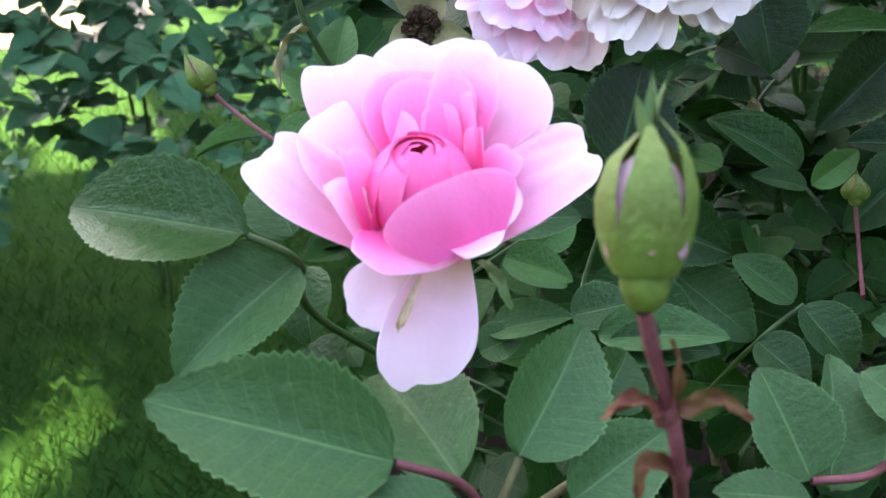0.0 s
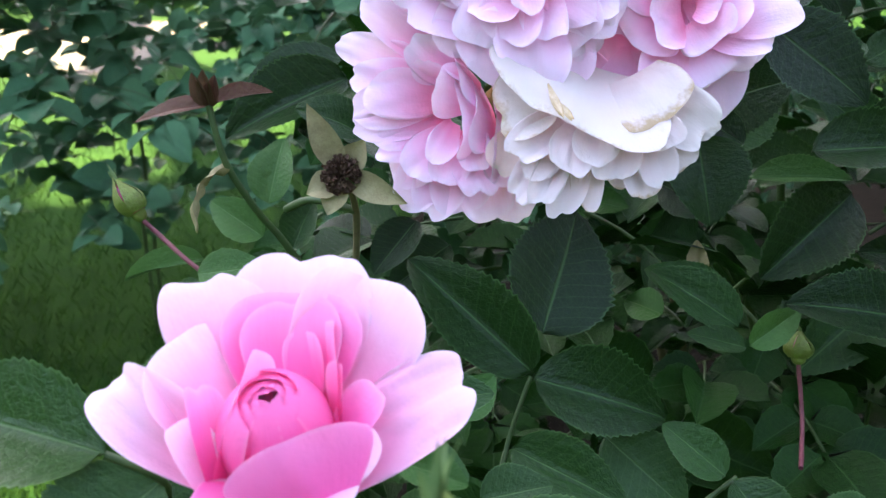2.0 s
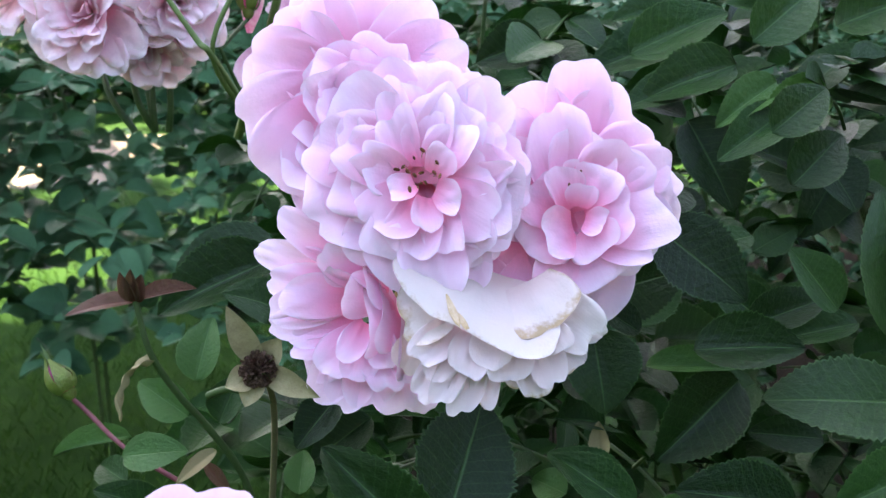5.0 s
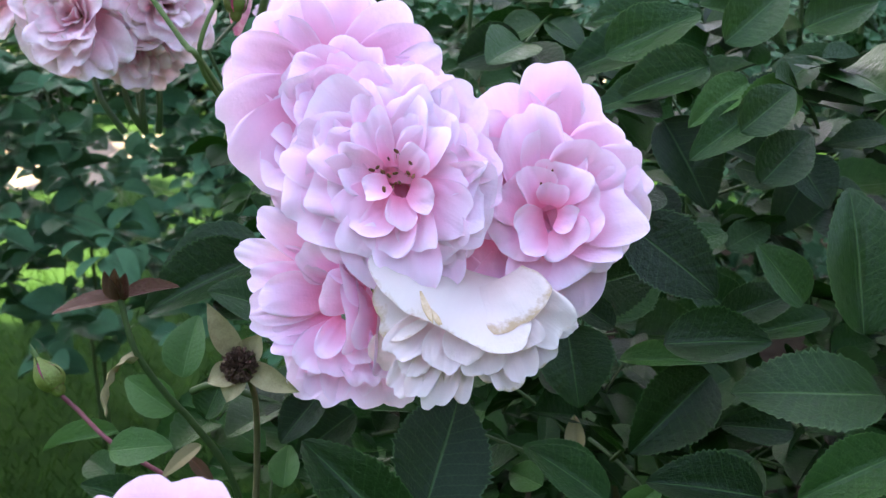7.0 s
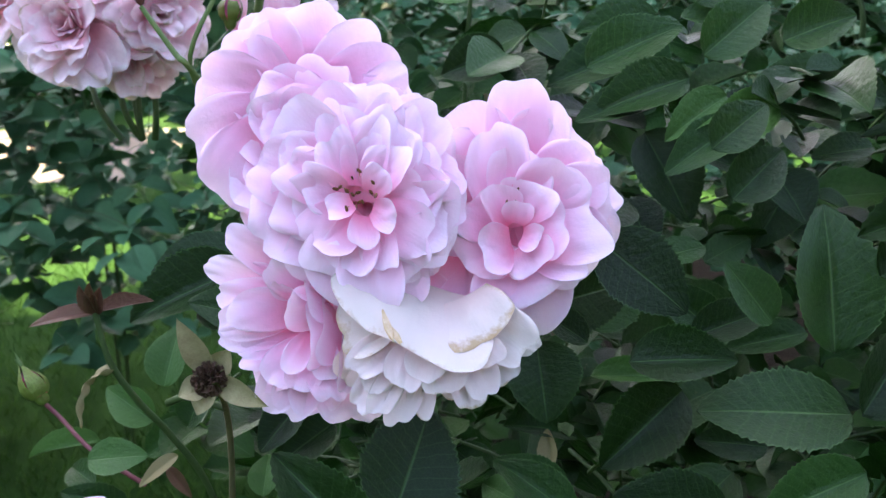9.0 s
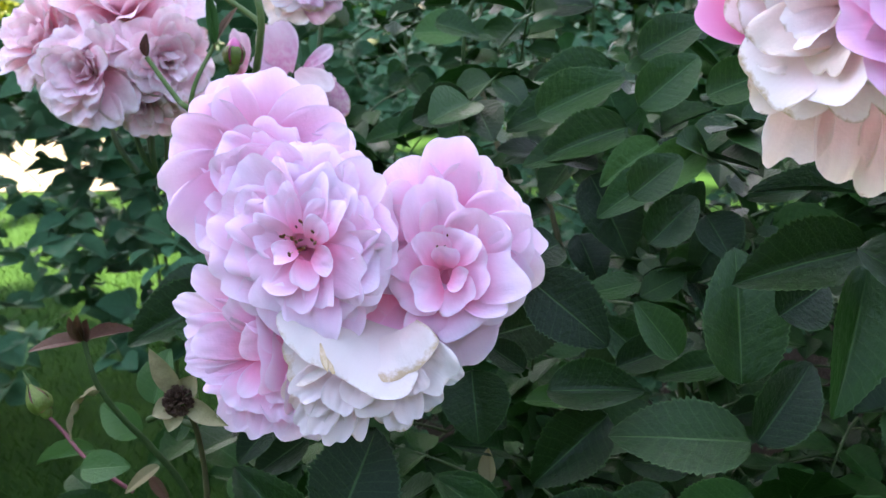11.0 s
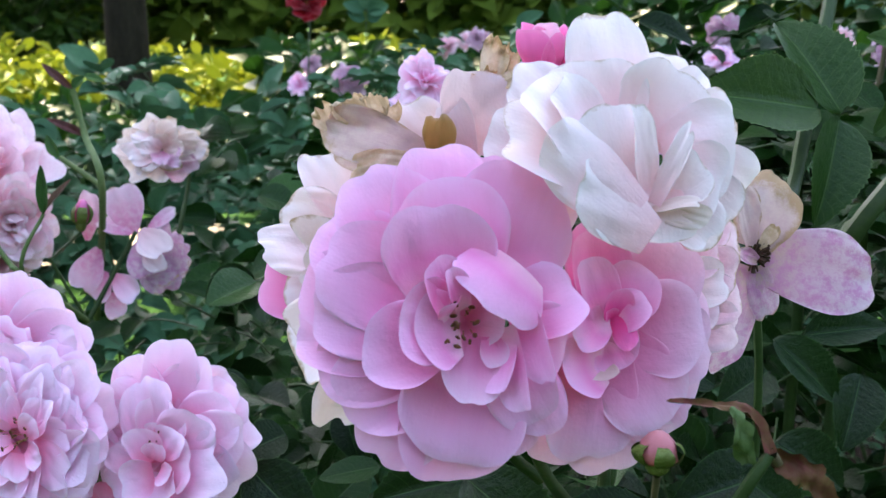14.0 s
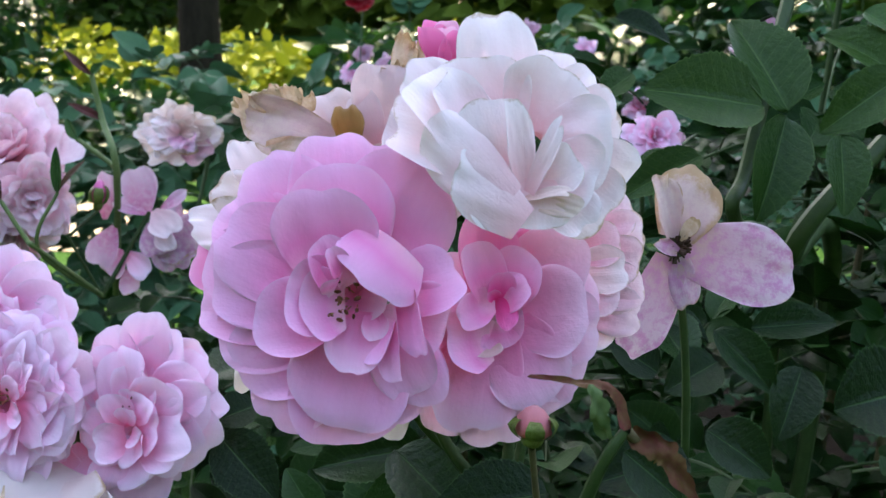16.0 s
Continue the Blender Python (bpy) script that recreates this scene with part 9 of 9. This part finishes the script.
bract(shoot, (-0.0580, 0.3660, 0.9385), (-0.0361, 0.3681, 0.9439), 0.0075, (0, -0.5, 0.9), LEAF_BRONZE, 1)
for dx, dz in ((-0.004, 0.012), (0.004, 0.011), (0.0, 0.013)):
    p = Vector((-0.0580, 0.3660, 0.9385))
    bract(shoot, p, p + Vector((dx, -0.003, dz)), 0.006, (dx * 40, -1, 0.1), LEAF_BRONZE, 5)
ribbon(shoot, [(-0.0531, 0.3628, 0.9154), (-0.0585, 0.3580, 0.9140), (-0.0625, 0.3530, 0.9070), (-0.0637, 0.3509, 0.8960)], 0.0080, (-0.5, -0.6, 0.6), SEPAL_DRY, 36)
add_stem(shoot, [(-0.0348, 0.3690, 0.8975), (-0.0230, 0.3591, 0.9051), (-0.0072, 0.3531, 0.9031)], 0.0016, 0.0014, STEM_GREEN, "side_stem")


def dead_head(at, axis, R, stem_pts, label, seed):
    """A spent bloom: a brown tuft of dry stamens with papery sepals round it."""
    rnd = random.Random(seed)
    r = thing("dead_head", facing_frame(at, axis), label, "dead rose")
    tuft = []
    for _ in range(120):
        d = Vector((rnd.gauss(0, 0.6), rnd.gauss(0, 0.6), rnd.uniform(0.25, 1))).normalized()
        tuft.append(tube_piece([d * R * 0.1, d * R * rnd.uniform(0.26, 0.32), d * R * rnd.uniform(0.34, 0.40)], R * 0.02, R * 0.045, 4, 2, 0.4, rnd.randrange(99)))
    part("tuft", join_meshes("tuft", tuft), HEAD_DEAD, r, "brown dry stamens")
    part("hip", lathe("hip", [(0.05 * R, -0.55 * R), (0.2 * R, -0.5 * R), (0.30 * R, -0.3 * R), (0.26 * R, -0.05 * R), (0.3 * R, 0.05 * R), (0.05 * R, 0.12 * R)], 12), SEPAL, r, "small green hip")
    for az, L in ((-22, 1.1), (-150, 0.55), (112, 1.25), (55, 0.6), (250, 0.6)):
        part("sepal", sepal_mesh(R * L, R * 0.62, rnd.uniform(62, 80), rnd.uniform(0, 35), rnd.randrange(999), 0.3), SEPAL_DRY, r, "", Matrix.Rotation(radians(az), 4, "Z") @ Matrix.Translation((R * 0.18, 0, 0)))
    add_stem(r, [at] + stem_pts, 0.0011, 0.0015, STEM_BROWN)
    return r


ribbon(young, [(0.0058, 0.2038, 0.9019), (0.0130, 0.2008, 0.9071), (0.0203, 0.2025, 0.9080)], 0.0042, (0, -0.6, 0.8), SEPAL_DRY, 51, "sepal")
ribbon(young, [(0.0050, 0.2019, 0.8982), (0.0091, 0.1962, 0.8955), (0.0117, 0.1935, 0.8899)], 0.0036, (0.2, -0.7, 0.6), SEPAL, 52, "sepal")

dead_head((-0.0103, 0.3482, 0.9186), (-0.1, -0.93, 0.25), 0.0195, [(-0.0072, 0.3531, 0.9031), (-0.0109, 0.3673, 0.8697), (-0.0158, 0.3738, 0.8299)], "spent rose with brown stamens and papery beige sepals", 6)

bract(bush, (0.1208, 0.3749, 0.8636), (0.1196, 0.3797, 0.8781), 0.0085, (-0.3, -0.9, 0.2), SEPAL_DRY, 5)
bract(shoot, (-0.0347, 0.3730, 0.8710), (-0.0507, 0.3644, 0.8625), 0.0065, (-0.3, -0.7, 0.6), SEPAL_DRY, 4)
bract(shoot, (-0.0395, 0.3730, 0.8653), (-0.0284, 0.3644, 0.8564), 0.0055, (0.3, -0.8, 0.4), LEAF_BRONZE, 1)

# the torn bloom at the side of the large cluster
torn = thing("spent_rose", facing_frame((0.3534, 0.3316, 1.0807), (0.2, -0.95, 0.1)), "spent rose with mottled and dry crumpled petals round a brown tuft", "rose")
tuft = []
rnd = random.Random(19)
for _ in range(60):
    d = Vector((rnd.gauss(0, 1), rnd.gauss(0, 1), rnd.uniform(0.1, 1.2))).normalized()
    tuft.append(tube_piece([d * 0.001, d * 0.003, d * rnd.uniform(0.004, 0.0075)], 0.0003, 0.0005, 4, 2, 0.5, rnd.randrange(99)))
part("tuft", join_meshes("tuft", tuft), HEAD_DEAD, torn, "brown dry stamens")
for az, L, W, m in ((-12, 0.043, 0.032, PETAL_MAUVE), (250, 0.040, 0.022, PETAL_MAUVE), (285, 0.02, 0.013, PETAL_MAUVE)):
    add_petal(torn, m, az, int(az + 700), th0=84, L=L, W=W, bend=4, reflex=8, cup=0.2, ruffle=0.07, r0=0.004, frill=0.05, crumple=0.03, rows=22, cols=27, foot=0.6)
set_petal(torn, PETAL_DRYPINK, (0.3534, 0.3325, 1.0840), (0.3604, 0.3384, 1.1103), 0.0298, (0.15, -0.97, 0.18), 0.5, 10, 20, 2101, frill=0.07, ruffle=0.09, crumple=0.10, foot=0.5)
set_petal(torn, PETAL_DRYPINK, (0.3519, 0.3303, 1.0848), (0.3470, 0.3313, 1.1084), 0.0133, (0.66, -0.74, 0.17), 0.7, 0, 26, 2102, frill=0.09, ruffle=0.1, crumple=0.10, foot=0.5)
set_petal(torn, PETAL_TAN, (0.3549, 0.3296, 1.0840), (0.3603, 0.3306, 1.0924), 0.0066, (0.07, -0.99, 0.08), 0.7, 0, 10, 2103, frill=0.08, crumple=0.05)
set_petal(torn, PETAL_MAUVE, (0.3542, 0.3274, 1.0800), (0.3459, 0.3229, 1.0847), 0.0068, (0.51, -0.86, 0.08), 0.8, 0, 30, 2104, frill=0.08, ruffle=0.1, crumple=0.08, foot=0.5)
add_stem(torn, [(0.3534, 0.3316, 1.0807), (0.3616, 0.3447, 1.0231), (0.3660, 0.3640, 0.9400)], 0.0015, 0.0020, STEM_GREEN)

bud((0.3089, 0.2244, 1.0442), (0.3094, 0.2274, 1.0575), 0.0130, [(0.3098, 0.2431, 1.0138)], "reddish pink bud below a cluster of open roses", 8, 0.3, STEM_BROWN, PETAL_BLUSHRED, 0.6, slim=(0, 1, 2, 3, 4))

tip_shoot = thing("rose_shoot", Matrix.Translation((0.3173, 0.2309, 1.0022)), "rose shoot with red-edged young leaves", "rose shoot")
add_stem(tip_shoot, [(0.3356, 0.2103, 1.0583), (0.3289, 0.2114, 1.0449), (0.3173, 0.2309, 1.0022)], 0.0015, 0.0023, STEM_GREEN)
ribbon(tip_shoot, [(0.3356, 0.2103, 1.0583), (0.3310, 0.2161, 1.0671), (0.3218, 0.2114, 1.0705), (0.3084, 0.2079, 1.0731)], 0.0046, (0.2, -0.8, 0.5), BRACT, 41)
ribbon(tip_shoot, [(0.3370, 0.2140, 1.0552), (0.3458, 0.2125, 1.0522), (0.3500, 0.2110, 1.0470), (0.3560, 0.2085, 1.0395)], 0.0088, (0.2, -0.7, 0.6), BRACT, 42)
ribbon(tip_shoot, [(0.3314, 0.2129, 1.0540), (0.3281, 0.2105, 1.0633), (0.3252, 0.2119, 1.0705)], 0.0070, (-0.4, -0.9, 0.1), SEPAL, 43)
add_stem(tip_shoot, [(0.3407, 0.2166, 1.0509), (0.3356, 0.2103, 1.0583)], 0.0012, 0.0018, STEM_BROWN, "stub")

# stems and buds of the far cluster
bud((-0.0555, 0.6264, 1.0172), (-0.0547, 0.6338, 1.0415), 0.014, [(-0.0688, 0.6103, 1.0026), (-0.0687, 0.6049, 1.0018), (-0.0523, 0.6178, 0.9527)], "green bud with a pink tip beside faded roses", 9, 0.2, STEM_GREEN, None, 0.68)
bud((0.1065, 0.7368, 1.0573), (0.1079, 0.7430, 1.0773), 0.018, [(0.0940, 0.7332, 1.0316), (0.0863, 0.7361, 0.9210)], "pink bud just opening on a far stem", 10, 0.3, STEM_GREEN, None, 0.5)
far_shoot = thing("rose_shoot", Matrix.Translation((-0.0523, 0.6178, 0.9527)), "forked green rose stem with bare stubs between blooms", "rose shoot")
add_stem(far_shoot, [(-0.0534, 0.6310, 1.1184), (-0.0464, 0.6284, 1.0860), (-0.0310, 0.6151, 1.0487), (-0.0778, 0.6832, 0.9337)], 0.0020, 0.0030, STEM_LIGHT)
add_stem(far_shoot, [(-0.0614, 0.6183, 1.0723), (-0.0371, 0.6209, 1.0536), (-0.0310, 0.6151, 1.0487)], 0.0017, 0.0024, STEM_LIGHT)
add_stem(far_shoot, [(-0.0461, 0.5606, 1.0440), (-0.0640, 0.5588, 1.0037), (-0.0523, 0.6178, 0.9527)], 0.0012, 0.0018, STEM_LIGHT)
add_stem(far_shoot, [(-0.0864, 0.5553, 1.0382), (-0.0704, 0.5553, 1.0124), (-0.0640, 0.5588, 1.0037), (-0.0523, 0.6178, 0.9527)], 0.0015, 0.0020, STEM_LIGHT)
bract(far_shoot, (-0.0534, 0.6310, 1.1184), (-0.0779, 0.6336, 1.1374), 0.006, (0, -0.9, 0.4), LEAF_BRONZE, 4)
bract(far_shoot, (-0.0534, 0.6310, 1.1184), (-0.0458, 0.6340, 1.1274), 0.007, (0, -0.9, 0.4), LEAF_FRESH, 1)
bract(far_shoot, (-0.0458, 0.6340, 1.1274), (-0.0317, 0.6345, 1.1244), 0.006, (0, -0.8, 0.6), LEAF_FRESH, 4)
bract(far_shoot, (-0.0464, 0.6284, 1.0860), (-0.0717, 0.6245, 1.0999), 0.006, (0, -0.8, 0.6), LEAF_BRONZE, 4)
bract(far_shoot, (-0.0614, 0.6183, 1.0723), (-0.0715, 0.6213, 1.0874), 0.008, (0, -1, 0.1), LEAF_FRESH, 5)
bract(far_shoot, (-0.0461, 0.5606, 1.0440), (-0.0489, 0.5683, 1.0748), 0.007, (0.4, -0.9, 0.1), LEAF_FRESH, 5)
bract(far_shoot, (-0.0461, 0.5606, 1.0440), (-0.0356, 0.5777, 1.0662), 0.005, (0, -0.9, 0.4), LEAF_BRONZE, 4)
bract(far_shoot, (-0.0864, 0.5553, 1.0382), (-0.0847, 0.5538, 1.0520), 0.006, (0, -0.9, 0.4), LEAF_BRONZE, 1)
shed = thing("spent_rose", facing_frame((-0.0198, 0.6394, 1.0150), (0.1, -0.9, 0.2)), "spent mauve-pink rose with a few drooping petals", "rose")
set_petal(shed, PETAL_SPENT, (-0.0214, 0.6389, 1.0137), (-0.0314, 0.6424, 1.0466), 0.0288, (0.14, -0.93, 0.34), 0.4, 0, 14, 900)
set_petal(shed, PETAL_SPENT, (-0.0219, 0.6369, 1.0141), (-0.0456, 0.6329, 1.0234), 0.0157, (0.06, -0.62, 0.78), 0.5, 0, 20, 901)
set_petal(shed, PETAL_SPENT, (-0.0110, 0.6409, 1.0175), (0.0092, 0.6441, 1.0304), 0.0120, (0.08, -0.90, 0.43), 0.5, 0, 10, 902)
set_petal(shed, PETAL_SHELL, (-0.0147, 0.6363, 1.0170), (0.0035, 0.6259, 1.0024), 0.0249, (-0.03, -0.79, 0.62), 0.7, -10, 20, 903)
set_petal(shed, PETAL_MAUVE, (-0.0169, 0.6403, 1.0094), (0.0121, 0.6342, 0.9831), 0.0367, (-0.11, -0.90, 0.43), 0.6, -6, 20, 904)
set_petal(shed, PETAL_MAUVE, (-0.0187, 0.6376, 1.0073), (-0.0095, 0.6264, 0.9848), 0.0236, (0.28, -0.86, 0.43), 0.7, -6, 20, 905)
set_petal(shed, PETAL_MAUVE, (-0.0124, 0.6427, 1.0090), (0.0015, 0.6348, 0.9732), 0.0314, (0.08, -0.90, 0.43), 0.6, -6, 20, 906)
set_petal(shed, PETAL_SHELL, (-0.0119, 0.6336, 1.0057), (0.0035, 0.6247, 0.9895), 0.0183, (-0.23, -0.87, 0.43), 0.8, -6, 30, 907)
set_petal(shed, PETAL_SPENT, (-0.0578, 0.6401, 1.0074), (-0.0543, 0.6433, 1.0425), 0.0168, (0.49, -0.84, 0.23), 0.6, -4, 20, 908)
set_petal(shed, PETAL_SPENT, (-0.0489, 0.6377, 1.0028), (-0.0576, 0.6238, 0.9763), 0.0236, (0.18, -0.88, 0.43), 0.5, 0, 20, 909)
set_petal(shed, PETAL_SPENT, (-0.0434, 0.6339, 0.9862), (-0.0497, 0.6245, 0.9682), 0.0223, (0.18, -0.88, 0.43), 0.5, 0, 20, 910)
set_petal(shed, PETAL_LILAC, (-0.0381, 0.6337, 0.9836), (-0.0189, 0.6276, 0.9688), 0.0196, (0.08, -0.85, 0.52), 0.4, 0, 14, 911)
set_petal(shed, PETAL_SPENT, (-0.0399, 0.6322, 0.9703), (-0.0317, 0.6268, 0.9542), 0.0183, (0.08, -0.90, 0.43), 0.5, 0, 20, 912)
add_stem(shed, [(-0.0198, 0.6394, 1.0150), (-0.0523, 0.6178, 0.9527)], 0.0015, 0.002, STEM_GREEN)

# thick canes beside the large cluster, leaf stalks
add_stem(bush, [(0.4532, 0.4439, 1.1088), (0.4137, 0.4333, 1.0550), (0.46, 0.56, 0.98), (0.42, 0.6, 0.3)], 0.0046, 0.0055, STEM_GREEN, "cane")
add_stem(bush, [(0.4052, 0.4518, 1.1727), (0.3880, 0.4188, 1.0975), (0.3840, 0.4122, 1.0750), (0.43, 0.56, 0.98), (0.44, 0.62, 0.5)], 0.0032, 0.0036, STEM_GREEN, "cane")
add_stem(bush, [(0.0529, 0.3218, 0.8539), (0.0447, 0.3118, 0.8335), (0.0414, 0.3032, 0.8157), (0.05, 0.36, 0.74)], 0.0008, 0.0010, STEM_GREEN, "stalk")
add_stem(bush, [(0.1198, 0.3000, 0.8278), (0.1023, 0.2939, 0.8161), (0.09, 0.33, 0.76)], 0.0008, 0.0010, STEM_GREEN, "stalk")
bud((0.1492, 0.3380, 0.8477), (0.1500, 0.3430, 0.8581), 0.0100, [(0.1502, 0.3296, 0.8301), (0.1428, 0.3057, 0.8270)], "tiny round green rosebud among the leaves", 14, lap=38)
add_stem(bush, [(-0.0513, 0.2171, 0.8994), (-0.0399, 0.2188, 0.8910), (-0.0394, 0.2346, 0.8663), (-0.01, 0.30, 0.80)], 0.0010, 0.0013, STEM_GREEN, "stalk")
add_stem(bush, [(-0.0147, 0.1647, 0.8704), (-0.0011, 0.1708, 0.8597), (0.0102, 0.1868, 0.8350), (0.04, 0.27, 0.78)], 0.0010, 0.0013, STEM_RED, "stalk")
add_stem(bush, [(0.0126, 0.1814, 0.8582), (0.0102, 0.1868, 0.8350), (0.05, 0.28, 0.78)], 0.0010, 0.0013, STEM_BROWN, "stalk")
add_stem(bush, [(0.0845, 0.1909, 0.8408), (0.1058, 0.2002, 0.8364), (0.14, 0.27, 0.80)], 0.0010, 0.0013, STEM_RED, "stalk")

# small blooms on the bushes further back
rnd = random.Random(29)
for k, (x0, x1, y0, y1, z0, z1) in enumerate([(-0.5, 0.6, 2.25, 2.6, 0.98, 1.12)] * 9 + [(0.9, 2.0, 2.3, 2.7, 1.0, 1.3)] * 9 + [(0.4, 1.2, 1.35, 1.6, 1.0, 1.2)] * 4):
    p = Vector((rnd.uniform(x0, x1), rnd.uniform(y0, y1), rnd.uniform(z0, z1)))
    spent_rose(p, (rnd.uniform(-0.5, 0.5), -0.8, rnd.uniform(0.0, 0.6)), rnd.uniform(0.022, 0.034), p + Vector((0.02, 0.12, -0.2)), 600 + k, (PETAL_MAUVE, PETAL_LILAC, PETAL_OLDPINK)[k % 3], "small pink rose on a bush further back")
